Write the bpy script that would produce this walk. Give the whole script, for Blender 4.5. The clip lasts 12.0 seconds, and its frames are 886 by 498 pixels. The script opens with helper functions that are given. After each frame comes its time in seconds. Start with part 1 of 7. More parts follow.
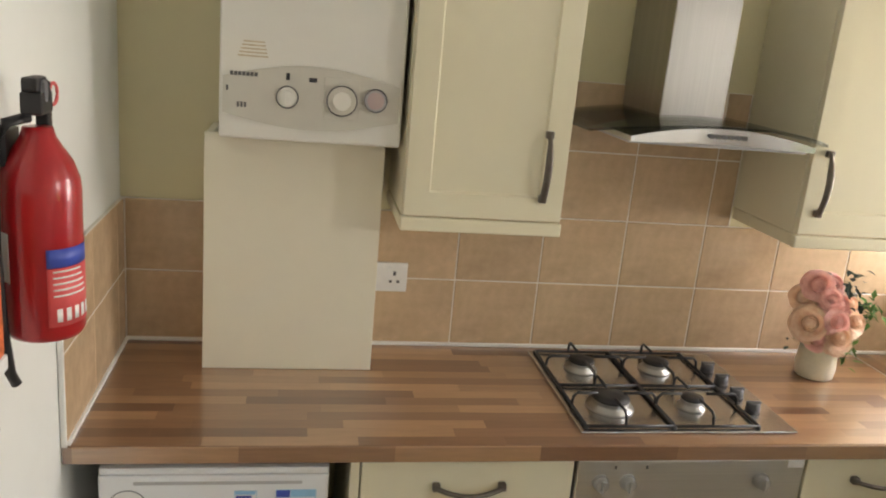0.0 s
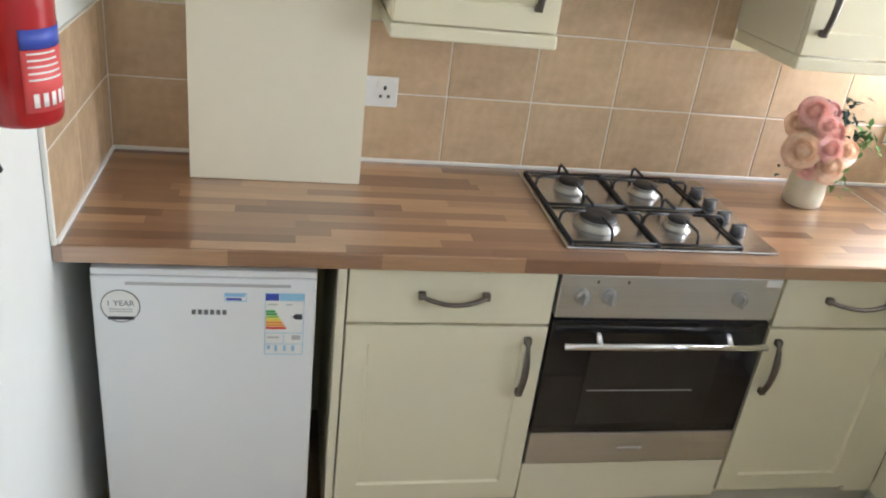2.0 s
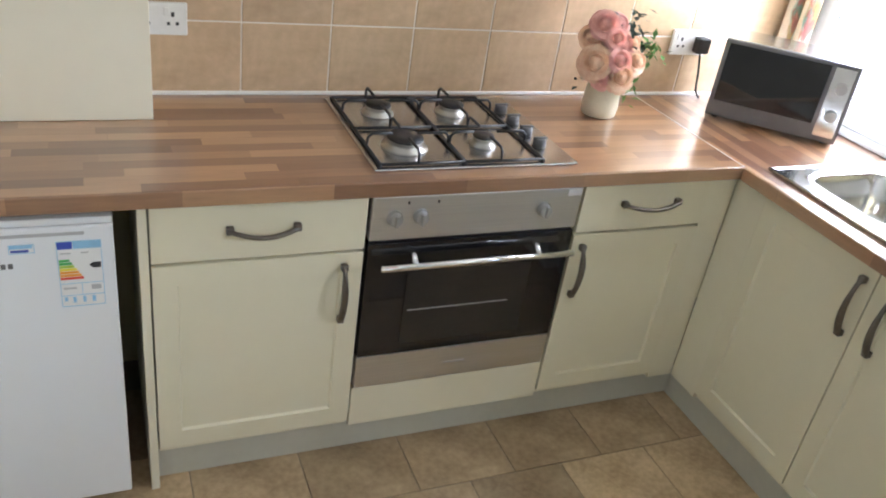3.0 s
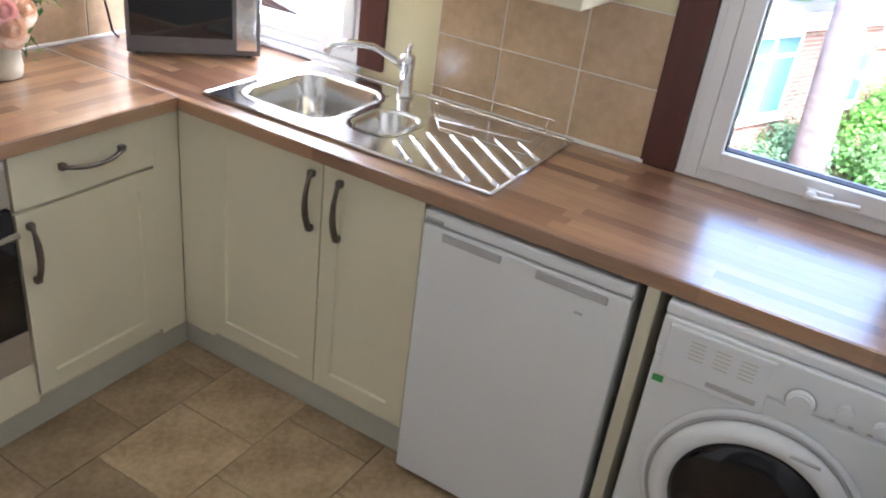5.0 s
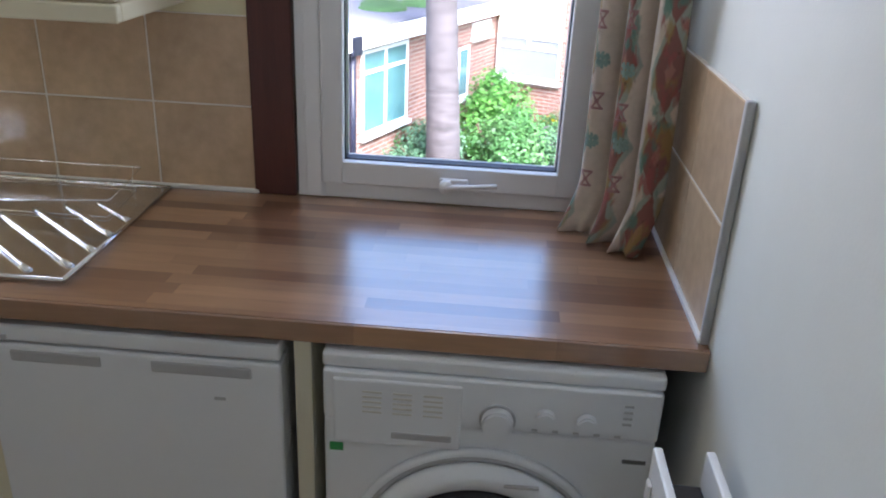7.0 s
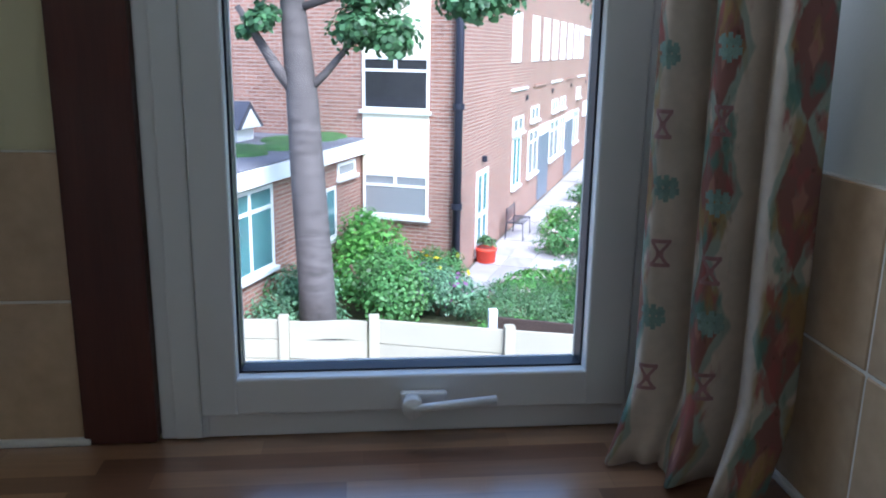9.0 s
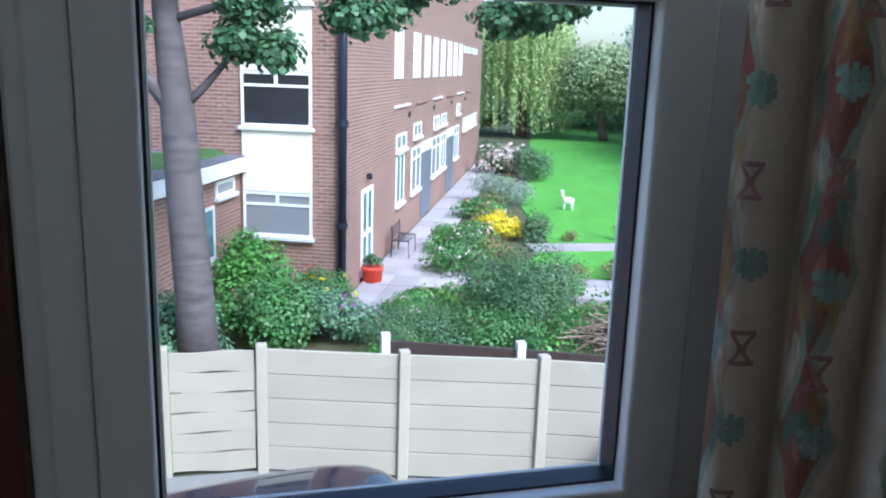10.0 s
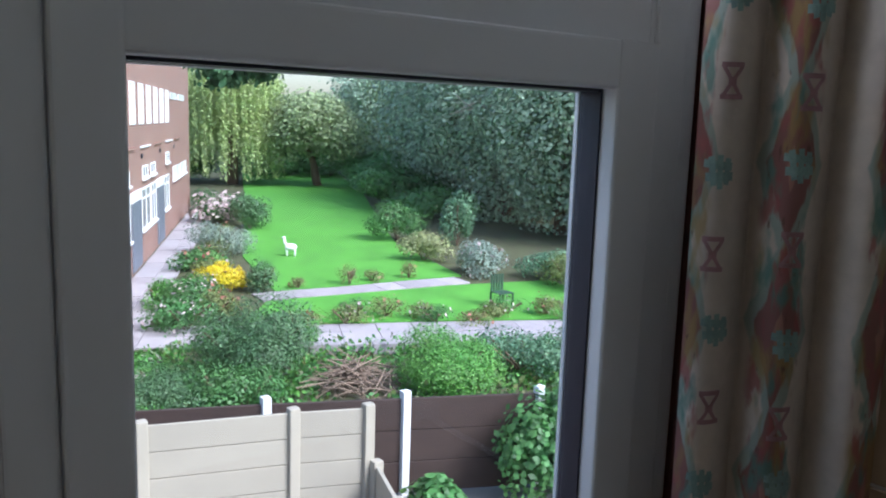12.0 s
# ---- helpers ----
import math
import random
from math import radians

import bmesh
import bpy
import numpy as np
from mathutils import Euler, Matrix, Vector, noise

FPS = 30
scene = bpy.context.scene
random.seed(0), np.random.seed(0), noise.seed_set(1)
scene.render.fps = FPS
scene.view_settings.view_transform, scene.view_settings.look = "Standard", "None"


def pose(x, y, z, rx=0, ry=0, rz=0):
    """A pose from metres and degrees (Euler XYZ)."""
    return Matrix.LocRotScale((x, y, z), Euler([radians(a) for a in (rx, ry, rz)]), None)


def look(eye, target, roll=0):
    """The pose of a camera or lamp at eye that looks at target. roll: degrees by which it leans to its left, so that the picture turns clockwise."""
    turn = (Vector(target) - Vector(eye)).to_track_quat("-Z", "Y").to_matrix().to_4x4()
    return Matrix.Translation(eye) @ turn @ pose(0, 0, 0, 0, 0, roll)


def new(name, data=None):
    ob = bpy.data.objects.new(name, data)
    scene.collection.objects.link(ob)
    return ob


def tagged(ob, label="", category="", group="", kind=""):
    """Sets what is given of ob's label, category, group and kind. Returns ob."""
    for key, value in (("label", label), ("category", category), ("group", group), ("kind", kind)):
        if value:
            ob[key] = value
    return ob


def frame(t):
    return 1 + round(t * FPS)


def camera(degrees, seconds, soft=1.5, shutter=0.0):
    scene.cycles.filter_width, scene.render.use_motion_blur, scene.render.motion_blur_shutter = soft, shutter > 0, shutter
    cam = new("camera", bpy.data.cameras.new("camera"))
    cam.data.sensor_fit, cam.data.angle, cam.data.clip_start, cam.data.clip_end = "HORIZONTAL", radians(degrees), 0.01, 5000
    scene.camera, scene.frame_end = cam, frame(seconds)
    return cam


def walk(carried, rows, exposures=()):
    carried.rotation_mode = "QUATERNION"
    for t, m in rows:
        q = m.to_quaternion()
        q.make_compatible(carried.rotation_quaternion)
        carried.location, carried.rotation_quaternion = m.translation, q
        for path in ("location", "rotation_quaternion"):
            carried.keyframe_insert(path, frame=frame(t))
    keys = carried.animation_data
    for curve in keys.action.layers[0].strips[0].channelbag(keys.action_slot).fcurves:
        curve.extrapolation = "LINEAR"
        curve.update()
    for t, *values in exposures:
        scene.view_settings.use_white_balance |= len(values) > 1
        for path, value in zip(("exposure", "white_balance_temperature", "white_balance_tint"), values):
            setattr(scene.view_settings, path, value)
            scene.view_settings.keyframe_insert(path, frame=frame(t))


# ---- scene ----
cam = camera(57.4, 12.0, soft=2.0)
PATH = [
    (0, (0.465, -2.215, 1.82), (0.822, -0.319, 1.293), 5.2),
    (0.5, (0.464, -2.218, 1.802), (0.805, -0.348, 1.182), 6.6),
    (1, (0.472, -2.225, 1.782), (0.813, -0.378, 1.096), 7.6),
    (1.5, (0.475, -2.223, 1.761), (0.812, -0.422, 0.959), 7.2),
    (2, (0.484, -2.228, 1.746), (0.867, -0.474, 0.863), 7.2),
    (2.5, (0.52, -2.236, 1.731), (1.074, -0.565, 0.783), 7.6),
    (2.7, (0.534, -2.24, 1.738), (1.158, -0.604, 0.771), 8.3),
    (4.4, (0.646, -2.314, 1.73), (2.04, -1.22, 0.804), 7.6),
    (4.5, (0.672, -2.339, 1.713), (2.085, -1.26, 0.797), 7.6),
    (5, (0.718, -2.322, 1.707), (2.274, -1.501, 0.757), 7.6),
    (5.5, (0.77, -2.302, 1.683), (2.444, -1.802, 0.71), 8.2),
    (6, (0.821, -2.279, 1.671), (2.533, -2.095, 0.652), 9.0),
    (6.5, (0.941, -2.288, 1.63), (2.694, -2.101, 0.687), 4.3),
    (7, (1.087, -2.327, 1.577), (2.913, -2.22, 0.77), 2.7),
    (7.5, (1.28, -2.319, 1.439), (3.184, -2.304, 0.826), 1.5),
    (7.7, (1.363, -2.314, 1.449), (3.273, -2.323, 0.855), 1.2),
    (9.3, (1.884, -2.104, 1.447), (3.808, -2.410, 0.995), 0.8),
    (9.5, (1.954, -2.077, 1.446), (3.861, -2.478, 0.996), 1.2),
    (10, (2.100, -2.063, 1.455), (3.986, -2.562, 1.015), 1.9),
    (10.5, (2.184, -2.013, 1.457), (4.044, -2.623, 1.047), 2.2),
    (11, (2.231, -1.906, 1.468), (3.987, -2.782, 1.083), 2.2),
    (11.5, (2.236, -1.858, 1.480), (3.904, -2.904, 1.128), 2.2),
    (12, (2.240, -1.841, 1.484), (3.860, -2.973, 1.174), 1.9),
]
EXPOSE = [(0, 3.22, 7450, 17), (0.5, 3.4, 7200, 16), (1.5, 3.62, 6550, 14), (2.7, 3.7, 6150, 15), (4.4, 3.65, 6200, 21), (6.0, 3.02, 5950, 22), (7.0, 2.6, 5900, 19), (7.7, 2.36, 5700, 15), (9.3, 1.32, 5350, 11), (10.0, 1.0, 5350, 11), (11.0, 0.83, 5400, 11), (12.0, 0.95, 5700, 15)]
walk(cam, [(t, look(eye, target, roll)) for t, eye, target, roll in PATH], EXPOSE)

# ---- world and light ----
world = bpy.data.worlds.new("world")
scene.world = world
world.use_nodes = True
wn = world.node_tree.nodes
wl = world.node_tree.links
sky = wn.new("ShaderNodeTexSky")
sky.sky_type = "NISHITA"
sky.sun_disc = False
sky.sun_elevation = radians(46)
sky.sun_rotation = radians(244.4)
sky.dust_density = 2.0
sky.air_density = 1.2
sky.ozone_density = 2.0
wl.new(sky.outputs["Color"], wn["Background"].inputs["Color"])
wn["Background"].inputs["Strength"].default_value = 0.15
sun = new("sun", bpy.data.lights.new("sun", "SUN"))
sun.data.energy = 3.4
sun.data.angle = radians(25)
sun.data.color = (1.0, 0.98, 0.95)
sun.matrix_world = look((-11.5, -5.5, 13.2), (0, 0, 0))


def window_light(name, x, y0, y1, z0, z1, watts):
    lamp = new(name, bpy.data.lights.new(name, "AREA"))
    lamp.data.shape = "RECTANGLE"
    lamp.data.size, lamp.data.size_y = abs(y1 - y0), z1 - z0
    lamp.data.energy = watts
    lamp.data.color = (0.93, 0.97, 1.0)
    lamp.matrix_world = look((x, (y0 + y1) / 2, (z0 + z1) / 2), (x - 1, (y0 + y1) / 2, (z0 + z1) / 2))


window_light("sink_window_daylight", 3.0, -0.74, -0.16, 1.0, 2.0, 4.9)
window_light("fanlight_daylight", 3.0, -2.46, -1.99, 1.69, 2.02, 1.7)

# ---- materials ----
MATS = {}


def mat(name, color, rough=0.5, metal=0.0, var=0.08, scale=6.0, bump=0.0, bscale=200.0, stretch=(1, 1, 1), coat=0.0, color2=None, rand=0.0, spec=0.5):
    m = bpy.data.materials.new(name)
    m.use_nodes = True
    nt = m.node_tree
    n, l = nt.nodes, nt.links
    b = n["Principled BSDF"]
    b.inputs["Roughness"].default_value = rough
    b.inputs["Metallic"].default_value = metal
    b.inputs["Coat Weight"].default_value = coat
    b.inputs["Specular IOR Level"].default_value = spec
    tc = n.new("ShaderNodeTexCoord")
    mp = n.new("ShaderNodeMapping")
    mp.inputs["Scale"].default_value = stretch
    l.new(tc.outputs["Object"], mp.inputs["Vector"])
    no = n.new("ShaderNodeTexNoise")
    no.inputs["Scale"].default_value = scale
    no.inputs["Detail"].default_value = 6
    l.new(mp.outputs["Vector"], no.inputs["Vector"])
    no2 = n.new("ShaderNodeTexNoise")
    no2.inputs["Scale"].default_value = scale * 7.3
    no2.inputs["Detail"].default_value = 3
    l.new(mp.outputs["Vector"], no2.inputs["Vector"])
    add = n.new("ShaderNodeMath")
    add.operation = "MULTIPLY_ADD"
    add.inputs[1].default_value = 0.65
    l.new(no.outputs["Fac"], add.inputs[0])
    mul = n.new("ShaderNodeMath")
    mul.operation = "MULTIPLY"
    mul.inputs[1].default_value = 0.35
    l.new(no2.outputs["Fac"], mul.inputs[0])
    l.new(mul.outputs[0], add.inputs[2])
    ramp = n.new("ShaderNodeValToRGB")
    c2 = color2 or color
    lo = [max(0, c * (1 - var)) for c in color]
    hi = [min(1, c * (1 + var)) for c in c2]
    ramp.color_ramp.elements[0].position, ramp.color_ramp.elements[1].position = 0.3, 0.7
    ramp.color_ramp.elements[0].color = (*lo, 1)
    ramp.color_ramp.elements[1].color = (*hi, 1)
    l.new(add.outputs[0], ramp.inputs["Fac"])
    out = ramp.outputs["Color"]
    if rand:
        oi = n.new("ShaderNodeObjectInfo")
        hs = n.new("ShaderNodeHueSaturation")
        mr = n.new("ShaderNodeMapRange")
        mr.inputs["To Min"].default_value, mr.inputs["To Max"].default_value = 1 - rand, 1 + rand
        l.new(oi.outputs["Random"], mr.inputs["Value"])
        l.new(mr.outputs["Result"], hs.inputs["Value"])
        l.new(out, hs.inputs["Color"])
        out = hs.outputs["Color"]
    l.new(out, b.inputs["Base Color"])
    if bump:
        bn = n.new("ShaderNodeTexNoise")
        bn.inputs["Scale"].default_value = bscale
        l.new(mp.outputs["Vector"], bn.inputs["Vector"])
        bp = n.new("ShaderNodeBump")
        bp.inputs["Strength"].default_value = bump
        bp.inputs["Distance"].default_value = 0.002
        l.new(bn.outputs["Fac"], bp.inputs["Height"])
        l.new(bp.outputs["Normal"], b.inputs["Normal"])
    MATS[name] = m
    return m


def brick_mat(name, c1, c2, mortar, w, h, joint, rough=0.8, axes=(0, 2), offset=0.5, bump=0.4, grain=0.15, gstretch=(1, 1, 1), mortar_smooth=0.1, freq=2, squash=1.0, coat=0.0, shift=False):
    """Courses of long units in two tones: bricks, or the staves of a worktop."""
    m = bpy.data.materials.new(name)
    m.use_nodes = True
    n, l = m.node_tree.nodes, m.node_tree.links
    b = n["Principled BSDF"]
    b.inputs["Roughness"].default_value = rough
    b.inputs["Coat Weight"].default_value = coat
    tc = n.new("ShaderNodeTexCoord")
    sep = n.new("ShaderNodeSeparateXYZ")
    l.new(tc.outputs["Object"], sep.inputs[0])
    com = n.new("ShaderNodeCombineXYZ")
    l.new(sep.outputs[axes[0]], com.inputs[0])
    l.new(sep.outputs[axes[1]], com.inputs[1])
    if shift:
        dv = n.new("ShaderNodeMath")
        dv.operation = "DIVIDE"
        dv.inputs[1].default_value = h
        l.new(sep.outputs[axes[1]], dv.inputs[0])
        fl_ = n.new("ShaderNodeMath")
        fl_.operation = "FLOOR"
        l.new(dv.outputs[0], fl_.inputs[0])
        wnz = n.new("ShaderNodeTexWhiteNoise")
        wnz.noise_dimensions = "1D"
        l.new(fl_.outputs[0], wnz.inputs["W"])
        ad = n.new("ShaderNodeMath")
        ad.operation = "MULTIPLY_ADD"
        ad.inputs[1].default_value = w * 3.7
        l.new(wnz.outputs["Value"], ad.inputs[0])
        l.new(sep.outputs[axes[0]], ad.inputs[2])
        l.new(ad.outputs[0], com.inputs[0])
    br = n.new("ShaderNodeTexBrick")
    br.offset, br.offset_frequency, br.squash = offset, freq, squash
    br.inputs["Scale"].default_value = 1.0
    br.inputs["Brick Width"].default_value = w
    br.inputs["Row Height"].default_value = h
    br.inputs["Mortar Size"].default_value = joint
    br.inputs["Mortar Smooth"].default_value = mortar_smooth
    br.inputs["Bias"].default_value = 0.0
    br.inputs["Color1"].default_value = (*c1, 1)
    br.inputs["Color2"].default_value = (*c2, 1)
    br.inputs["Mortar"].default_value = (*mortar, 1)
    l.new(com.outputs[0], br.inputs["Vector"])
    mp = n.new("ShaderNodeMapping")
    mp.inputs["Scale"].default_value = gstretch
    l.new(tc.outputs["Object"], mp.inputs["Vector"])
    no = n.new("ShaderNodeTexNoise")
    no.inputs["Scale"].default_value = 9.0
    no.inputs["Detail"].default_value = 8
    l.new(mp.outputs["Vector"], no.inputs["Vector"])
    big = n.new("ShaderNodeTexNoise")
    big.inputs["Scale"].default_value = 0.7
    l.new(tc.outputs["Object"], big.inputs["Vector"])
    mix = n.new("ShaderNodeMath")
    mix.operation = "ADD"
    l.new(no.outputs["Fac"], mix.inputs[0])
    l.new(big.outputs["Fac"], mix.inputs[1])
    mr = n.new("ShaderNodeMapRange")
    mr.inputs["From Min"].default_value, mr.inputs["From Max"].default_value = 0.5, 1.5
    mr.inputs["To Min"].default_value, mr.inputs["To Max"].default_value = 1 - grain, 1 + grain
    l.new(mix.outputs[0], mr.inputs["Value"])
    hs = n.new("ShaderNodeHueSaturation")
    l.new(br.outputs["Color"], hs.inputs["Color"])
    l.new(mr.outputs["Result"], hs.inputs["Value"])
    l.new(hs.outputs["Color"], b.inputs["Base Color"])
    if bump:
        bp = n.new("ShaderNodeBump")
        bp.inputs["Strength"].default_value = bump
        bp.inputs["Distance"].default_value = 0.006
        bp.invert = True
        l.new(br.outputs["Fac"], bp.inputs["Height"])
        l.new(bp.outputs["Normal"], b.inputs["Normal"])
    MATS[name] = m
    return m


def glass_mat(name, tint=(1, 1, 1), rough=0.0):
    m = bpy.data.materials.new(name)
    m.use_nodes = True
    n, l = m.node_tree.nodes, m.node_tree.links
    n.remove(n["Principled BSDF"])
    tr = n.new("ShaderNodeBsdfTransparent")
    tr.inputs["Color"].default_value = (*tint, 1)
    gl = n.new("ShaderNodeBsdfGlossy")
    gl.inputs["Roughness"].default_value = rough
    lw = n.new("ShaderNodeLayerWeight")
    lw.inputs["Blend"].default_value = 0.5
    pw = n.new("ShaderNodeMath")
    pw.operation = "POWER"
    pw.inputs[1].default_value = 4.0
    l.new(lw.outputs["Facing"], pw.inputs[0])
    fr = n.new("ShaderNodeMath")
    fr.operation = "MULTIPLY_ADD"
    fr.inputs[1].default_value, fr.inputs[2].default_value = 0.5, 0.03
    l.new(pw.outputs[0], fr.inputs[0])
    mx = n.new("ShaderNodeMixShader")
    l.new(fr.outputs[0], mx.inputs[0])
    l.new(tr.outputs[0], mx.inputs[1])
    l.new(gl.outputs[0], mx.inputs[2])
    l.new(mx.outputs[0], n["Material Output"].inputs["Surface"])
    MATS[name] = m
    return m


mat("wall_paint", (0.74, 0.68, 0.45), 0.75, var=0.025, scale=2.5, bump=0.15, bscale=160)
mat("wall_white", (0.80, 0.82, 0.78), 0.7, var=0.02, scale=2.5, bump=0.12, bscale=160)
mat("ceiling_paint", (0.82, 0.82, 0.78), 0.8, var=0.02, bump=0.1)
mat("plaster", (0.6, 0.58, 0.52), 0.9)
mat("wall_tile", (0.54, 0.39, 0.25), 0.22, var=0.14, scale=5, bump=0.12, bscale=22, rand=0.05, color2=(0.62, 0.45, 0.29))
mat("grout", (0.80, 0.76, 0.68), 0.9, var=0.06)
mat("sealant", (0.88, 0.88, 0.85), 0.4, var=0.02)
mat("floor_tile", (0.34, 0.23, 0.125), 0.34, var=0.24, scale=7, bump=0.15, bscale=60, rand=0.28, color2=(0.48, 0.36, 0.22))
mat("floor_joint", (0.25, 0.2, 0.14), 0.7, var=0.1)
mat("cream_door", (0.80, 0.75, 0.56), 0.38, var=0.02, scale=3, bump=0.05, bscale=300)
mat("cream_panel", (0.81, 0.76, 0.58), 0.4, var=0.02, scale=3)
mat("plinth", (0.60, 0.59, 0.50), 0.5, var=0.05, scale=6)
mat("boxing_board", (0.84, 0.80, 0.65), 0.45, var=0.02, scale=3)
mat("cavity", (0.05, 0.045, 0.04), 0.9)
mat("appliance_white", (0.84, 0.86, 0.87), 0.32, var=0.012, scale=2, coat=0.2)
mat("appliance_grey", (0.50, 0.50, 0.50), 0.45, var=0.03)
mat("appliance_seam", (0.16, 0.16, 0.16), 0.6)
mat("steel_panel", (0.68, 0.67, 0.65), 0.42, 1.0, var=0.06, scale=3, stretch=(1, 1, 60), bump=0.02, bscale=60)
mat("steel", (0.43, 0.42, 0.40), 0.32, 1.0, var=0.10, scale=2.2, stretch=(14, 14, 0.3), bump=0.03, bscale=60)
mat("steel_polished", (0.72, 0.72, 0.72), 0.16, 1.0, var=0.06, scale=8)
mat("steel_brushed", (0.60, 0.60, 0.60), 0.27, 1.0, var=0.10, scale=3, stretch=(60, 1, 60), bump=0.03, bscale=60)
mat("chrome", (0.82, 0.83, 0.84), 0.06, 1.0, var=0.02)
mat("pewter", (0.17, 0.15, 0.13), 0.38, 0.85, var=0.25, scale=40, bump=0.2, bscale=120)
mat("black_iron", (0.018, 0.018, 0.02), 0.5, var=0.2, scale=40)
mat("black_glass", (0.006, 0.006, 0.008), 0.06, var=0.1, coat=0.5)
mat("black_plastic", (0.02, 0.02, 0.022), 0.4, var=0.1)
mat("dark_door_glass", (0.010, 0.009, 0.012), 0.08, var=0.1)
mat("knob_grey", (0.42, 0.42, 0.41), 0.35, 0.3, var=0.05)
mat("knob_dark", (0.09, 0.09, 0.095), 0.4, var=0.1)
mat("boiler_white", (0.83, 0.82, 0.76), 0.4, var=0.015)
mat("boiler_panel", (0.65, 0.63, 0.56), 0.5, var=0.03)
mat("ink_grey", (0.16, 0.16, 0.16), 0.6)
mat("ink_faded", (0.58, 0.48, 0.33), 0.7, var=0.2, scale=30)
mat("ink_dark", (0.04, 0.04, 0.045), 0.6)
mat("red_paint", (0.42, 0.012, 0.018), 0.28, var=0.06, scale=10, coat=0.4)
mat("red_label", (0.72, 0.10, 0.10), 0.5, var=0.08, scale=40)
mat("orange_label", (0.75, 0.17, 0.06), 0.5, var=0.3, scale=18)
mat("blue_label", (0.05, 0.09, 0.45), 0.45, var=0.06)
mat("light_blue", (0.30, 0.58, 0.78), 0.45, var=0.08, scale=40)
mat("paper_white", (0.84, 0.84, 0.82), 0.6, var=0.03)
mat("energy_green", (0.05, 0.38, 0.10), 0.5)
mat("energy_lime", (0.42, 0.58, 0.06), 0.5)
mat("energy_yellow", (0.82, 0.68, 0.04), 0.5)
mat("energy_orange", (0.80, 0.33, 0.04), 0.5)
mat("energy_red", (0.68, 0.06, 0.04), 0.5)
mat("brown_stain", (0.085, 0.022, 0.015), 0.38, var=0.25, scale=4, stretch=(8, 8, 0.6), bump=0.15, bscale=60, coat=0.15)
mat("upvc", (0.83, 0.84, 0.85), 0.3, var=0.015, scale=3)
mat("gasket", (0.015, 0.016, 0.03), 0.5)
mat("socket_white", (0.84, 0.84, 0.82), 0.3)
mat("radiator_white", (0.86, 0.86, 0.84), 0.3, var=0.012)
mat("jug_cream", (0.72, 0.67, 0.52), 0.35, var=0.08, scale=14)
mat("rose_pink", (0.85, 0.40, 0.36), 0.6, var=0.14, scale=60, rand=0.08, color2=(0.91, 0.58, 0.52))
mat("rose_peach", (0.90, 0.53, 0.34), 0.6, var=0.14, scale=60, rand=0.08, color2=(0.93, 0.70, 0.54))
mat("leaf_dark", (0.025, 0.05, 0.035), 0.55, var=0.3, scale=30)
mat("leaf_bright", (0.12, 0.26, 0.07), 0.5, var=0.3, scale=30)
glass_mat("glass", (0.97, 0.98, 0.98))
glass_mat("hood_glass", (0.55, 0.58, 0.56))
# staves about 45 mm wide, 0.28 m long
brick_mat("worktop_north", (0.160, 0.064, 0.030), (0.45, 0.25, 0.13), (0.24, 0.12, 0.058), 0.34, 0.040, 0.0004, 0.30, (0, 1), 0.0, 0.0, 0.25, (1.2, 14, 14), freq=2, coat=0.1, shift=True)
brick_mat("worktop_east", (0.160, 0.064, 0.030), (0.45, 0.25, 0.13), (0.24, 0.12, 0.058), 0.34, 0.040, 0.0004, 0.30, (1, 0), 0.0, 0.0, 0.25, (14, 1.2, 14), freq=2, coat=0.1, shift=True)
for nm in ("worktop_north", "worktop_east"):
    wb = MATS[nm].node_tree.nodes["Principled BSDF"].inputs
    wb["Specular IOR Level"].default_value = 1.0
    wb["Coat Weight"].default_value = 1.0
    wb["Coat IOR"].default_value = 1.95
    wb["Coat Roughness"].default_value = 0.23


# ---- mesh helpers ----
I4 = Matrix.Identity(4)
FN = I4
FE = Matrix.Rotation(radians(-90), 4, "Z")
FS = Matrix.Rotation(radians(180), 4, "Z")
FW = Matrix.Rotation(radians(90), 4, "Z")


def root(name, at, label, category, group="", kind=""):
    ob = new(name)
    ob.empty_display_size = 0.1
    ob.location = at
    bpy.context.view_layer.update()
    return tagged(ob, label, category, group, kind)


def part(name, bm, material, parent=None, label="", smooth=False):
    """Links a bmesh in world coordinates as one mesh object under a thing or a part."""
    if isinstance(bm, bmesh.types.BMesh):
        me = bpy.data.meshes.new(name)
        bm.to_mesh(me)
        bm.free()
    else:
        me = bm
    me.materials.append(MATS[material])
    if smooth:
        for p in me.polygons:
            p.use_smooth = True
    ob = new(name, me)
    if parent is not None:
        ob.parent = parent
        if parent.type == "EMPTY":
            ob.matrix_parent_inverse = Matrix.Translation(parent.location).inverted()
    return tagged(ob, label)


def box(bm, M, u0, u1, d0, d1, w0, w1, bev=0.002, seg=2):
    m = M @ Matrix.Translation(((u0 + u1) / 2, (d0 + d1) / 2, (w0 + w1) / 2)) @ Matrix.Diagonal((abs(u1 - u0), abs(d1 - d0), abs(w1 - w0), 1))
    r = bmesh.ops.create_cube(bm, size=1, matrix=m)
    if bev:
        es = list({e for v in r["verts"] for e in v.link_edges})
        bmesh.ops.bevel(bm, geom=es, offset=bev, segments=seg, affect="EDGES", profile=0.6)
    return bm


def B(M, *a, bev=0.002, seg=2):
    return box(bmesh.new(), M, *a, bev=bev, seg=seg)


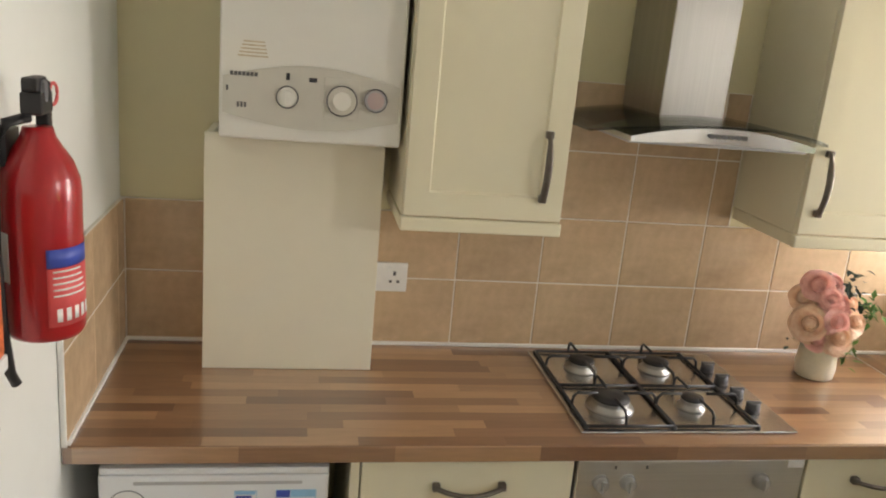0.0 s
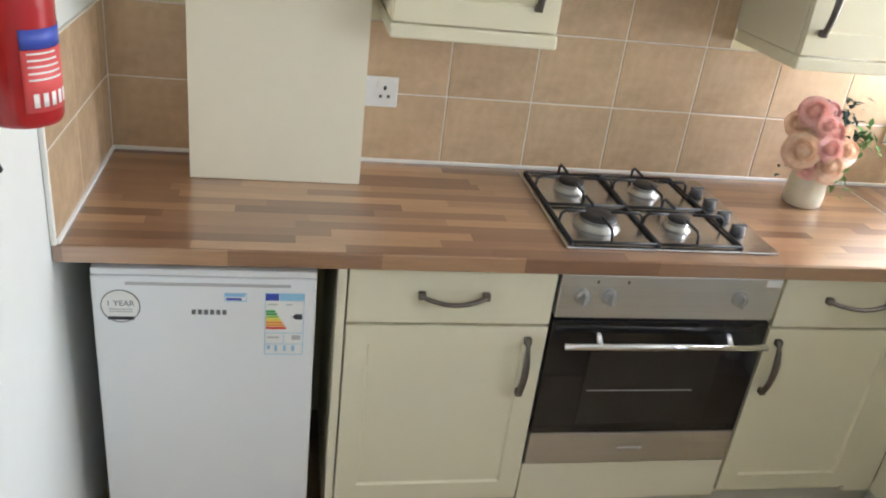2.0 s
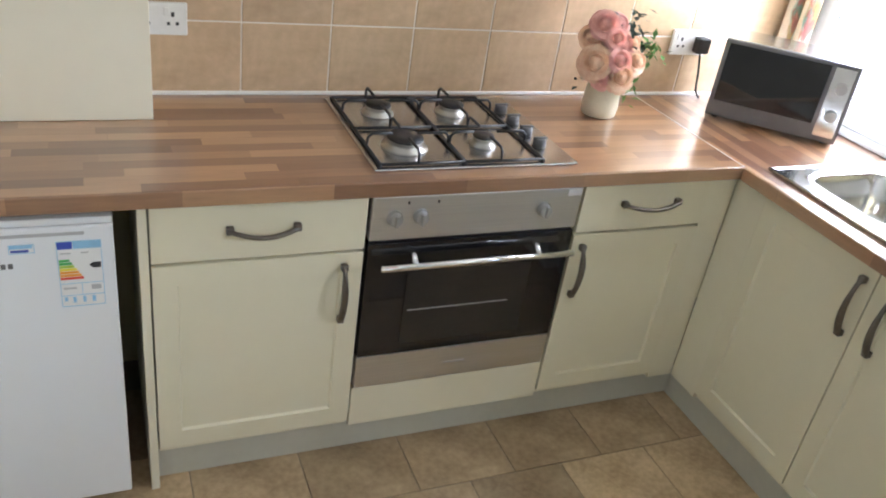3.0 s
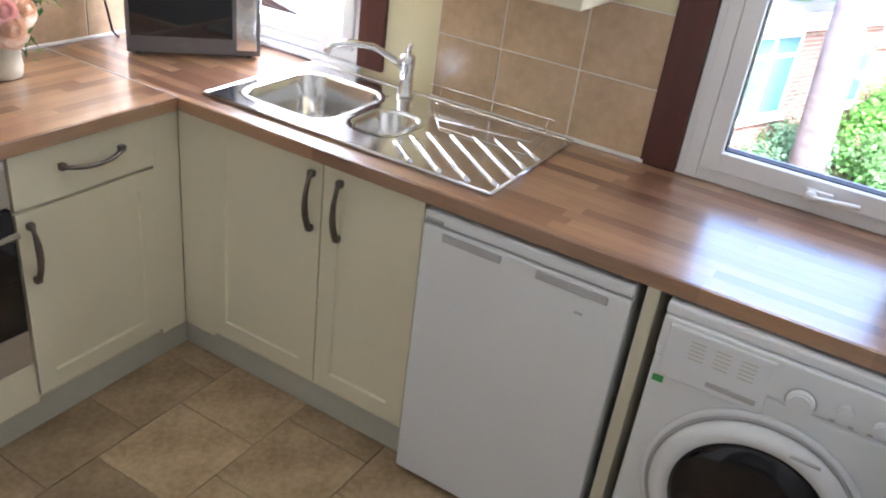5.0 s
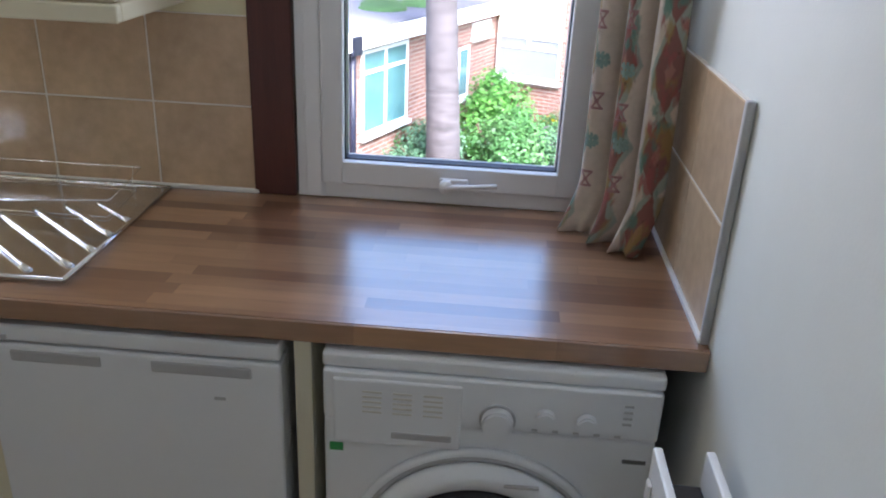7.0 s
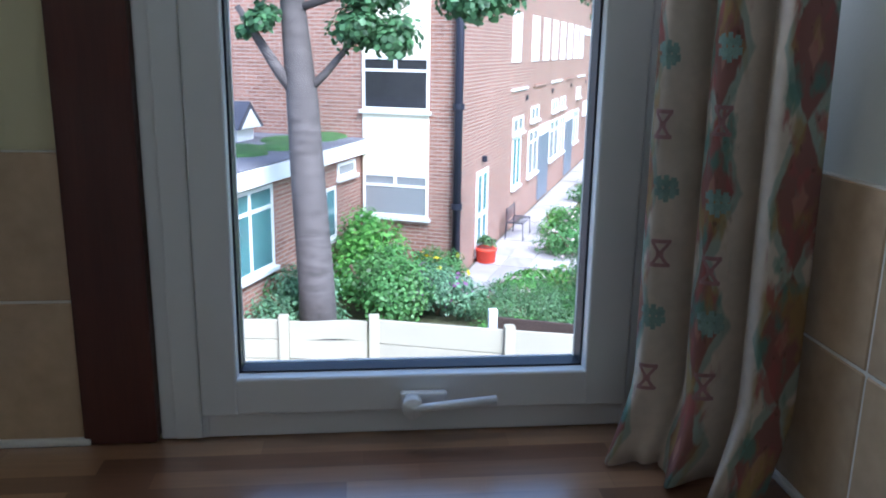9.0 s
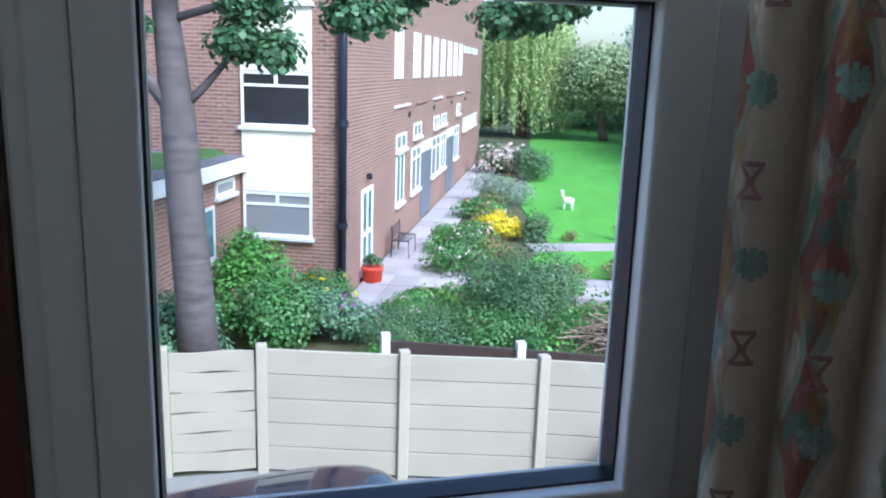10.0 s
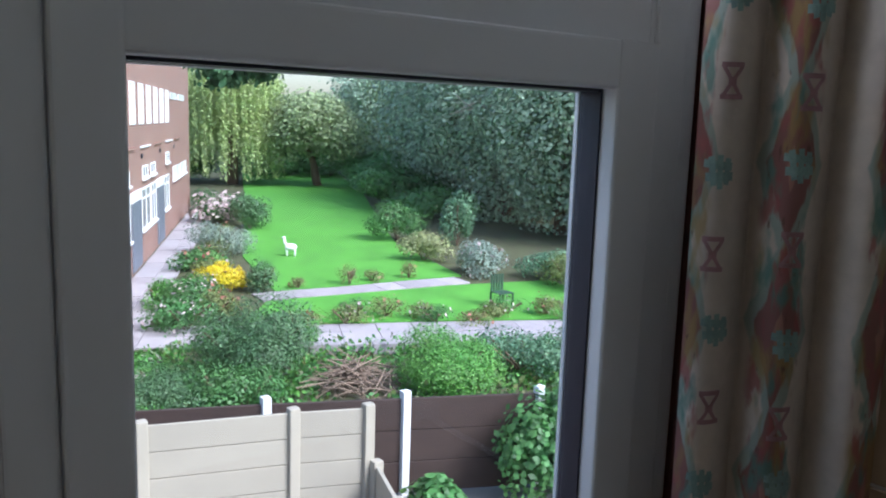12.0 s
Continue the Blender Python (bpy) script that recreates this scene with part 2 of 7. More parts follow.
def cyl(bm, M, u, d, w, r, depth, axis="D", seg=24, r2=None, bev=0.0):
    """A disc or drum centred on (u, d, w) with its axis along U, D or W."""
    rot = {"D": Matrix.Rotation(radians(90), 4, "X"), "W": I4, "U": Matrix.Rotation(radians(90), 4, "Y")}[axis]
    m = M @ Matrix.Translation((u, d, w)) @ rot
    out = bmesh.ops.create_cone(bm, cap_ends=True, segments=seg, radius1=r, radius2=r if r2 is None else r2, depth=depth, matrix=m)
    if bev:
        es = [e for e in {e for v in out["verts"] for e in v.link_edges} if any(len(f.verts) > 4 for f in e.link_faces)]
        bmesh.ops.bevel(bm, geom=es, offset=bev, segments=2, affect="EDGES")
    return bm


def tube(bm, pts, r, seg=8, M=I4, flat=1.0, taper=None):
    """A round (or flattened) bar along a line of points."""
    pts = [M @ Vector(p) for p in pts]
    rings = []
    ref = Vector((0.13, 0.31, 0.94)).normalized()
    for i, p in enumerate(pts):
        a, b = pts[max(0, i - 1)], pts[min(len(pts) - 1, i + 1)]
        t = (b - a).normalized()
        s = t.cross(ref)
        if s.length < 1e-3:
            s = t.cross(Vector((1, 0, 0)))
        s.normalize()
        n = s.cross(t).normalized()
        rr = r if taper is None else taper[i]
        rings.append([bm.verts.new(p + rr * (math.cos(k * math.tau / seg) * s + flat * math.sin(k * math.tau / seg) * n)) for k in range(seg)])
    for a, b in zip(rings, rings[1:]):
        for k in range(seg):
            bm.faces.new((a[k], a[(k + 1) % seg], b[(k + 1) % seg], b[k]))
    bm.faces.new(rings[0][::-1])
    bm.faces.new(rings[-1])
    bmesh.ops.recalc_face_normals(bm, faces=bm.faces[:])
    return bm


def lathe(bm, prof, at, seg=32, M=I4):
    rings = []
    for r, h in prof:
        rings.append([bm.verts.new(M @ (Vector(at) + Vector((r * math.cos(k * math.tau / seg), r * math.sin(k * math.tau / seg), h)))) for k in range(seg)])
    for a, b in zip(rings, rings[1:]):
        for k in range(seg):
            bm.faces.new((a[k], a[(k + 1) % seg], b[(k + 1) % seg], b[k]))
    bm.faces.new(rings[0][::-1])
    bm.faces.new(rings[-1])
    bmesh.ops.recalc_face_normals(bm, faces=bm.faces[:])
    return bm


def prism(bm, outline, M, w0, w1):
    """An outline in the (u, d) plane raised from w0 to w1."""
    lo = [bm.verts.new(M @ Vector((u, d, w0))) for u, d in outline]
    hi = [bm.verts.new(M @ Vector((u, d, w1))) for u, d in outline]
    n = len(outline)
    for k in range(n):
        bm.faces.new((lo[k], lo[(k + 1) % n], hi[(k + 1) % n], hi[k]))
    bm.faces.new(lo[::-1])
    bm.faces.new(hi)
    bmesh.ops.recalc_face_normals(bm, faces=bm.faces[:])
    return bm


def letters(text, size, material, parent, M, u, d, w, name="lettering"):
    """Flat built-in lettering, standing on a front face."""
    cu = bpy.data.curves.new(name, "FONT")
    cu.body, cu.size, cu.extrude = text, size, 0.0003
    cu.align_x = "CENTER"
    tmp = bpy.data.objects.new(name, cu)
    me = bpy.data.meshes.new_from_object(tmp)
    bpy.data.objects.remove(tmp)
    me.transform(M @ Matrix.Translation((u, d, w)) @ Matrix.Rotation(radians(90), 4, "X"))
    return part(name, me, material, parent)


TOP = 0.91
XE, YS = 2.858, -2.705
# ---- setting ----
def slab(name, material, boxes, kind="structure", label="", category="", bev=0.0):
    bm = bmesh.new()
    for b in boxes:
        box(bm, I4, *b, bev=bev)
    return tagged(part(name, bm, material), label, category, kind=kind)


floor = slab("floor", "floor_joint", [(-2.4, XE + 0.1, YS - 0.1, 0.1, -0.12, -0.004)], label="brown stone-look vinyl tile floor of the kitchen", category="floor")
ceiling = slab("ceiling", "ceiling_paint", [(-2.4, XE + 0.1, YS - 0.1, 0.1, 2.4, 2.5)], label="plain white painted kitchen ceiling", category="ceiling")
wall_north = slab("wall_north", "wall_paint", [(-0.1, XE + 0.1, 0.0, 0.1, 0, 2.4)], label="cream painted wall behind hob and boiler", category="wall")
wall_west = slab("wall_west", "wall_white", [(-0.1, 0.0, -1.55, 0.0, 0, 2.4), (-0.1, 0.0, YS, -1.55, 2.1, 2.4)], label="pale painted wall with fire extinguisher", category="wall")
wall_south = slab("wall_south", "wall_white", [(-2.4, XE + 0.1, YS - 0.1, YS, 0, 2.4)], label="pale painted wall beside the worktop end", category="wall")
# unseen passage beyond an added west opening, there to lessen light bounced back
slab("wall_hall", "wall_white", [(-2.4, -2.3, YS, -1.45, 0, 2.4), (-2.3, -0.1, -1.55, -1.45, 0, 2.4)], label="pale walls of an unseen passage added to weaken bounced light", category="wall")
W1 = (-0.80, -0.10, 0.93, 2.08)
W2 = (-2.60, -1.875, 0.905, 2.08)
eb = [(XE, XE + 0.1, YS, 0.0, 0, W2[2]), (XE, XE + 0.1, YS, 0.0, 2.08, 2.4)]
for a, b in ((YS, W2[0]), (W2[1], W1[0]), (W1[1], 0.0)):
    eb.append((XE, XE + 0.1, a, b, W2[2], 2.08))
wall_east = slab("wall_east", "wall_paint", eb, label="cream painted outer wall with two windows", category="wall")


def wall_tiles(parent, M, name, u0, joints, rows, d, u1, skip=None):
    """Ceramic tiles of 250 by 200 mm with pale joints, on a wall whose face is at depth d."""
    meshes = {}
    cuts = [u0] + [j for j in joints if u0 < j < u1] + [u1]
    for r, (z0, z1) in enumerate(rows):
        for a, b in zip(cuts, cuts[1:]):
            if skip and skip(a, b, z0, z1):
                continue
            key = (round(b - a, 3), round(z1 - z0, 3))
            if key not in meshes:
                bm = bmesh.new()
                box(bm, M, 0, key[0] - 0.004, 0, 0.009, 0, key[1] - 0.004, bev=0.0018, seg=1)
                me = bpy.data.meshes.new("wall_tile")
                bm.to_mesh(me)
                bm.free()
                me.materials.append(MATS["wall_tile"])
                meshes[key] = me
            t = new("wall_tile", meshes[key])
            t.parent = parent
            t.matrix_basis = Matrix.Translation(M @ Vector((a + 0.002, d, z0 + 0.002)))


GR = [(TOP + 0.006, TOP + 0.205), (TOP + 0.205, TOP + 0.404)]
GR4 = GR + [(TOP + 0.404, TOP + 0.603), (TOP + 0.603, TOP + 0.80)]
nj = [0.171 + 0.2508 * k for k in range(1, 12)]
wall_tiles(wall_north, FN, "n", 0.011, nj, GR, -0.012, XE - 0.002)
wall_tiles(wall_north, FN, "n", 1.112, nj, GR4[2:4], -0.012, 1.752)
wall_tiles(wall_west, FW, "w", -0.60, [-0.35, -0.097], GR, -0.012, -0.013)
wall_tiles(wall_east, FE, "e", 1.085, [1.30, 1.55], GR, XE - 0.012, 1.785)
wall_tiles(wall_east, FE, "e", 0.013, [0.1], GR[:1], XE - 0.012, 0.098)
wall_tiles(wall_south, FS, "s", -XE + 0.013, [-2.545], GR, -YS - 0.012, -2.29)
for nm, M, a, b, z1, d, w in (("n", FN, 0.0, XE, GR[1][1], 0, wall_north), ("n2", FN, 1.11, 1.754, GR4[3][1], 0, wall_north), ("w", FW, -0.60, 0, GR[1][1], 0, wall_west), ("e", FE, 1.083, 1.787, GR[1][1], XE, wall_east), ("s", FS, -XE, -2.288, GR[1][1], -YS, wall_south)):
    part("grout_bed", B(M, a, b, d - 0.010, d - 0.001, GR[1][1] + 0.0005 if nm == "n2" else TOP, z1, bev=0.001), "grout", w)
for nm, M, a, b, d, w in (("n", FN, 0.0, XE, 0, wall_north), ("w", FW, -0.60, 0, 0, wall_west), ("e", FE, 1.083, 1.787, XE, wall_east), ("s", FS, -XE, -2.28, -YS, wall_south)):
    part("sealant_bead", B(M, a, b, d - 0.019, d - 0.004, TOP, TOP + 0.011, bev=0.004), "sealant", w)
part("corner_grout", B(FN, 0.004, 0.014, -0.014, -0.004, TOP, GR[1][1], bev=0.003), "grout", wall_north)
tagged(part("tile_edge_trim", B(FS, -2.292, -2.278, -YS - 0.016, -YS - 0.001, TOP, GR[1][1] + 0.004, bev=0.004), "appliance_grey"), "grey plastic trim along the tile edge", "trim", kind="structure")
tagged(part("tile_edge_trim", B(FW, -0.608, -0.600, -0.013, -0.001, TOP, GR[1][1] + 0.003, bev=0.003), "sealant"), "white plastic trim along the tile edge", "trim", kind="structure")

# floor tiles, broken bond
fm = {}
for iy, y in enumerate(np.arange(YS + 0.12, 0.0, 0.305)):
    for ix in range(-1, 10):
        a = ix * 0.305 + (0.15 if iy % 2 else 0.0) - 0.05
        x0, x1 = max(a, 0.0), min(a + 0.305, XE)
        y0, y1 = max(y - 0.305, YS), min(y, 0.0)
        if x1 - x0 < 0.03 or y1 - y0 < 0.03:
            continue
        key = (round(x1 - x0, 3), round(y1 - y0, 3))
        if key not in fm:
            bm = B(I4, 0, key[0] - 0.003, 0, key[1] - 0.003, -0.004, 0.0, bev=0.0012, seg=1)
            fm[key] = bpy.data.meshes.new("floor_tile")
            bm.to_mesh(fm[key])
            bm.free()
            fm[key].materials.append(MATS["floor_tile"])
        t = new("floor_tile", fm[key])
        t.parent = floor
        t.matrix_basis = Matrix.Translation((x0, y0, 0))


# ---- fitted kitchen ----
def handle(parent, M, u, d, w, length, upright):
    """A dark pewter bow handle with square feet, standing off a door front at depth d."""
    bm = bmesh.new()
    pts = []
    for k in range(13):
        s = -1 + k / 6
        a, out = s * length / 2, 0.012 + 0.020 * (1 - s * s)
        pts.append((u, d - out, w + a) if upright else (u + a, d - out, w - 0.012 * (1 - s * s)))
    tube(bm, pts, 0.0092, 8, M, 0.65)
    for s in (-1, 1):
        a = s * (length / 2 - 0.004)
        if upright:
            box(bm, M, u - 0.009, u + 0.009, d - 0.018, d, w + a - 0.009, w + a + 0.009, bev=0.003)
        else:
            box(bm, M, u + a - 0.009, u + a + 0.009, d - 0.018, d, w - 0.009, w + 0.009, bev=0.003)
    return part("handle", bm, "pewter", parent, "dark pewter bow handle", True)


def shaker(parent, M, u0, u1, d, w0, w1, rail=0.075, name="door", material="cream_door"):
    """A framed front: a board with a sunk centre panel behind a bevelled lip."""
    bm = bmesh.new()
    box(bm, M, u0, u1, d, d + 0.019, w0, w1, bev=0.0022)
    bm.faces.ensure_lookup_table()
    out = (M.to_3x3() @ Vector((0, -1, 0))).normalized()
    face = max((f for f in bm.faces if f.normal.dot(out) > 0.99), key=lambda f: f.calc_area())
    bmesh.ops.inset_region(bm, faces=[face], thickness=rail, depth=0)
    bmesh.ops.inset_region(bm, faces=[face], thickness=0.006, depth=-0.007)
    return part(name, bm, material, parent)


def carcass(parent, M, u0, u1, d0, d1, w0, w1, material="cream_panel"):
    return part("body", B(M, u0, u1, d0, d1, w0, w1, bev=0.001), material, parent)


# end panel and drawer cabinet
ep = root("end_panel", (0.618, -0.3, 0), "cream end panel beside the under-counter fridge", "panel")
part("board", B(FN, 0.607, 0.628, -0.575, -0.02, 0, 0.868), "cream_panel", ep)
cab = root("base_cabinet", (0.885, -0.3, 0), "cream base cabinet with drawer and framed door", "cabinet", "base cabinets")
carcass(cab, FN, 0.632, 1.138, -0.558, -0.02, 0.12, 0.866)
dr = part("drawer_front", B(FN, 0.632, 1.138, -0.579, -0.56, 0.713, 0.863, bev=0.003), "cream_door", cab)
handle(dr, FN, 0.885, -0.579, 0.795, 0.165, False)
do = shaker(cab, FN, 0.632, 1.138, -0.579, 0.144, 0.705)
handle(do, FN, 1.088, -0.579, 0.59, 0.165, True)
# corner cabinet
cab = root("corner_cabinet", (1.97, -0.3, 0), "cream corner base cabinet with drawer and framed door", "cabinet", "base cabinets")
carcass(cab, FN, 1.752, 2.26, -0.558, -0.02, 0.12, 0.866)
dr = part("drawer_front", B(FN, 1.754, 2.185, -0.579, -0.56, 0.713, 0.863, bev=0.003), "cream_door", cab)
handle(dr, FN, 1.983, -0.579, 0.80, 0.19, False)
do = shaker(cab, FN, 1.754, 2.185, -0.579, 0.144, 0.705)
handle(do, FN, 1.785, -0.579, 0.59, 0.165, True)
part("corner_post", B(FN, 2.188, 2.2835, -0.574, -0.556, 0.12, 0.866), "cream_panel", cab)
pl = root("plinth", (1.45, -0.52, 0), "grey-cream plinth along the base cabinets", "plinth")
part("plinth_board", B(FN, 0.628, 2.33, -0.53, -0.514, 0.0, 0.118), "plinth", pl)
part("plinth_board", B(FE, 0.531, 1.436, 2.326, 2.342, 0.0, 0.118), "plinth", pl)
# sink cabinet
cab = root("sink_cabinet", (2.5, -1.03, 0), "cream double-door sink base cabinet", "cabinet", "base cabinets")
carcass(cab, FE, 0.62, 1.434, 2.30, 2.84, 0.12, 0.72)
part("top_rail", B(FE, 0.60, 1.434, 2.30, 2.318, 0.72, 0.866), "cream_panel", cab)
part("corner_post", B(FE, 0.575, 0.700, 2.284, 2.30, 0.12, 0.866), "cream_panel", cab)
do = shaker(cab, FE, 0.703, 1.113, 2.28, 0.144, 0.863)
handle(do, FE, 1.083, 2.28, 0.745, 0.17, True)
do = shaker(cab, FE, 1.117, 1.434, 2.28, 0.144, 0.863)
handle(do, FE, 1.177, 2.28, 0.745, 0.17, True)
ep = root("end_panel", (2.57, -2.02, 0), "cream support panel between freezer and washing machine", "panel")
part("board", B(FE, 2.006, 2.037, 2.28, 2.83, 0, 0.868), "cream_panel", ep)

# worktops
wt = root("worktop", (1.3, -0.3, 0.87), "wood-block effect laminate worktop under the hob", "worktop")
HX0, HX1, HY0, HY1 = 1.175, 1.71, -0.535, -0.075


def plate(xs, ys, skip, z0, z1):
    """A slab on a grid of lines, with one cell left out."""
    bm = bmesh.new()
    vt = {(i, j, k): bm.verts.new((x, y, z)) for i, x in enumerate(xs) for j, y in enumerate(ys) for k, z in enumerate((z0, z1))}
    cells = {(i, j) for i in range(len(xs) - 1) for j in range(len(ys) - 1)} - {skip}
    for i, j in cells:
        bm.faces.new([vt[a, b, 1] for a, b in ((i, j), (i + 1, j), (i + 1, j + 1), (i, j + 1))])
        bm.faces.new([vt[a, b, 0] for a, b in ((i, j + 1), (i + 1, j + 1), (i + 1, j), (i, j))])
        for (di, dj), (a, b) in (((-1, 0), ((i, j + 1), (i, j))), ((1, 0), ((i + 1, j), (i + 1, j + 1))), ((0, -1), ((i, j), (i + 1, j))), ((0, 1), ((i + 1, j + 1), (i, j + 1)))):
            if (i + di, j + dj) not in cells:
                bm.faces.new((vt[(*a, 0)], vt[(*b, 0)], vt[(*b, 1)], vt[(*a, 1)]))
    bmesh.ops.recalc_face_normals(bm, faces=bm.faces[:])
    return bm


part("slab", plate((0.002, HX0, HX1, 2.260), (-0.60, HY0, HY1, -0.002), (1, 1), 0.87, TOP), "worktop_north", wt)
part("front_edge", B(I4, 0.002, 2.262, -0.606, -0.6005, 0.8705, TOP - 0.0005, bev=0.0025), "worktop_north", wt)
part("joint_strip", B(I4, 2.2585, 2.2625, -0.604, -0.014, TOP - 0.002, TOP + 0.0012, bev=0.0005), "appliance_grey", wt)
we = root("worktop", (2.55, -1.6, 0.87), "wood-block effect laminate worktop under the windows", "worktop")
SX0, SX1, SY0, SY1 = 2.36, 2.80, -1.56, -0.66
part("slab", plate((2.262, SX0, SX1, XE - 0.001), (YS + 0.002, SY0, SY1, -0.002), (1, 1), 0.87, TOP), "worktop_east", we)
part("front_edge", B(I4, 2.256, 2.2615, YS + 0.002, -0.607, 0.8705, TOP - 0.0005, bev=0.0025), "worktop_east", we)

# ---- window furniture ----
def window(name, M, u0, u1, w0, w1, d, transom, label, handle_at=None, frame_w=(0.031, 0.031), sash_w=(0.046, 0.046, 0.046, 0.046)):
    """A white plastic window: outer frame, an opening sash with gasket and pane, and a fanlight over a transom."""
    wn_ = root(name, M @ Vector(((u0 + u1) / 2, d, w0)), label, "window", kind="structure")
    fl_, fr_ = frame_w
    fr = bmesh.new()
    box(fr, M, u0, u0 + fl_ + 0.008, d, d + 0.07, w0, w1, bev=0.004)
    box(fr, M, u1 - fr_ - 0.008, u1, d, d + 0.07, w0, w1, bev=0.004)
    a0_, a1_ = u0 + fl_ + 0.005, u1 - fr_ - 0.005
    box(fr, M, a0_, a1_, d + 0.001, d + 0.069, w0 + 0.0005, w0 + 0.045, bev=0.004)
    box(fr, M, a0_, a1_, d + 0.001, d + 0.069, w1 - 0.045, w1 - 0.0005, bev=0.004)
    box(fr, M, a0_, a1_, d + 0.001, d + 0.069, transom, transom + 0.055, bev=0.004)
    # stepped inner lip along the stiles
    box(fr, M, u0 + fl_ * 0.35, u0 + fl_, d - 0.005, d + 0.02, w0 + 0.002, w1 - 0.002, bev=0.003)
    box(fr, M, u1 - fr_, u1 - fr_ * 0.35, d - 0.005, d + 0.02, w0 + 0.002, w1 - 0.002, bev=0.003)
    part("window_frame", fr, "upvc", wn_)
    s0, s1 = u0 + fl_ + 0.0015, u1 - fr_ - 0.0015
    for k, (a, b) in enumerate(((w0 + 0.038, transom + 0.004), (transom + 0.051, w1 - 0.041))):
        sh = bmesh.new()
        tl, tr_, tb, tt = sash_w if k == 0 else (0.03, 0.03, 0.03, 0.03)
        dd = d - 0.012 if k == 0 else d + 0.01
        box(sh, M, s0, s0 + tl, dd, dd + 0.055, a, b, bev=0.005, seg=3)
        box(sh, M, s1 - tr_, s1, dd, dd + 0.055, a, b, bev=0.005, seg=3)
        box(sh, M, s0 + tl - 0.004, s1 - tr_ + 0.004, dd + 0.001, dd + 0.054, a + 0.0005, a + tb, bev=0.005, seg=3)
        box(sh, M, s0 + tl - 0.004, s1 - tr_ + 0.004, dd + 0.001, dd + 0.054, b - tt, b - 0.0005, bev=0.005, seg=3)
        sa = part("sash", sh, "upvc", wn_)
        gl, gr_, g_b, g_t = s0 + tl - 0.001, s1 - tr_ + 0.001, a + tb - 0.001, b - tt + 0.001
        gk = bmesh.new()
        for q in ((gl, gl + 0.004, g_b, g_t), (gr_ - 0.004, gr_, g_b, g_t), (gl, gr_, g_b, g_b + 0.004), (gl, gr_, g_t - 0.004, g_t)):
            box(gk, M, q[0], q[1], dd + 0.022, dd + 0.052, q[2], q[3], bev=0)
        part("gasket", gk, "gasket", sa, "black rubber glazing gasket")
        pn = part("pane", B(M, gl + 0.003, gr_ - 0.003, dd + 0.034, dd + 0.038, g_b + 0.003, g_t - 0.003, bev=0), "glass", sa)
        pn.visible_shadow = False
        ob_ = bmesh.new()
        for q in ((gl, gl + 0.0048, g_b, g_t), (gr_ - 0.0048, gr_, g_b, g_t), (gl + 0.0048, gr_ - 0.0048, g_b, g_b + 0.0048), (gl + 0.0048, gr_ - 0.0048, g_t - 0.0048, g_t)):
            box(ob_, M, q[0], q[1], dd + 0.0535, dd + 0.060, q[2], q[3], bev=0.002)
        part("outer_bead", ob_, "upvc", sa, "white outer glazing bead")
    if handle_at is not None:
        hb = bmesh.new()
        u, w = handle_at
        box(hb, M, u - 0.016, u + 0.05, d - 0.026, d - 0.012, w - 0.012, w + 0.014, bev=0.005, seg=3)
        cyl(hb, M, u, d - 0.036, w, 0.014, 0.03, bev=0.003)
        tube(hb, [(u, d - 0.047, w), (u + 0.03, d - 0.049, w + 0.004), (u + 0.115, d - 0.05, w + 0.012)], 0.0075, 10, M, 0.8)
        part("window_handle", hb, "upvc", wn_, "white lever window handle", True)
    return wn_


window("window_2", FE, 1.878, 2.612, 0.911, 2.075, 2.850, 1.571, "white plastic window overlooking the garden", (2.225, 0.968), (0.057, 0.075), (0.050, 0.062, 0.054, 0.051))
window("window_1", FE, 0.109, 0.791, 0.935, 2.075, 2.872, 1.57, "bright white plastic window over the sink")


def casing(name, M, u0, u1, w0, w1, d, deep, label):
    c = root(name, M @ Vector(((u0 + u1) / 2, d, w0)), label, "trim", kind="structure")
    t = 0.098
    part("jamb", B(M, u0 - min(t, u0 - 0.016), u0, d - 0.016, d + deep, w0, w1 + t, bev=0.004), "brown_stain", c)
    part("jamb", B(M, u1, u1 + t, d - 0.016, d + deep, w0, w1 + t, bev=0.004), "brown_stain", c)
    part("head", B(M, u0 + 0.0005, u1 - 0.0005, d - 0.015, d + deep, w1, w1 + t - 0.001, bev=0.004), "brown_stain", c)


casing("trim_window_2", FE, 1.875, 2.613, TOP + 0.001, 2.08, XE - 0.001, 0.012, "dark red-brown stained window surround")
casing("trim_window_1", FE, 0.107, 0.793, 0.94, 2.08, XE - 0.001, 0.012, "dark red-brown stained window surround")
tagged(part("window_sill", B(FE, 0.10, 0.80, 2.84, 3.0, 0.912, 0.932, bev=0.006), "upvc"), "white plastic sill behind the sink", "sill", kind="structure")


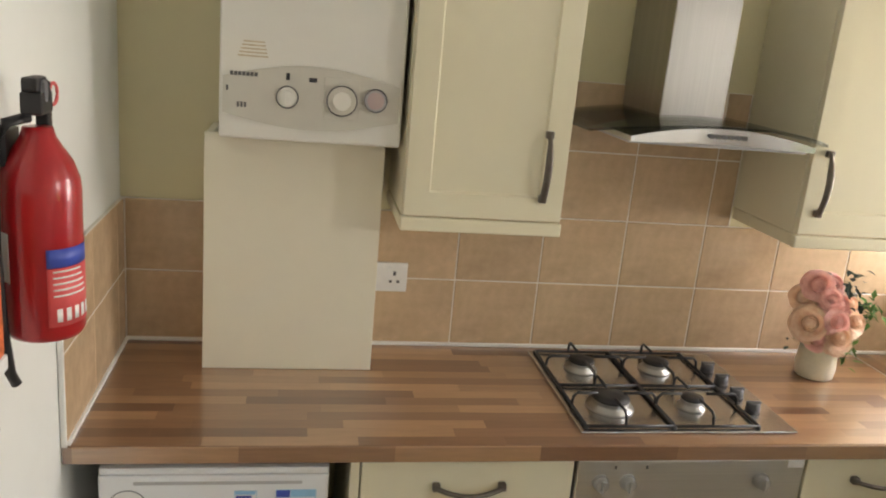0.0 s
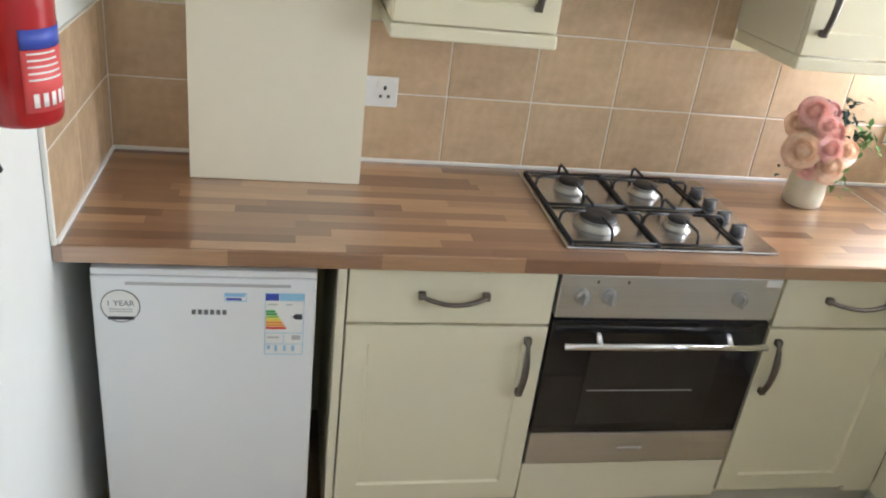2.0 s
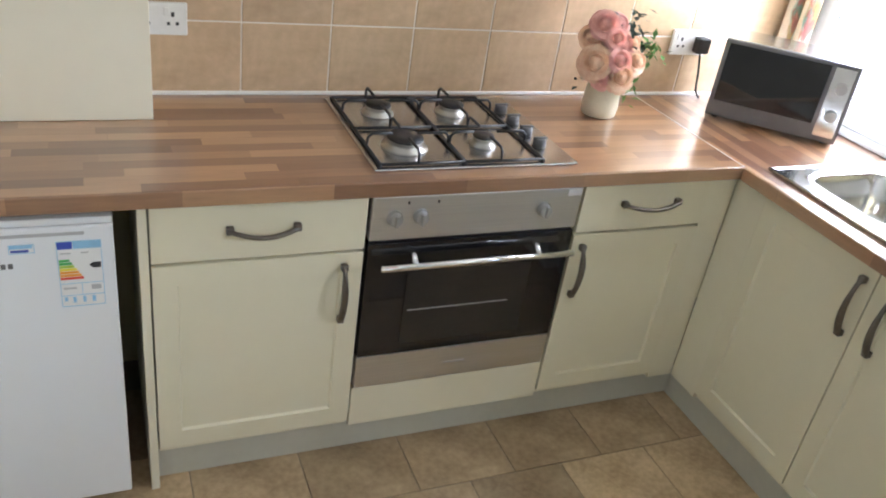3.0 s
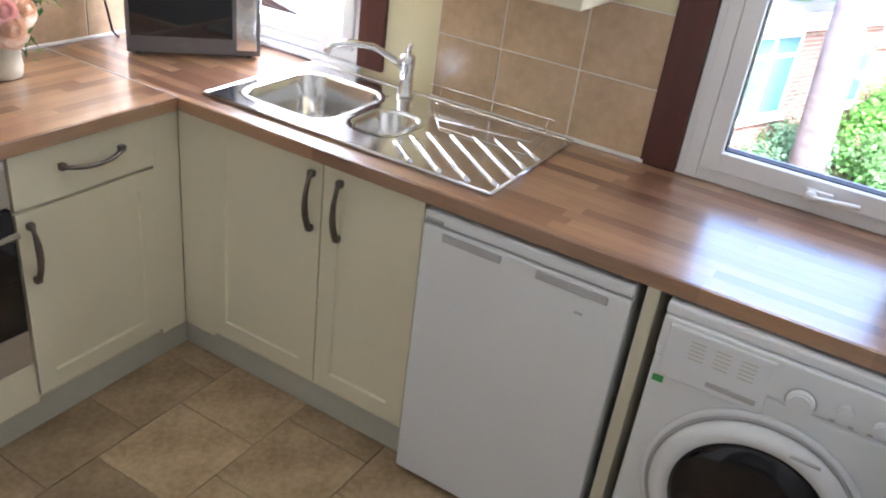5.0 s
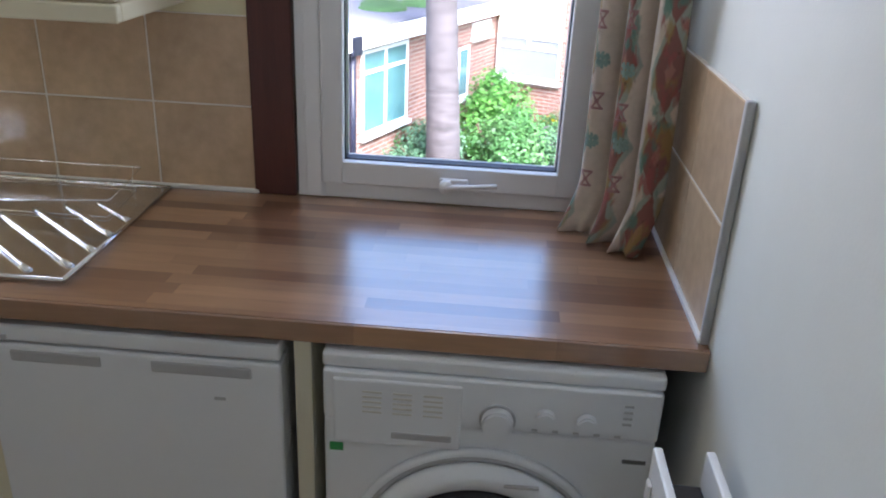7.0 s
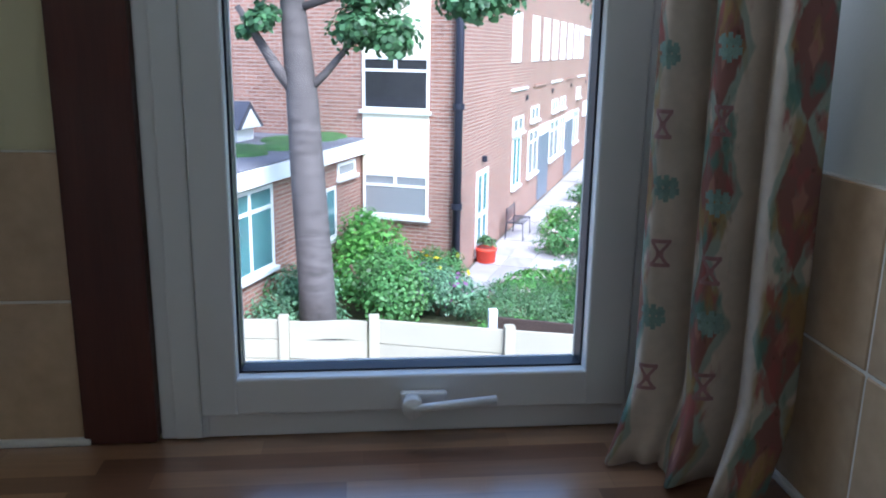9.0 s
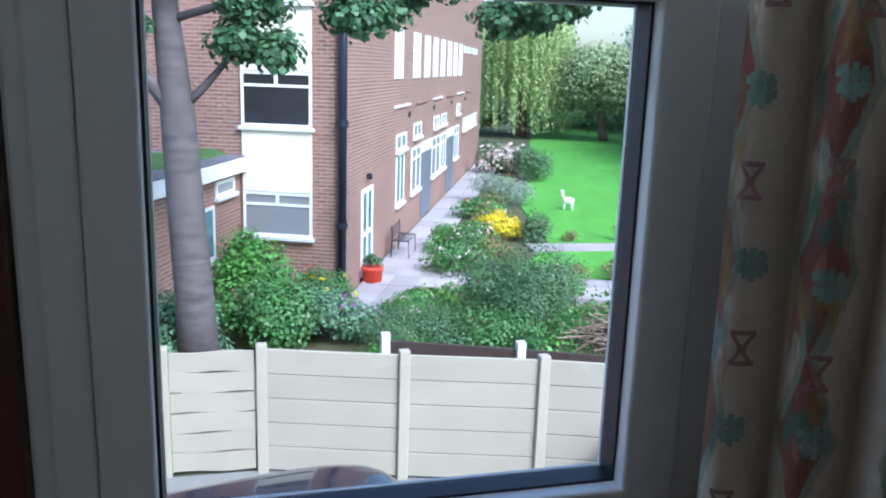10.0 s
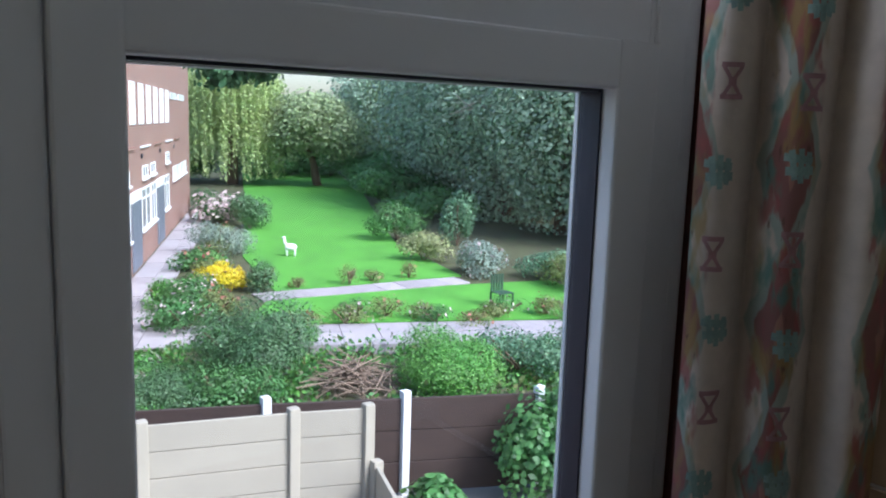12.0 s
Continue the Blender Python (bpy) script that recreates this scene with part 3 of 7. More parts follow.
def curtain_mat():
    m = mat("curtain_print", (0.68, 0.585, 0.49), 0.9, var=0.14, scale=10, bump=0.25, bscale=900)
    n, l = m.node_tree.nodes, m.node_tree.links
    b = n["Principled BSDF"]
    base = b.inputs["Base Color"].links[0].from_socket
    uv = n.new("ShaderNodeTexCoord")
    wob = n.new("ShaderNodeTexNoise")
    wob.inputs["Scale"].default_value = 22
    l.new(uv.outputs["UV"], wob.inputs["Vector"])
    wadd = n.new("ShaderNodeVectorMath")
    wadd.operation = "MULTIPLY_ADD"
    wadd.inputs[1].default_value = (0.028, 0.028, 0)
    l.new(wob.outputs["Color"], wadd.inputs[0])
    l.new(uv.outputs["UV"], wadd.inputs[2])
    sp = n.new("ShaderNodeSeparateXYZ")
    l.new(wadd.outputs[0], sp.inputs[0])

    def math_(op, a, b_=None, c=None):
        x = n.new("ShaderNodeMath")
        x.operation = op
        for k, v in enumerate((a, b_, c)):
            if v is None:
                continue
            if isinstance(v, (int, float)):
                x.inputs[k].default_value = v
            else:
                l.new(v, x.inputs[k])
        return x.outputs[0]

    def saw(v, period, centre):
        q = math_("FRACT", math_("MULTIPLY_ADD", v, 1 / period, 0.5 - centre / period + 10))
        return math_("ABSOLUTE", math_("SUBTRACT", q, 0.5))

    def paint(mask, col, amount=0.9):
        nonlocal base
        mx = n.new("ShaderNodeMix")
        mx.data_type = "RGBA"
        l.new(math_("MULTIPLY", mask, amount), mx.inputs[0])
        l.new(base, mx.inputs[6])
        mx.inputs[7].default_value = (*col, 1)
        base = mx.outputs[2]

    def ramp(v, lo, hi):
        r = n.new("ShaderNodeMapRange")
        r.inputs["From Min"].default_value, r.inputs["From Max"].default_value = lo, hi
        l.new(v, r.inputs["Value"])
        return r.outputs["Result"]

    # columns of red diamonds edged with teal, and of mixed flowers, between plain cream ones
    across = saw(sp.outputs[0], 0.36, 0.352)
    up = saw(sp.outputs[1], 0.165, 0.06)
    dia = math_("MULTIPLY_ADD", across, 0.36 / 0.085, math_("MULTIPLY", up, 1.9))
    paint(ramp(dia, 1.34, 1.24), (0.14, 0.30, 0.25), 0.55)
    paint(ramp(dia, 1.00, 0.93), (0.28, 0.10, 0.085))
    paint(ramp(dia, 0.30, 0.22), (0.52, 0.26, 0.20), 0.7)
    col_mask = ramp(across, 0.27, 0.20)
    for col, sc, lo, seedv in (((0.40, 0.27, 0.10), 11.0, 0.56, 27.0), ((0.12, 0.27, 0.22), 14.0, 0.60, 11.7), ((0.40, 0.12, 0.11), 17.0, 0.60, 41.0), ((0.16, 0.08, 0.06), 42.0, 0.69, 63.0)):
        mp = n.new("ShaderNodeMapping")
        mp.inputs["Location"].default_value = (seedv, seedv * 1.7, 0)
        l.new(uv.outputs["UV"], mp.inputs["Vector"])
        no = n.new("ShaderNodeTexNoise")
        no.inputs["Scale"].default_value = sc
        no.inputs["Detail"].default_value = 3
        l.new(mp.outputs["Vector"], no.inputs["Vector"])
        paint(math_("MULTIPLY", ramp(no.outputs["Fac"], lo - 0.05, lo + 0.04), col_mask), col, 0.8)
    l.new(base, b.inputs["Base Color"])
    tl = n.new("ShaderNodeBsdfTranslucent")
    l.new(base, tl.inputs["Color"])
    ms = n.new("ShaderNodeMixShader")
    ms.inputs[0].default_value = 0.12
    l.new(b.outputs["BSDF"], ms.inputs[1])
    l.new(tl.outputs["BSDF"], ms.inputs[2])
    l.new(ms.outputs["Shader"], n["Material Output"].inputs["Surface"])


curtain_mat()
mat("motif_red", (0.38, 0.21, 0.21), 0.85, var=0.3, scale=60)
mat("motif_green", (0.25, 0.36, 0.32), 0.85, var=0.3, scale=60)


def curtain(name, line, z0, z1, pitch, first, amp, label, seed=1, motifs=True):
    """A gathered curtain hung along a line in plan: broad ridges, narrow deep valleys, bunched on the worktop."""
    rnd = random.Random(seed)
    a, b = Vector((*line[0], 0)), Vector((*line[1], 0))
    along = (b - a)
    side = Vector((along.y, -along.x, 0)).normalized()
    nu, nv = 140, 50
    ph = [rnd.uniform(0, 6.28) for _ in range(6)]

    def at(s, v):
        c = math.cos(math.tau * (s - first + 0.02 * math.sin(4 * v + ph[1])) / pitch)
        w = amp * (1.75 * ((1 + c) / 2) ** 0.4 - 1.0) + amp * 0.10 * math.sin(17 * s + 3 * v + ph[3])
        w *= 0.85 + 0.15 * math.sin(2.2 * v + ph[2])
        p = a + along * (s + 0.012 * math.sin(5 * v + ph[0])) + side * w
        low = max(0.0, 0.09 - v) / 0.09
        p += side * (0.016 * low * (1 + math.sin(27 * s + ph[4])) + 0.012 * low * low) - along.normalized() * 0.012 * low
        p.z = z0 + (z1 - z0) * v + 0.006 * low * (0.5 + 0.5 * math.sin(21 * s + ph[5]))
        return p

    bm = bmesh.new()
    uvl = bm.loops.layers.uv.new("UVMap")
    g = [[bm.verts.new(at(i / nu, j / nv)) for i in range(nu + 1)] for j in range(nv + 1)]
    for j in range(nv):
        for i in range(nu):
            f = bm.faces.new((g[j][i], g[j][i + 1], g[j + 1][i + 1], g[j + 1][i]))
            for lp, (ii, jj) in zip(f.loops, ((i, j), (i + 1, j), (i + 1, j + 1), (i, j + 1))):
                lp[uvl].uv = (ii / nu * 0.75, jj / nv * (z1 - z0))
    c = root(name, ((a.x + b.x) / 2, (a.y + b.y) / 2, z0), label, "curtain", "kitchen curtains")
    ob = part("cloth", bm, "curtain_print", c, smooth=True)
    so = ob.modifiers.new("thick", "SOLIDIFY")
    so.thickness = 0.0022
    hourglass = [((-1, 1), (1, 1), 0.16), ((-1, -1), (1, -1), 0.16), ((-0.85, 0.95), (0.75, -0.95), 0.15), ((0.85, 0.95), (-0.75, -0.95), 0.15), ((-0.35, 0.0), (0.35, 0.0), 0.22)]
    sprig = [((-1.3, 0.55), (1.2, 0.35), 0.26), ((-1.1, -0.35), (1.3, -0.25), 0.28), ((-0.7, 1.0), (-0.3, -0.9), 0.26), ((0.1, 1.1), (0.2, -1.1), 0.24), ((0.8, 0.9), (0.7, -0.8), 0.24)]
    if motifs:
        for kind_, strokes, off in (("motif_red", hourglass, 0.0), ("motif_green", sprig, 0.067)):
            for i in range(2):
                for j in range(9):
                    s, v = first + i * pitch + 0.02 * math.sin(j * 2.3 + i), 0.10 + j * 0.134 + off + 0.008 * math.sin(j * 3 + i)
                    if v > 0.97:
                        continue
                    mb = bmesh.new()
                    for h_, ((x0, y0), (x1, y1), wd_) in enumerate(strokes):
                        dx, dy = x1 - x0, y1 - y0
                        ln_ = math.hypot(dx, dy)
                        nx, ny = -dy / ln_ * wd_, dx / ln_ * wd_
                        prev = None
                        for q in range(7):
                            e = q / 6
                            pair = []
                            for sg in (-1, 1):
                                ss = s + (x0 + dx * e + nx * sg) * 0.050
                                vv = v + (y0 + dy * e + ny * sg) * 0.0125
                                dsp = (at(ss + 0.004, vv) - at(ss - 0.004, vv)).cross(Vector((0, 0, -1))).normalized()
                                pair.append(mb.verts.new(at(ss, vv) + (dsp if dsp.dot(side) > 0 else -dsp) * (0.0014 + 0.0002 * h_)))
                            if prev:
                                mb.faces.new((prev[0], prev[1], pair[1], pair[0]))
                            prev = pair
                    part("printed_motif", mb, kind_, c)
    rail = bmesh.new()
    tube(rail, [a - along * 0.05 + Vector((0, 0, z1 + 0.008)), b + along * 0.02 + Vector((0, 0, z1 + 0.008))], 0.008, 8)
    part("rail", rail, "upvc", c)
    return c


curtain("curtain", ((2.772, -2.522), (2.622, -2.655)), TOP + 0.003, 2.14, 0.36, 0.13, 0.032, "cream floral-print curtain gathered beside the window, bunched on the worktop", 4)
curtain("curtain", ((2.80, -0.025), (2.80, -0.16)), 1.02, 2.14, 0.5, 0.25, 0.018, "cream floral-print curtain hanging beside the sink window", 9, False)

# ---- wall units ----
def wall_unit(M, u0, u1, d, w0, w1, hinge_u, label, at):
    c = root("wall_cabinet", at, label, "cabinet", "wall cabinets")
    carcass(c, M, u0, u1, d + 0.021, (0 if M is FN else XE) - 0.002, w0 + 0.036, w1)
    do_ = shaker(c, M, u0 + 0.002, u1 - 0.002, d, w0 + 0.038, w1 - 0.002, 0.08)
    handle(do_, M, hinge_u, d, w0 + 0.175, 0.165, True)
    pel = bmesh.new()
    box(pel, M, u0 - 0.004, u1 + 0.002, d - 0.004, d + 0.018, w0, w0 + 0.034, bev=0.006, seg=3)
    box(pel, M, u0 - 0.004, u0 + 0.014, d + 0.018, (0 if M is FN else XE) - 0.014, w0 + 0.001, w0 + 0.034, bev=0.004)
    box(pel, M, u1 - 0.016, u1 + 0.002, d + 0.018, (0 if M is FN else XE) - 0.014, w0 + 0.001, w0 + 0.034, bev=0.004)
    part("pelmet", pel, "cream_door", c)
    return c


wall_unit(FN, 0.712, 1.110, -0.335, 1.34, 2.08, 1.052, "cream framed wall cabinet beside the boiler", (0.91, -0.16, 1.34))
wall_unit(FN, 1.758, 2.13, -0.335, 1.34, 2.08, 1.80, "cream framed wall cabinet beside the cooker hood", (1.94, -0.16, 1.34))
wall_unit(FE, 1.09, 1.642, 2.525, 1.335, 2.08, 1.135, "cream framed wall cabinet above the draining board", (2.69, -1.37, 1.335))

# ---- boiler ----
bo = root("boiler", (0.487, -0.14, 1.52), "white wall-hung gas boiler with curved grey control panel", "boiler")
part("casing", B(FN, 0.277, 0.700, -0.285, -0.002, 1.53, 2.25, bev=0.009, seg=3), "boiler_white", bo)
pb = bmesh.new()
n = 26
top_, bot_ = [], []
for k in range(n + 1):
    s = k / n
    x = 0.286 + 0.404 * s
    top_.append((x, 1.672 + 0.034 * math.sin(math.pi * s)))
    bot_.append((x, 1.590 - 0.030 * math.sin(math.pi * s)))
out = top_ + bot_[::-1]
prism(pb, [(x, -z) for x, z in out], Matrix.Rotation(radians(-90), 4, "X"), -0.292, -0.284)
bmesh.ops.recalc_face_normals(pb, faces=pb.faces[:])
pan = part("control_panel", pb, "boiler_panel", bo, "curved light grey control panel")
kb = bmesh.new()
cyl(kb, FN, 0.431, -0.297, 1.634, 0.023, 0.012, bev=0.002)
cyl(kb, FN, 0.431, -0.306, 1.634, 0.016, 0.012, bev=0.002)
box(kb, FN, 0.427, 0.435, -0.316, -0.308, 1.618, 1.650, bev=0.001)
part("selector_knob", kb, "boiler_white", pan, "round grey-white selector knob", False)
part("timer_plate", B(FN, 0.515, 0.596, -0.295, -0.291, 1.588, 1.686, bev=0.001), "boiler_panel", pan)
kb = bmesh.new()
cyl(kb, FN, 0.556, -0.300, 1.634, 0.033, 0.012, seg=40, bev=0.002)
part("timer_ring", kb, "boiler_panel", pan, "grey ring of the timer dial")
kb = bmesh.new()
cyl(kb, FN, 0.556, -0.308, 1.634, 0.021, 0.012, seg=32, bev=0.002)
part("timer_dial", kb, "boiler_white", pan)
kb = bmesh.new()
cyl(kb, FN, 0.634, -0.298, 1.640, 0.025, 0.010, seg=36, bev=0.002)
g_ = part("pressure_gauge", kb, "appliance_grey", pan, "small round pressure gauge with pinkish face")
kb = bmesh.new()
cyl(kb, FN, 0.634, -0.304, 1.640, 0.020, 0.002, seg=32)
for u_, w_, r_ in ((0.431, 1.634, 0.0245), (0.556, 1.634, 0.0345), (0.556, 1.634, 0.0225), (0.634, 1.640, 0.0265)):
    rb = bmesh.new()
    tube(rb, [(u_ + r_ * math.cos(a * math.tau / 36), -0.303, w_ + r_ * math.sin(a * math.tau / 36)) for a in range(37)], 0.0016, 6)
    part("dial_outline", rb, "ink_grey", pan, "thin dark ring round the dial", True)
mat("gauge_face", (0.55, 0.43, 0.42), 0.3)
part("gauge_face", kb, "gauge_face", g_)
for u, w, a, b in ((0.431, 1.680, 0.004, 0.008), (0.488, 1.676, 0.009, 0.005), (0.296, 1.646, 0.002, 0.006)):
    part("marking", B(FN, u - a, u + a, -0.2935, -0.2915, w - b, w + b, bev=0), "ink_dark", pan)
for k in range(7):
    part("marking", B(FN, 0.302 + k * 0.009, 0.309 + k * 0.009, -0.2935, -0.2915, 1.675, 1.684, bev=0), "ink_grey", pan)
for k in range(3):
    part("marking", B(FN, 0.318 + k * 0.008, 0.323 + k * 0.008, -0.2935, -0.2915, 1.604, 1.616, bev=0), "ink_grey", pan)
sk = part("old_sticker", B(FN, 0.305, 0.398, -0.2862, -0.2848, 1.712, 1.760, bev=0), "boiler_white", bo, "worn yellowed sticker")
for k in range(5):
    part("sticker_line", B(FN, 0.318 + 0.003 * k, 0.385 - 0.002 * k, -0.2872, -0.286, 1.718 + k * 0.008, 1.721 + k * 0.008, bev=0), "ink_faded", sk)
bx = root("pipe_boxing", (0.455, -0.1, TOP), "cream pipe boxing panel standing on the worktop under the boiler", "panel")
part("front_board", B(FN, 0.236, 0.675, -0.198, -0.181, TOP + 0.001, 1.528, bev=0.002), "boxing_board", bx)
part("side_board", B(FN, 0.240, 0.256, -0.180, -0.014, TOP + 0.001, 1.528, bev=0.001), "boxing_board", bx)
part("side_board", B(FN, 0.656, 0.672, -0.180, -0.014, TOP + 0.001, 1.528, bev=0.001), "boxing_board", bx)

# ---- cooker hood ----
ho = root("cooker_hood", (1.445, -0.2, 1.61), "stainless steel chimney cooker hood with curved glass canopy", "cooker hood")
part("chimney", B(FN, 1.358, 1.535, -0.262, -0.004, 1.64, 2.39, bev=0.004), "steel", ho)
hb = bmesh.new()
ns = 24
lo_, hi_ = [], []
for k in range(ns + 1):
    s = -1 + 2 * k / ns
    lo_.append((1.445 + 0.235 * s, 1.612 - 0.006 * abs(s)))
    hi_.append((1.445 + 0.235 * s, 1.648 - 0.030 * s * s))
prism(hb, [(x, -z) for x, z in lo_ + hi_[::-1]], Matrix.Rotation(radians(-90), 4, "X"), -0.455, -0.004)
hb_ = part("body", hb, "steel_polished", ho)
gb = bmesh.new()
rows_ = []
for k in range(ns + 1):
    s = -1 + 2 * k / ns
    x, z, yf = 1.460 + 0.318 * s, 1.652 - 0.040 * s * s, -0.36 - 0.13 * (1 - s * s)
    rows_.append([gb.verts.new(p) for p in ((x, yf, z), (x, -0.006, z), (x, -0.006, z + 0.006), (x, yf, z + 0.006))])
for a_, b_ in zip(rows_, rows_[1:]):
    for q in range(4):
        gb.faces.new((a_[q], a_[(q + 1) % 4], b_[(q + 1) % 4], b_[q]))
gb.faces.new(rows_[0])
gb.faces.new(rows_[-1][::-1])
bmesh.ops.recalc_face_normals(gb, faces=gb.faces[:])
part("glass_canopy", gb, "hood_glass", ho, "curved smoked glass canopy")
for k in range(6):
    kb = bmesh.new()
    cyl(kb, FN, 1.405 + k * 0.017, -0.458, 1.630, 0.0055, 0.008, seg=12)
    part("button", kb, "ink_grey", hb_)
part("grease_filter", B(FN, 1.22, 1.68, -0.42, -0.05, 1.598, 1.606, bev=0.002), "appliance_grey", ho)

# ---- oven ----
ov = root("oven", (1.44, -0.3, 0.14), "built-in stainless steel and black glass single oven", "oven")
part("body", B(FN, 1.150, 1.740, -0.556, -0.03, 0.26, 0.862, bev=0.001), "cavity", ov)
pnl = part("control_panel", B(FN, 1.146, 1.742, -0.586, -0.557, 0.738, 0.860, bev=0.003), "steel_panel", ov, "brushed steel control panel")
for u, w in ((1.205, 0.803), (1.275, 0.803), (1.628, 0.803)):
    kb = bmesh.new()
    cyl(kb, FN, u, -0.590, w, 0.021, 0.008, seg=28, bev=0.002)
    cyl(kb, FN, u, -0.600, w, 0.017, 0.018, seg=28, bev=0.003)
    box(kb, FN, u - 0.004, u + 0.004, -0.616, -0.606, w - 0.016, w + 0.016, bev=0.0015)
    part("knob", kb, "knob_grey", pnl)
for u, w in ((1.24, 0.842), (1.32, 0.842)):
    part("marking", B(FN, u - 0.0025, u + 0.0025, -0.5875, -0.5855, w - 0.004, w + 0.004, bev=0), "ink_dark", pnl)
part("energy_sticker", B(FN, 1.695, 1.738, -0.588, -0.5862, 0.838, 0.858, bev=0), "paper_white", pnl, "small pale energy sticker")
part("seam", B(FN, 1.150, 1.738, -0.575, -0.557, 0.728, 0.738, bev=0), "black_plastic", ov)
dg = part("oven_door", B(FN, 1.146, 1.742, -0.584, -0.557, 0.372, 0.728, bev=0.003), "black_glass", ov, "black glass oven door")
mat("oven_window_glass", (0.028, 0.025, 0.022), 0.08, var=0.15, scale=9)
wd = part("oven_window", B(FN, 1.262, 1.628, -0.5855, -0.5838, 0.405, 0.640, bev=0), "oven_window_glass", dg, "dark see-through oven window")
part("oven_shelf", B(FN, 1.275, 1.575, -0.5868, -0.5854, 0.513, 0.516, bev=0), "knob_grey", wd)
hb = bmesh.new()
tube(hb, [(1.172, -0.625, 0.678), (1.44, -0.625, 0.678), (1.728, -0.625, 0.678)], 0.009, 14)
hd = part("handle", hb, "chrome", dg, "polished bar handle", True)
for u in (1.265, 1.622):
    kb = bmesh.new()
    tube(kb, [(u, -0.584, 0.70), (u, -0.605, 0.698), (u, -0.625, 0.682)], 0.008, 10)
    part("handle_post", kb, "chrome", hd, "", True)
part("lower_panel", B(FN, 1.146, 1.742, -0.584, -0.557, 0.264, 0.370, bev=0.003), "steel_panel", ov)
part("filler_board", B(FN, 1.143, 1.748, -0.576, -0.557, 0.122, 0.258, bev=0.002), "cream_panel", ov)
part("lower_marking", B(FN, 1.405, 1.475, -0.5852, -0.5838, 0.312, 0.318, bev=0), "appliance_grey", ov)

# ---- hob ----
hob = root("gas_hob", (1.44, -0.3, TOP), "stainless steel four-burner gas hob with black pan supports", "hob")
hp = B(FN, 1.155, 1.728, -0.552, -0.058, TOP + 0.0015, TOP + 0.008, bev=0.003)
plate = part("hob_plate", hp, "steel_brushed", hob)
for (x, y, r) in ((1.275, -0.42, 0.050), (1.275, -0.185, 0.038), (1.50, -0.42, 0.030), (1.50, -0.185, 0.038)):
    kb = bmesh.new()
    lathe(kb, [(r * 1.25, 0), (r * 1.2, 0.006), (r * 0.95, 0.010), (r * 0.9, 0.020), (r * 1.0, 0.022)], (x, y, TOP + 0.0085), 32)
    bn_ = part("burner", kb, "steel", hob, "dull steel burner ring", True)
    kb = bmesh.new()
    lathe(kb, [(r * 0.9, 0.0), (r * 0.98, 0.003), (r * 0.95, 0.008), (r * 0.4, 0.010)], (x, y, TOP + 0.031), 32)
    part("burner_cap", kb, "black_iron", bn_, "matt black burner cap", True)
for x0 in (1.172, 1.402):
    kb = bmesh.new()
    zt = TOP + 0.047
    x1 = x0 + 0.226
    y0, y1 = -0.535, -0.075
    zb = TOP + 0.014
    tube(kb, [(x0, y0, zb), (x1, y0, zb), (x1, y1, zb), (x0, y1, zb), (x0, y0, zb)], 0.0045, 8)
    for yc in (-0.42, -0.185):
        xm = (x0 + x1) / 2 - 0.012
        for sx in (-1, 1):
            xe = x0 if sx < 0 else x1
            tube(kb, [(xe, yc, zb), (xe - sx * 0.002, yc, zt - 0.01), (xe - sx * 0.012, yc, zt), (xm + sx * 0.035, yc, zt)], 0.004, 8)
        ye = y0 if yc < -0.3 else y1
        sy = -1 if yc < -0.3 else 1
        tube(kb, [(xm, ye, zb), (xm, ye - sy * 0.002, zt - 0.01), (xm, ye - sy * 0.012, zt), (xm, yc + sy * 0.035, zt)], 0.004, 8)
        tube(kb, [(xm, -0.305, zb), (xm, -0.305 + sy * 0.004, zt - 0.008), (xm, -0.305 + sy * 0.014, zt), (xm, yc - sy * 0.035, zt)], 0.004, 8)
    tube(kb, [(x0, -0.305, zb), (x1, -0.305, zb)], 0.0045, 8)
    for fx in (x0, x1):
        for fy in (y0, y1):
            cyl(kb, FN, fx, fy, TOP + 0.011, 0.006, 0.008, axis="W", seg=8)
    part("pan_support", kb, "black_iron", hob, "black enamelled wire pan support", True)
for k in range(4):
    kb = bmesh.new()
    y = -0.44 + k * 0.085
    lathe(kb, [(0.020, 0), (0.019, 0.012), (0.017, 0.022), (0.012, 0.024)], (1.665, y, TOP + 0.0085), 24)
    box(kb, FN, 1.645, 1.685, y - 0.005, y + 0.005, TOP + 0.026, TOP + 0.036, bev=0.002)
    part("control_knob", kb, "knob_dark", hob, "dark grey plastic control knob", True)

# ---- under-counter fridge ----
fr = root("fridge", (0.313, -0.3, 0), "white under-counter fridge with energy label and stickers", "fridge")
part("body", B(FN, 0.072, 0.556, -0.535, -0.03, 0.02, 0.835, bev=0.004), "appliance_white", fr)
part("top", B(FN, 0.070, 0.558, -0.592, -0.03, 0.836, 0.852, bev=0.004), "appliance_white", fr)
fd = part("door", B(FN, 0.068, 0.558, -0.592, -0.540, 0.03, 0.833, bev=0.006, seg=3), "appliance_white", fr)
part("grip", B(FN, 0.14, 0.50, -0.5935, -0.585, 0.811, 0.819, bev=0.002), "appliance_grey", fd, "long grey recessed grip")
kb = bmesh.new()
cyl(kb, FN, 0.128, -0.5925, 0.757, 0.041, 0.0012, seg=40)
st = part("round_sticker", kb, "paper_white", fd, "round warranty sticker")
kb = bmesh.new()
ring = [(0.128 + 0.041 * math.cos(a * math.tau / 48), -0.5933, 0.757 + 0.041 * math.sin(a * math.tau / 48)) for a in range(49)]
tube(kb, ring, 0.0011, 5)
part("sticker_rim", kb, "ink_grey", st)
letters("1 YEAR", 0.019, "ink_grey", st, FN, 0.128, -0.5934, 0.758)
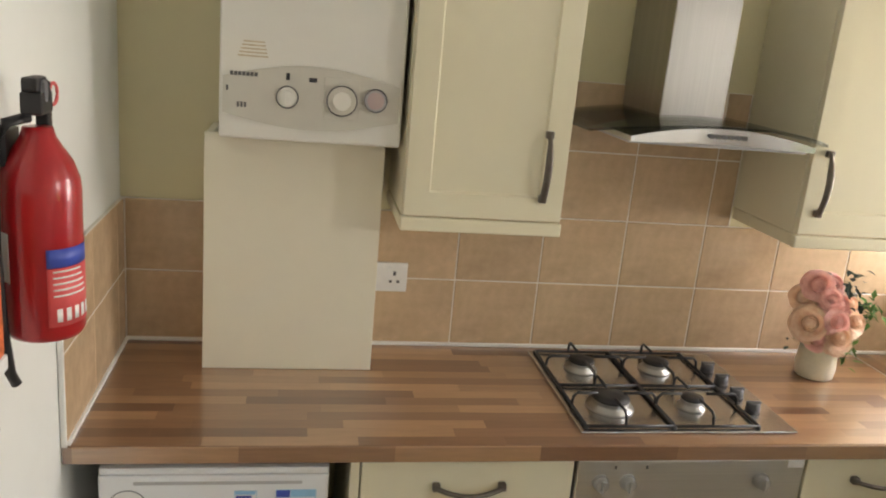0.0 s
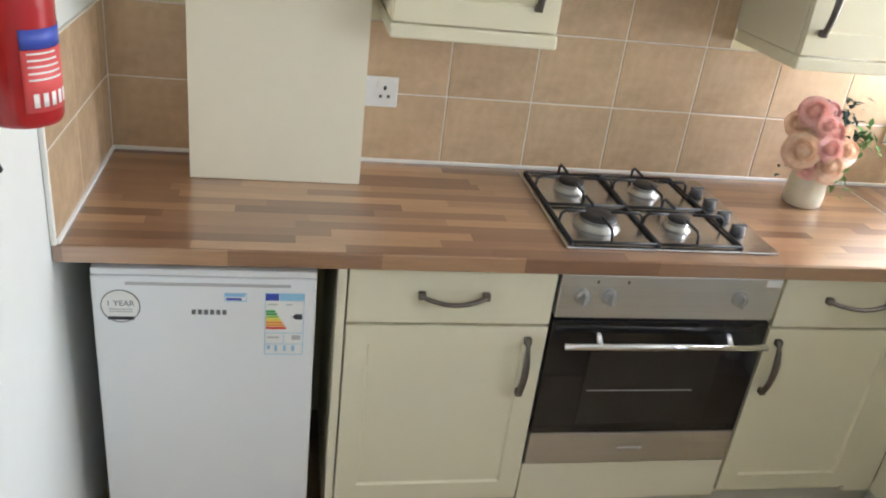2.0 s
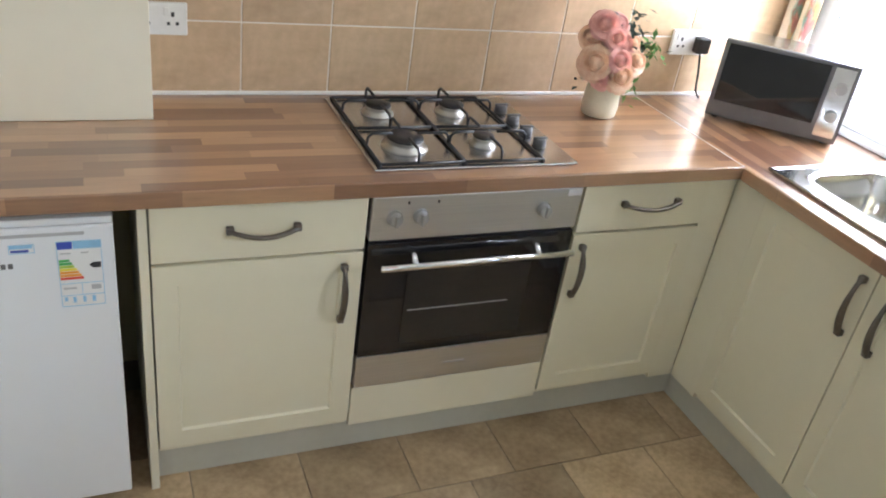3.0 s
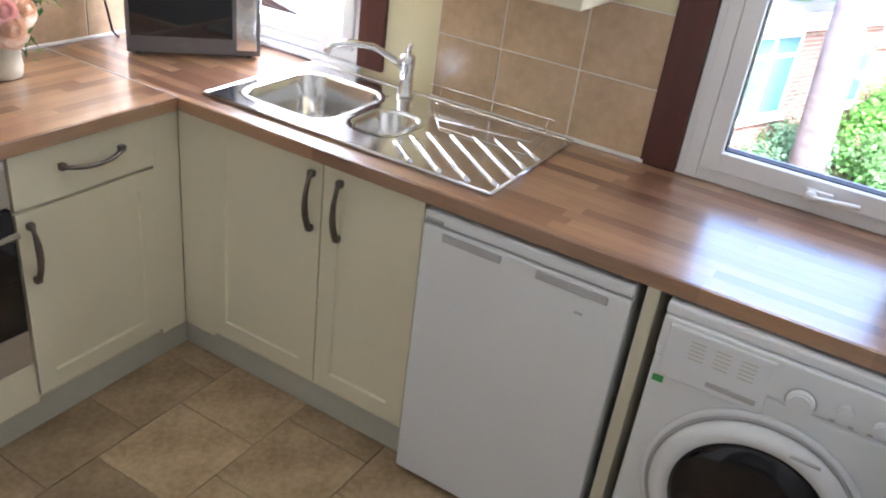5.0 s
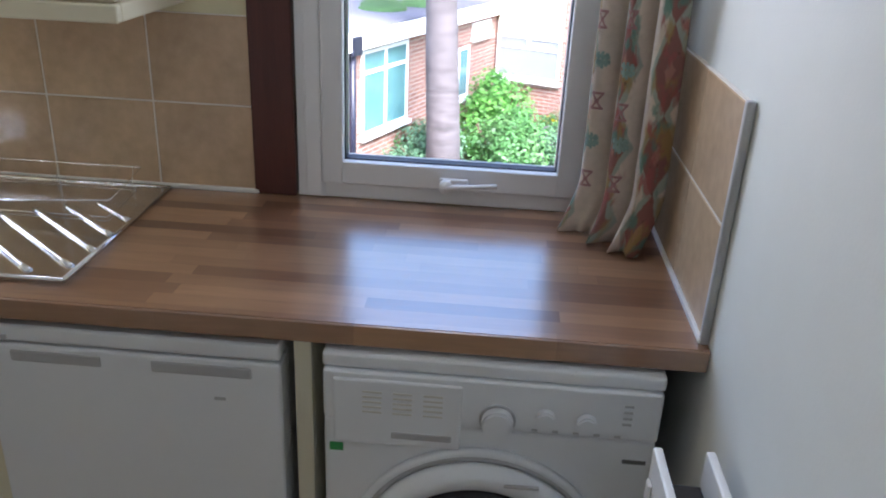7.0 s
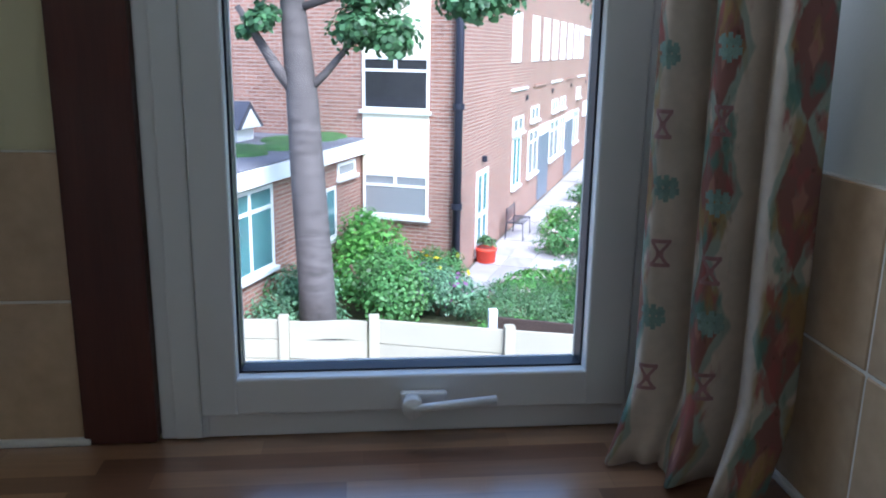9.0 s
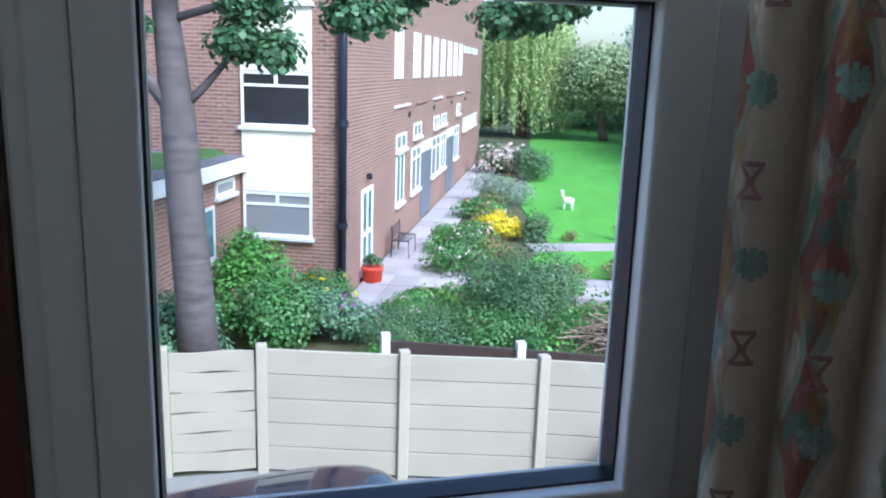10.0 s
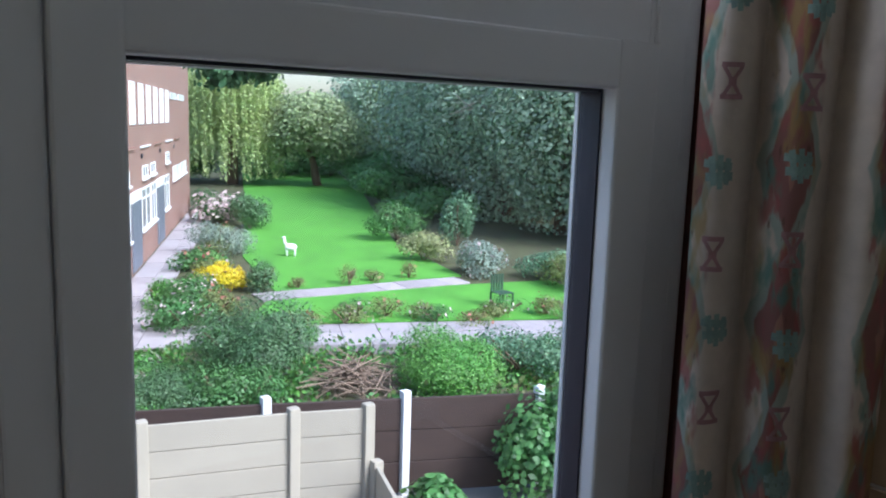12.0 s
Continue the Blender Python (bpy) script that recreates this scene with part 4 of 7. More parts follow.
part("sticker_bar", B(FN, 0.10, 0.156, -0.594, -0.5931, 0.722, 0.730, bev=0), "ink_dark", st)
for k in range(2):
    part("sticker_line", B(FN, 0.103, 0.153, -0.594, -0.5931, 0.742 + 0.006 * k, 0.7445 + 0.006 * k, bev=0), "appliance_grey", st)
bs = part("small_sticker", B(FN, 0.352, 0.402, -0.5935, -0.5918, 0.774, 0.796, bev=0), "paper_white", fd)
part("sticker_bar", B(FN, 0.354, 0.398, -0.5942, -0.5933, 0.786, 0.794, bev=0), "light_blue", bs)
part("sticker_bar", B(FN, 0.356, 0.390, -0.5942, -0.5933, 0.777, 0.783, bev=0), "blue_label", bs)
for k in range(6):
    part("badge_mark", B(FN, 0.280 + k * 0.0135, 0.289 + k * 0.0135, -0.5933, -0.5918, 0.738, 0.750, bev=0), "ink_grey", fd)
el = part("energy_label", B(FN, 0.442, 0.532, -0.5935, -0.5918, 0.630, 0.798, bev=0), "paper_white", fd, "printed energy rating label")
part("label_bar", B(FN, 0.444, 0.474, -0.5942, -0.5933, 0.778, 0.796, bev=0), "blue_label", el)
part("label_bar", B(FN, 0.475, 0.531, -0.5942, -0.5933, 0.778, 0.796, bev=0), "light_blue", el)
for k, c_ in enumerate(("energy_green", "energy_green", "energy_lime", "energy_yellow", "energy_orange", "energy_orange", "energy_red")):
    part("rating_bar", B(FN, 0.445, 0.466 + k * 0.0042, -0.5942, -0.5933, 0.746 - k * 0.0075, 0.752 - k * 0.0075, bev=0), c_, el)
for q in ((0.4425, 0.4437, 0.6305, 0.7975), (0.5303, 0.5315, 0.6305, 0.7975), (0.4437, 0.5303, 0.6305, 0.6317), (0.4437, 0.5303, 0.7963, 0.7975), (0.4437, 0.5303, 0.659, 0.660), (0.4437, 0.5303, 0.690, 0.691), (0.486, 0.487, 0.660, 0.690)):
    part("label_rule", B(FN, q[0], q[1], -0.5944, -0.5933, q[2], q[3], bev=0), "light_blue", el)
for q in ((0.3525, 0.3537, 0.7745, 0.7955), (0.4003, 0.4015, 0.7745, 0.7955), (0.3537, 0.4003, 0.7745, 0.7757), (0.3537, 0.4003, 0.7943, 0.7955)):
    part("sticker_rule", B(FN, q[0], q[1], -0.5944, -0.5933, q[2], q[3], bev=0), "light_blue", bs)
part("rating_arrow", prism(bmesh.new(), [(0.505, -0.735), (0.512, -0.742), (0.528, -0.742), (0.528, -0.728), (0.512, -0.728)], Matrix.Rotation(radians(-90), 4, "X"), -0.5942, -0.5933), "ink_dark", el)
for q in ((0.449, 0.475, 0.676, 0.680), (0.505, 0.525, 0.672, 0.684), (0.449, 0.455, 0.645, 0.655), (0.466, 0.472, 0.640, 0.655), (0.486, 0.492, 0.640, 0.655), (0.505, 0.512, 0.640, 0.655), (0.449, 0.470, 0.766, 0.769), (0.490, 0.505, 0.766, 0.769)):
    part("label_mark", B(FN, q[0], q[1], -0.5942, -0.5933, q[2], q[3], bev=0), "light_blue" if q[3] < 0.66 else "appliance_grey", el)
for x in (0.11, 0.51):
    kb = bmesh.new()
    cyl(kb, FN, x, -0.5, 0.012, 0.018, 0.024, axis="W", seg=14)
    part("foot", kb, "black_plastic", fr)

# ---- freezer ----
fz = root("freezer", (2.55, -1.71, 0), "white under-counter freezer with grey grip strips", "freezer")
part("body", B(FE, 1.446, 1.984, 2.32, 2.83, 0.02, 0.835, bev=0.004), "appliance_white", fz)
part("top", B(FE, 1.444, 1.986, 2.262, 2.83, 0.822, 0.855, bev=0.008, seg=3), "appliance_white", fz)
fd = part("door", B(FE, 1.444, 1.986, 2.262, 2.315, 0.02, 0.817, bev=0.007, seg=3), "appliance_white", fz)
for a, b in ((1.50, 1.665), (1.755, 1.935)):
    part("grip", B(FE, a, b, 2.2598, 2.268, 0.783, 0.806, bev=0.004), "appliance_grey", fd, "grey recessed grip strip")
part("badge", B(FE, 1.452, 1.500, 2.2592, 2.263, 0.826, 0.836, bev=0.001), "appliance_grey", fz)
part("mark", B(FE, 1.865, 1.885, 2.2604, 2.2625, 0.735, 0.741, bev=0), "appliance_grey", fd)

# ---- washing machine ----
wm = root("washing_machine", (2.5, -2.35, 0), "white front-loading washing machine with dark round door", "washing machine")
F = 2.238
part("body", B(FE, 2.066, 2.638, F, 2.82, 0.015, 0.735, bev=0.01, seg=3), "appliance_white", wm)
part("top", B(FE, 2.064, 2.640, F + 0.004, 2.82, 0.835, 0.862, bev=0.008, seg=3), "appliance_white", wm)
cp = part("control_panel", B(FE, 2.066, 2.638, F - 0.004, 2.82, 0.737, 0.834, bev=0.008, seg=3), "appliance_white", wm)
part("detergent_drawer", B(FE, 2.084, 2.305, F - 0.009, F + 0.01, 0.692, 0.822, bev=0.006, seg=3), "appliance_white", wm)
part("drawer_grip", B(FE, 2.185, 2.29, F - 0.0105, F, 0.708, 0.722, bev=0.003), "appliance_grey", cp)
for k in range(3):
    for j in range(5):
        part("printed_line", B(FE, 2.135 + k * 0.052, 2.168 + k * 0.052, F - 0.0100, F - 0.0085, 0.758 + j * 0.010, 0.761 + j * 0.010, bev=0), "boiler_panel", cp)
kb = bmesh.new()
cyl(kb, FE, 2.366, F - 0.014, 0.760, 0.027, 0.022, seg=32, bev=0.004)
part("programme_dial", kb, "appliance_white", cp, "large white programme dial")
kb = bmesh.new()
cyl(kb, FE, 2.366, F - 0.005, 0.760, 0.031, 0.004, seg=32)
part("dial_ring", kb, "appliance_grey", cp)
for u, w in ((2.446, 0.776), (2.515, 0.772)):
    kb = bmesh.new()
    cyl(kb, FE, u, F - 0.012, w, 0.016, 0.018, seg=24, bev=0.003)
    part("small_dial", kb, "appliance_white", cp)
for k in range(5):
    part("button_mark", B(FE, 2.425 + k * 0.035, 2.435 + k * 0.035, F - 0.0055, F - 0.0035, 0.744, 0.748, bev=0), "appliance_grey", cp)
for k in range(4):
    part("printed_line", B(FE, 2.575, 2.59, F - 0.0055, F - 0.0035, 0.770 + k * 0.012, 0.774 + k * 0.012, bev=0), "appliance_grey", cp)
part("energy_badge", B(FE, 2.076, 2.100, F - 0.0022, F + 0.001, 0.668, 0.684, bev=0.0005), "energy_green", wm, "small green badge")
part("mark", B(FE, 2.585, 2.625, F - 0.002, F + 0.001, 0.690, 0.697, bev=0), "ink_grey", wm)
WC = (2.345, 0.462)
kb = bmesh.new()
ML = FE @ Matrix.Translation((WC[0], F, WC[1])) @ Matrix.Rotation(radians(90), 4, "X")
lathe(kb, [(0.236, -0.002), (0.236, 0.010), (0.230, 0.015), (0.222, 0.012)], (0, 0, 0), 64, ML)
part("door_seat", kb, "appliance_white", wm, "", True)
kb = bmesh.new()
lathe(kb, [(0.214, 0.010), (0.213, 0.022), (0.205, 0.034), (0.190, 0.040), (0.172, 0.036), (0.165, 0.020)], (0, 0, 0), 64, ML)
drm = part("door", kb, "appliance_white", wm, "round white porthole door ring", True)
kb = bmesh.new()
lathe(kb, [(0.224, 0.0102), (0.224, 0.0135), (0.2145, 0.0135), (0.2145, 0.0102)], (0, 0, 0), 64, ML)
part("door_gap", kb, "appliance_grey", drm, "", True)
kb = bmesh.new()
lathe(kb, [(0.168, 0.020), (0.166, 0.030), (0.150, 0.040), (0.11, 0.047), (0.05, 0.050), (0.001, 0.051)], (0, 0, 0), 64, ML)
part("door_glass", kb, "dark_door_glass", drm, "dark bulging porthole glass", True)
hb = bmesh.new()
box(hb, FE, 2.468, 2.522, F - 0.056, F - 0.03, 0.385, 0.500, bev=0.012, seg=3)
hh = part("door_handle", hb, "appliance_white", drm, "white door catch handle")
part("grip_slot", B(FE, 2.492, 2.508, F - 0.0575, F - 0.05, 0.41, 0.47, bev=0.004), "ink_dark", hh)
part("door_mark", B(FE, 2.385, 2.445, F - 0.0415, F - 0.036, 0.648, 0.653, bev=0), "appliance_grey", drm)

# ---- sink ----
si = root("sink", (2.58, -1.1, TOP), "stainless steel inset sink with half bowl and drainer", "sink")
bm = bmesh.new()
sx0, sx1, sy0, sy1 = 2.322, 2.826, -1.585, -0.635
zt = TOP + 0.0015
BX = (2.40, 2.725, -1.005, -0.70)
HB = (2.44, 2.625, -1.20, -1.065)
DR = (2.37, 2.79, -1.555, -1.235)


def rounded(x0, x1, y0, y1, r, z, n=6):
    out = []
    for cx, cy, a0 in ((x1 - r, y1 - r, 0), (x0 + r, y1 - r, 90), (x0 + r, y0 + r, 180), (x1 - r, y0 + r, 270)):
        for k in range(n + 1):
            a = radians(a0 + 90 * k / n)
            out.append((cx + r * math.cos(a), cy + r * math.sin(a), z))
    return out


def bowl(name, b, deep, r, parent):
    bm = bmesh.new()
    x0, x1, y0, y1 = b
    loops = []
    for z, inset, rr in ((TOP + 0.0095, -0.022, r + 0.022), (TOP + 0.0088, -0.004, r), (TOP + 0.002, 0.0, r), (TOP - deep * 0.6, 0.010, r), (TOP - deep + 0.02, 0.02, r), (TOP - deep, 0.045, r * 0.8)):
        loops.append([bm.verts.new(p) for p in rounded(x0 + inset, x1 - inset, y0 + inset, y1 - inset, rr, z)])
    for a, b2 in zip(loops, loops[1:]):
        for k in range(len(a)):
            bm.faces.new((a[k], a[(k + 1) % len(a)], b2[(k + 1) % len(a)], b2[k]))
    bm.faces.new(loops[-1])
    bmesh.ops.recalc_face_normals(bm, faces=bm.faces[:])
    for f in bm.faces:
        f.normal_flip()
    ob = part(name, bm, "steel_polished", parent, "", True)
    kb = bmesh.new()
    cyl(kb, I4, (x0 + x1) / 2, (y0 + y1) / 2, TOP - deep + 0.003, 0.026, 0.005, axis="W", seg=24, bev=0.001)
    part("waste", kb, "chrome", ob)
    return ob


for a, b, c_, d_ in ((sx0, BX[0] - 0.004, sy0, sy1), (BX[1] + 0.004, sx1, sy0, sy1), (BX[0] - 0.004, BX[1] + 0.004, BX[3] + 0.004, sy1), (BX[0] - 0.004, BX[1] + 0.004, HB[3] + 0.004, BX[2] - 0.004), (BX[0] - 0.004, HB[0] - 0.004, HB[2] - 0.004, HB[3] + 0.004), (HB[1] + 0.004, BX[1] + 0.004, HB[2] - 0.004, HB[3] + 0.004), (BX[0] - 0.004, BX[1] + 0.004, sy0, HB[2] - 0.004)):
    box(bm, I4, a, b, c_, d_, zt, TOP + 0.008, bev=0)
bmesh.ops.remove_doubles(bm, verts=bm.verts[:], dist=0.0004)
part("deck", bm, "steel_polished", si)
bowl("bowl", BX, 0.165, 0.07, si)
bowl("half_bowl", HB, 0.10, 0.05, si)
for x_, y_, l_ in ((2.43, -1.235, 0.42), (2.50, -1.240, 0.75), (2.56, -1.255, 1.0), (2.60, -1.305, 1.05), (2.64, -1.355, 0.9), (2.67, -1.41, 0.66), (2.70, -1.47, 0.42)):
    kb = bmesh.new()
    tube(kb, [(x_ - 0.21 * l_ * q, y_ - 0.25 * l_ * q, TOP + (0.0075 if q in (0, 1) else 0.0105)) for q in (0, 0.08, 0.5, 0.92, 1)], 0.008, 8, I4, 0.6)
    part("drainer_ridge", kb, "steel_polished", si, "", True)
rim = bmesh.new()
tube(rim, [(sx0 + 0.003, sy0 + 0.003, TOP + 0.007), (sx1 - 0.003, sy0 + 0.003, TOP + 0.007), (sx1 - 0.003, sy1 - 0.003, TOP + 0.007), (sx0 + 0.003, sy1 - 0.003, TOP + 0.007), (sx0 + 0.003, sy0 + 0.003, TOP + 0.007)], 0.0055, 8)
part("rim", rim, "steel_polished", si, "", True)
tp = root("mixer_tap", (2.772, -1.035, TOP + 0.008), "chrome mixer tap with long swivel spout", "tap")
kb = bmesh.new()
lathe(kb, [(0.028, 0), (0.027, 0.008), (0.022, 0.014), (0.021, 0.085), (0.024, 0.10), (0.023, 0.125), (0.014, 0.135)], (2.772, -1.035, TOP + 0.0085), 28)
part("body", kb, "chrome", tp, "", True)
kb = bmesh.new()
tube(kb, [(2.768, -1.030, TOP + 0.085), (2.735, -1.005, TOP + 0.125), (2.68, -0.965, TOP + 0.160), (2.62, -0.925, TOP + 0.172), (2.575, -0.895, TOP + 0.165), (2.562, -0.886, TOP + 0.140)], 0.011, 12)
part("spout", kb, "chrome", tp, "", True)
kb = bmesh.new()
tube(kb, [(2.772, -1.035, TOP + 0.135), (2.772, -1.035, TOP + 0.150), (2.75, -1.05, TOP + 0.168), (2.70, -1.085, TOP + 0.19)], 0.008, 10, I4, 0.7)
part("lever", kb, "chrome", tp, "", True)
rk = root("dish_rack", (2.72, -1.34, TOP + 0.008), "thin chrome wire dish rack on the draining board", "dish rack")
kb = bmesh.new()
zr = TOP + 0.055
tube(kb, [(2.815, -1.10, zr), (2.815, -1.52, zr), (2.60, -1.545, zr), (2.60, -1.25, zr - 0.02)], 0.0016, 6)
part("rim_wire", kb, "chrome", rk, "", True)
kb = bmesh.new()
tube(kb, [(2.80, -1.12, TOP + 0.012), (2.80, -1.51, TOP + 0.012), (2.61, -1.53, TOP + 0.012), (2.61, -1.26, TOP + 0.012), (2.80, -1.12, TOP + 0.012)], 0.0015, 6)
part("base_wire", kb, "chrome", rk, "", True)
for k in range(3):
    kb = bmesh.new()
    y = -1.14 - k * 0.18
    tube(kb, [(2.815, y, zr), (2.80, y, TOP + 0.012)], 0.0011, 5)
    part("upright_wire", kb, "chrome", rk, "", True)

# ---- microwave ----
mat("microwave_grey", (0.16, 0.16, 0.17), 0.35, 0.5, var=0.1, scale=5)
a0, b0 = Vector((2.415, -0.215)), Vector((2.708, -0.498))
ang = math.atan2(b0.y - a0.y, b0.x - a0.x)
MM = Matrix.Translation((a0.x, a0.y, 0)) @ Matrix.Rotation(ang, 4, "Z")
Lm = (b0 - a0).length
Hm, Dm = 0.265, 0.19
mw = root("microwave", (2.62, -0.3, TOP), "silver-grey microwave oven with dark door, set across the corner", "microwave")
part("body", B(MM, 0.0, Lm, 0.015, Dm, TOP + 0.012, TOP + Hm, bev=0.005), "steel_brushed", mw)
part("front", B(MM, -0.002, Lm + 0.002, -0.006, 0.014, TOP + 0.012, TOP + Hm, bev=0.004), "microwave_grey", mw)
part("door_glass", B(MM, 0.012, Lm * 0.79, -0.009, -0.004, TOP + 0.065, TOP + Hm - 0.012, bev=0.001), "black_glass", mw, "dark tinted door glass")
part("control_strip", B(MM, Lm * 0.82, Lm - 0.01, -0.010, -0.004, TOP + 0.03, TOP + Hm - 0.012, bev=0.002), "steel_polished", mw)
for k in range(2):
    kb = bmesh.new()
    cyl(kb, MM, Lm * 0.905, -0.016, TOP + 0.10 + k * 0.09, 0.018, 0.014, seg=20, bev=0.002)
    part("dial", kb, "knob_grey", mw)
part("badge", B(MM, Lm * 0.36, Lm * 0.48, -0.0072, -0.0055, TOP + 0.035, TOP + 0.042, bev=0), "ink_grey", mw)
for x in (0.03, Lm - 0.03):
    for y in (0.03, Dm - 0.03):
        kb = bmesh.new()
        cyl(kb, MM, x, y, TOP + 0.0065, 0.01, 0.012, axis="W", seg=10)
        part("foot", kb, "black_plastic", mw)


def socket(M, u, d, w, label, plug=False):
    s = root("wall_socket", M @ Vector((u, d, w)), label, "socket", "wall sockets")
    pl_ = part("plate", B(M, u - 0.073, u + 0.073, d - 0.012, d, w - 0.043, w + 0.043, bev=0.004), "socket_white", s)
    for q in (-0.036, 0.036):
        part("rocker", B(M, u + q - 0.022, u + q - 0.008, d - 0.0155, d - 0.011, w + 0.010, w + 0.032, bev=0.002), "socket_white", pl_)
        for a, b in ((0, 0.012), (-0.011, -0.012), (0.011, -0.012)):
            part("pin_slot", B(M, u + q + a - 0.004, u + q + a + 0.004, d - 0.0128, d - 0.0115, w + b - 0.006 if b > 0 else w + b - 0.004, w + b + 0.006 if b > 0 else w + b + 0.004, bev=0), "ink_dark", pl_)
    if plug:
        p = part("plug", B(M, u + 0.012, u + 0.062, d - 0.05, d - 0.013, w - 0.03, w + 0.025, bev=0.01, seg=3), "black_plastic", s, "black plug in the socket")
        kb = bmesh.new()
        tube(kb, [(u + 0.037, d - 0.035, w - 0.028), (u + 0.04, d - 0.05, w - 0.09), (u + 0.06, d - 0.04, w - 0.16), (u + 0.10, d - 0.03, w - 0.20)], 0.004, 8, M)
        part("cable", kb, "black_plastic", s, "", True)


socket(FN, 0.708, -0.013, 1.121, "white double wall socket on the tiles")
socket(FN, 2.43, -0.013, 1.10, "white double wall socket with black plug", True)

# ---- fire extinguisher, blanket case ----
ex = root("fire_extinguisher", (0.0655, -0.88, 1.268), "red fire extinguisher hung on the wall, blue band label", "fire extinguisher")
ecx, ecy, ez = 0.0655, -0.88, 1.278
kb = bmesh.new()
R = 0.0605
lathe(kb, [(0.045, 0.0), (0.055, 0.004), (R, 0.014), (R, 0.240), (R * 0.97, 0.262), (R * 0.82, 0.288), (R * 0.58, 0.310), (0.026, 0.325), (0.022, 0.340)], (ecx, ecy, ez), 48)
part("cylinder", kb, "red_paint", ex, "glossy red cylinder", True)


def wrap(name, a0, a1, z0, z1, r, material, parent, label=""):
    bm = bmesh.new()
    n = 20
    lo = [bm.verts.new((ecx + r * math.cos(radians(a0 + (a1 - a0) * k / n)), ecy + r * math.sin(radians(a0 + (a1 - a0) * k / n)), ez + z0)) for k in range(n + 1)]
    hi = [bm.verts.new((v.co.x, v.co.y, ez + z1)) for v in lo]
    for k in range(n):
        bm.faces.new((lo[k], lo[k + 1], hi[k + 1], hi[k]))
    ob = part(name, bm, material, parent, label, True)
    so = ob.modifiers.new("thick", "SOLIDIFY")
    so.thickness = 0.0004
    return ob


wrap("label_band", -70, 25, 0.128, 0.158, R + 0.0008, "blue_label", ex, "blue band label")
lb = wrap("label", -70, 25, 0.030, 0.127, R + 0.0008, "red_label", ex, "pinkish red instruction label")
for k in range(5):
    wrap("label_line", -62, -15 + 3 * k, 0.120 - k * 0.010, 0.123 - k * 0.010, R + 0.0014, "paper_white", lb)
for k in range(5):
    wrap("label_mark", -58 + k * 14, -50 + k * 14, 0.038, 0.060, R + 0.0014, "paper_white", lb)
wrap("side_label", -165, -125, 0.10, 0.18, R + 0.0008, "paper_white", ex, "small white paper label")
EV = ez - 0.045
vb = bmesh.new()
cyl(vb, I4, ecx, ecy, ez + 0.395, 0.020, 0.035, axis="W", seg=20, bev=0.003)
box(vb, I4, ecx - 0.016, ecx + 0.016, ecy - 0.03, ecy + 0.03, EV + 0.405, EV + 0.44, bev=0.005)
box(vb, I4, ecx - 0.012, ecx + 0.012, ecy - 0.035, ecy + 0.02, EV + 0.44, EV + 0.462, bev=0.006)
box(vb, I4, ecx - 0.010, ecx + 0.010, ecy + 0.022, ecy + 0.045, EV + 0.372, EV + 0.41, bev=0.004)
part("valve", vb, "black_plastic", ex, "black valve head and levers")
kb = bmesh.new()
tube(kb, [(ecx + 0.012, ecy + 0.022 + 0.022 * (1 - math.cos(a * math.tau / 20)), EV + 0.432 + 0.017 * math.sin(a * math.tau / 20)) for a in range(21)], 0.0028, 6)
part("safety_pin", kb, "red_label", ex, "red ring of the safety pin", True)
kb = bmesh.new()
tube(kb, [(ecx - 0.01, ecy - 0.01, ez + 0.355), (ecx - 0.03, ecy - 0.045, ez + 0.35), (0.022, ecy - 0.066, ez + 0.30), (0.018, ecy - 0.068, ez + 0.16), (0.020, ecy - 0.062, ez + 0.03), (0.024, ecy - 0.052, ez - 0.05), (0.030, ecy - 0.045, ez - 0.072)], 0.0085, 10)
part("hose", kb, "black_plastic", ex, "black rubber hose", True)
part("wall_bracket", B(I4, 0.0, 0.03, ecy - 0.035, ecy + 0.03, ez + 0.28, ez + 0.335, bev=0.004), "black_plastic", ex)
bl = root("fire_blanket", (0.03, -1.07, 1.27), "white and orange fire blanket case on the wall", "fire blanket")
part("case", B(I4, 0.001, 0.045, -1.20, -1.005, 1.29, 1.52, bev=0.01, seg=3), "orange_label", bl)
part("case_foot", B(I4, 0.0015, 0.047, -1.202, -1.003, 1.268, 1.293, bev=0.004), "paper_white", bl)
kb = bmesh.new()
tube(kb, [(0.03, -1.04, 1.27), (0.032, -1.04, 1.24), (0.03, -1.035, 1.20), (0.034, -1.03, 1.18)], 0.006, 8, I4, 0.5)
part("pull_tape", kb, "black_plastic", bl, "black pull tape", True)

# ---- radiator ----
ra = root("radiator", (1.5, -2.65, 0.2), "white double panel radiator on the wall", "radiator")
flute = bpy.data.meshes.new("flute")
fb = B(I4, 0, 0.022, 0, 0.006, 0.30, 0.81, bev=0.003, seg=1)
fb.to_mesh(flute)
fb.free()
flute.materials.append(MATS["radiator_white"])
for y0, y1, yf in ((-2.602, -2.588, -2.589), (-2.678, -2.664, -2.683)):
    pnl_ = part("panel", B(I4, 0.95, 2.068, y0, y1, 0.25, 0.855, bev=0.004), "radiator_white", ra)
    for k in range(27):
        f_ = new("flute", flute)
        f_.parent = pnl_
        f_.matrix_basis = Matrix.Translation((0.98 + k * 0.0405, yf, 0))
# dark sheet standing in for the shade down between the two panels
part("top_grille", B(I4, 0.96, 2.06, -2.664, -2.602, 0.790, 0.796, bev=0.001), "cavity", ra)
for x in (1.2, 1.8):
    part("bracket", B(I4, x, x + 0.03, YS + 0.001, -2.678, 0.3, 0.8, bev=0.001), "radiator_white", ra)
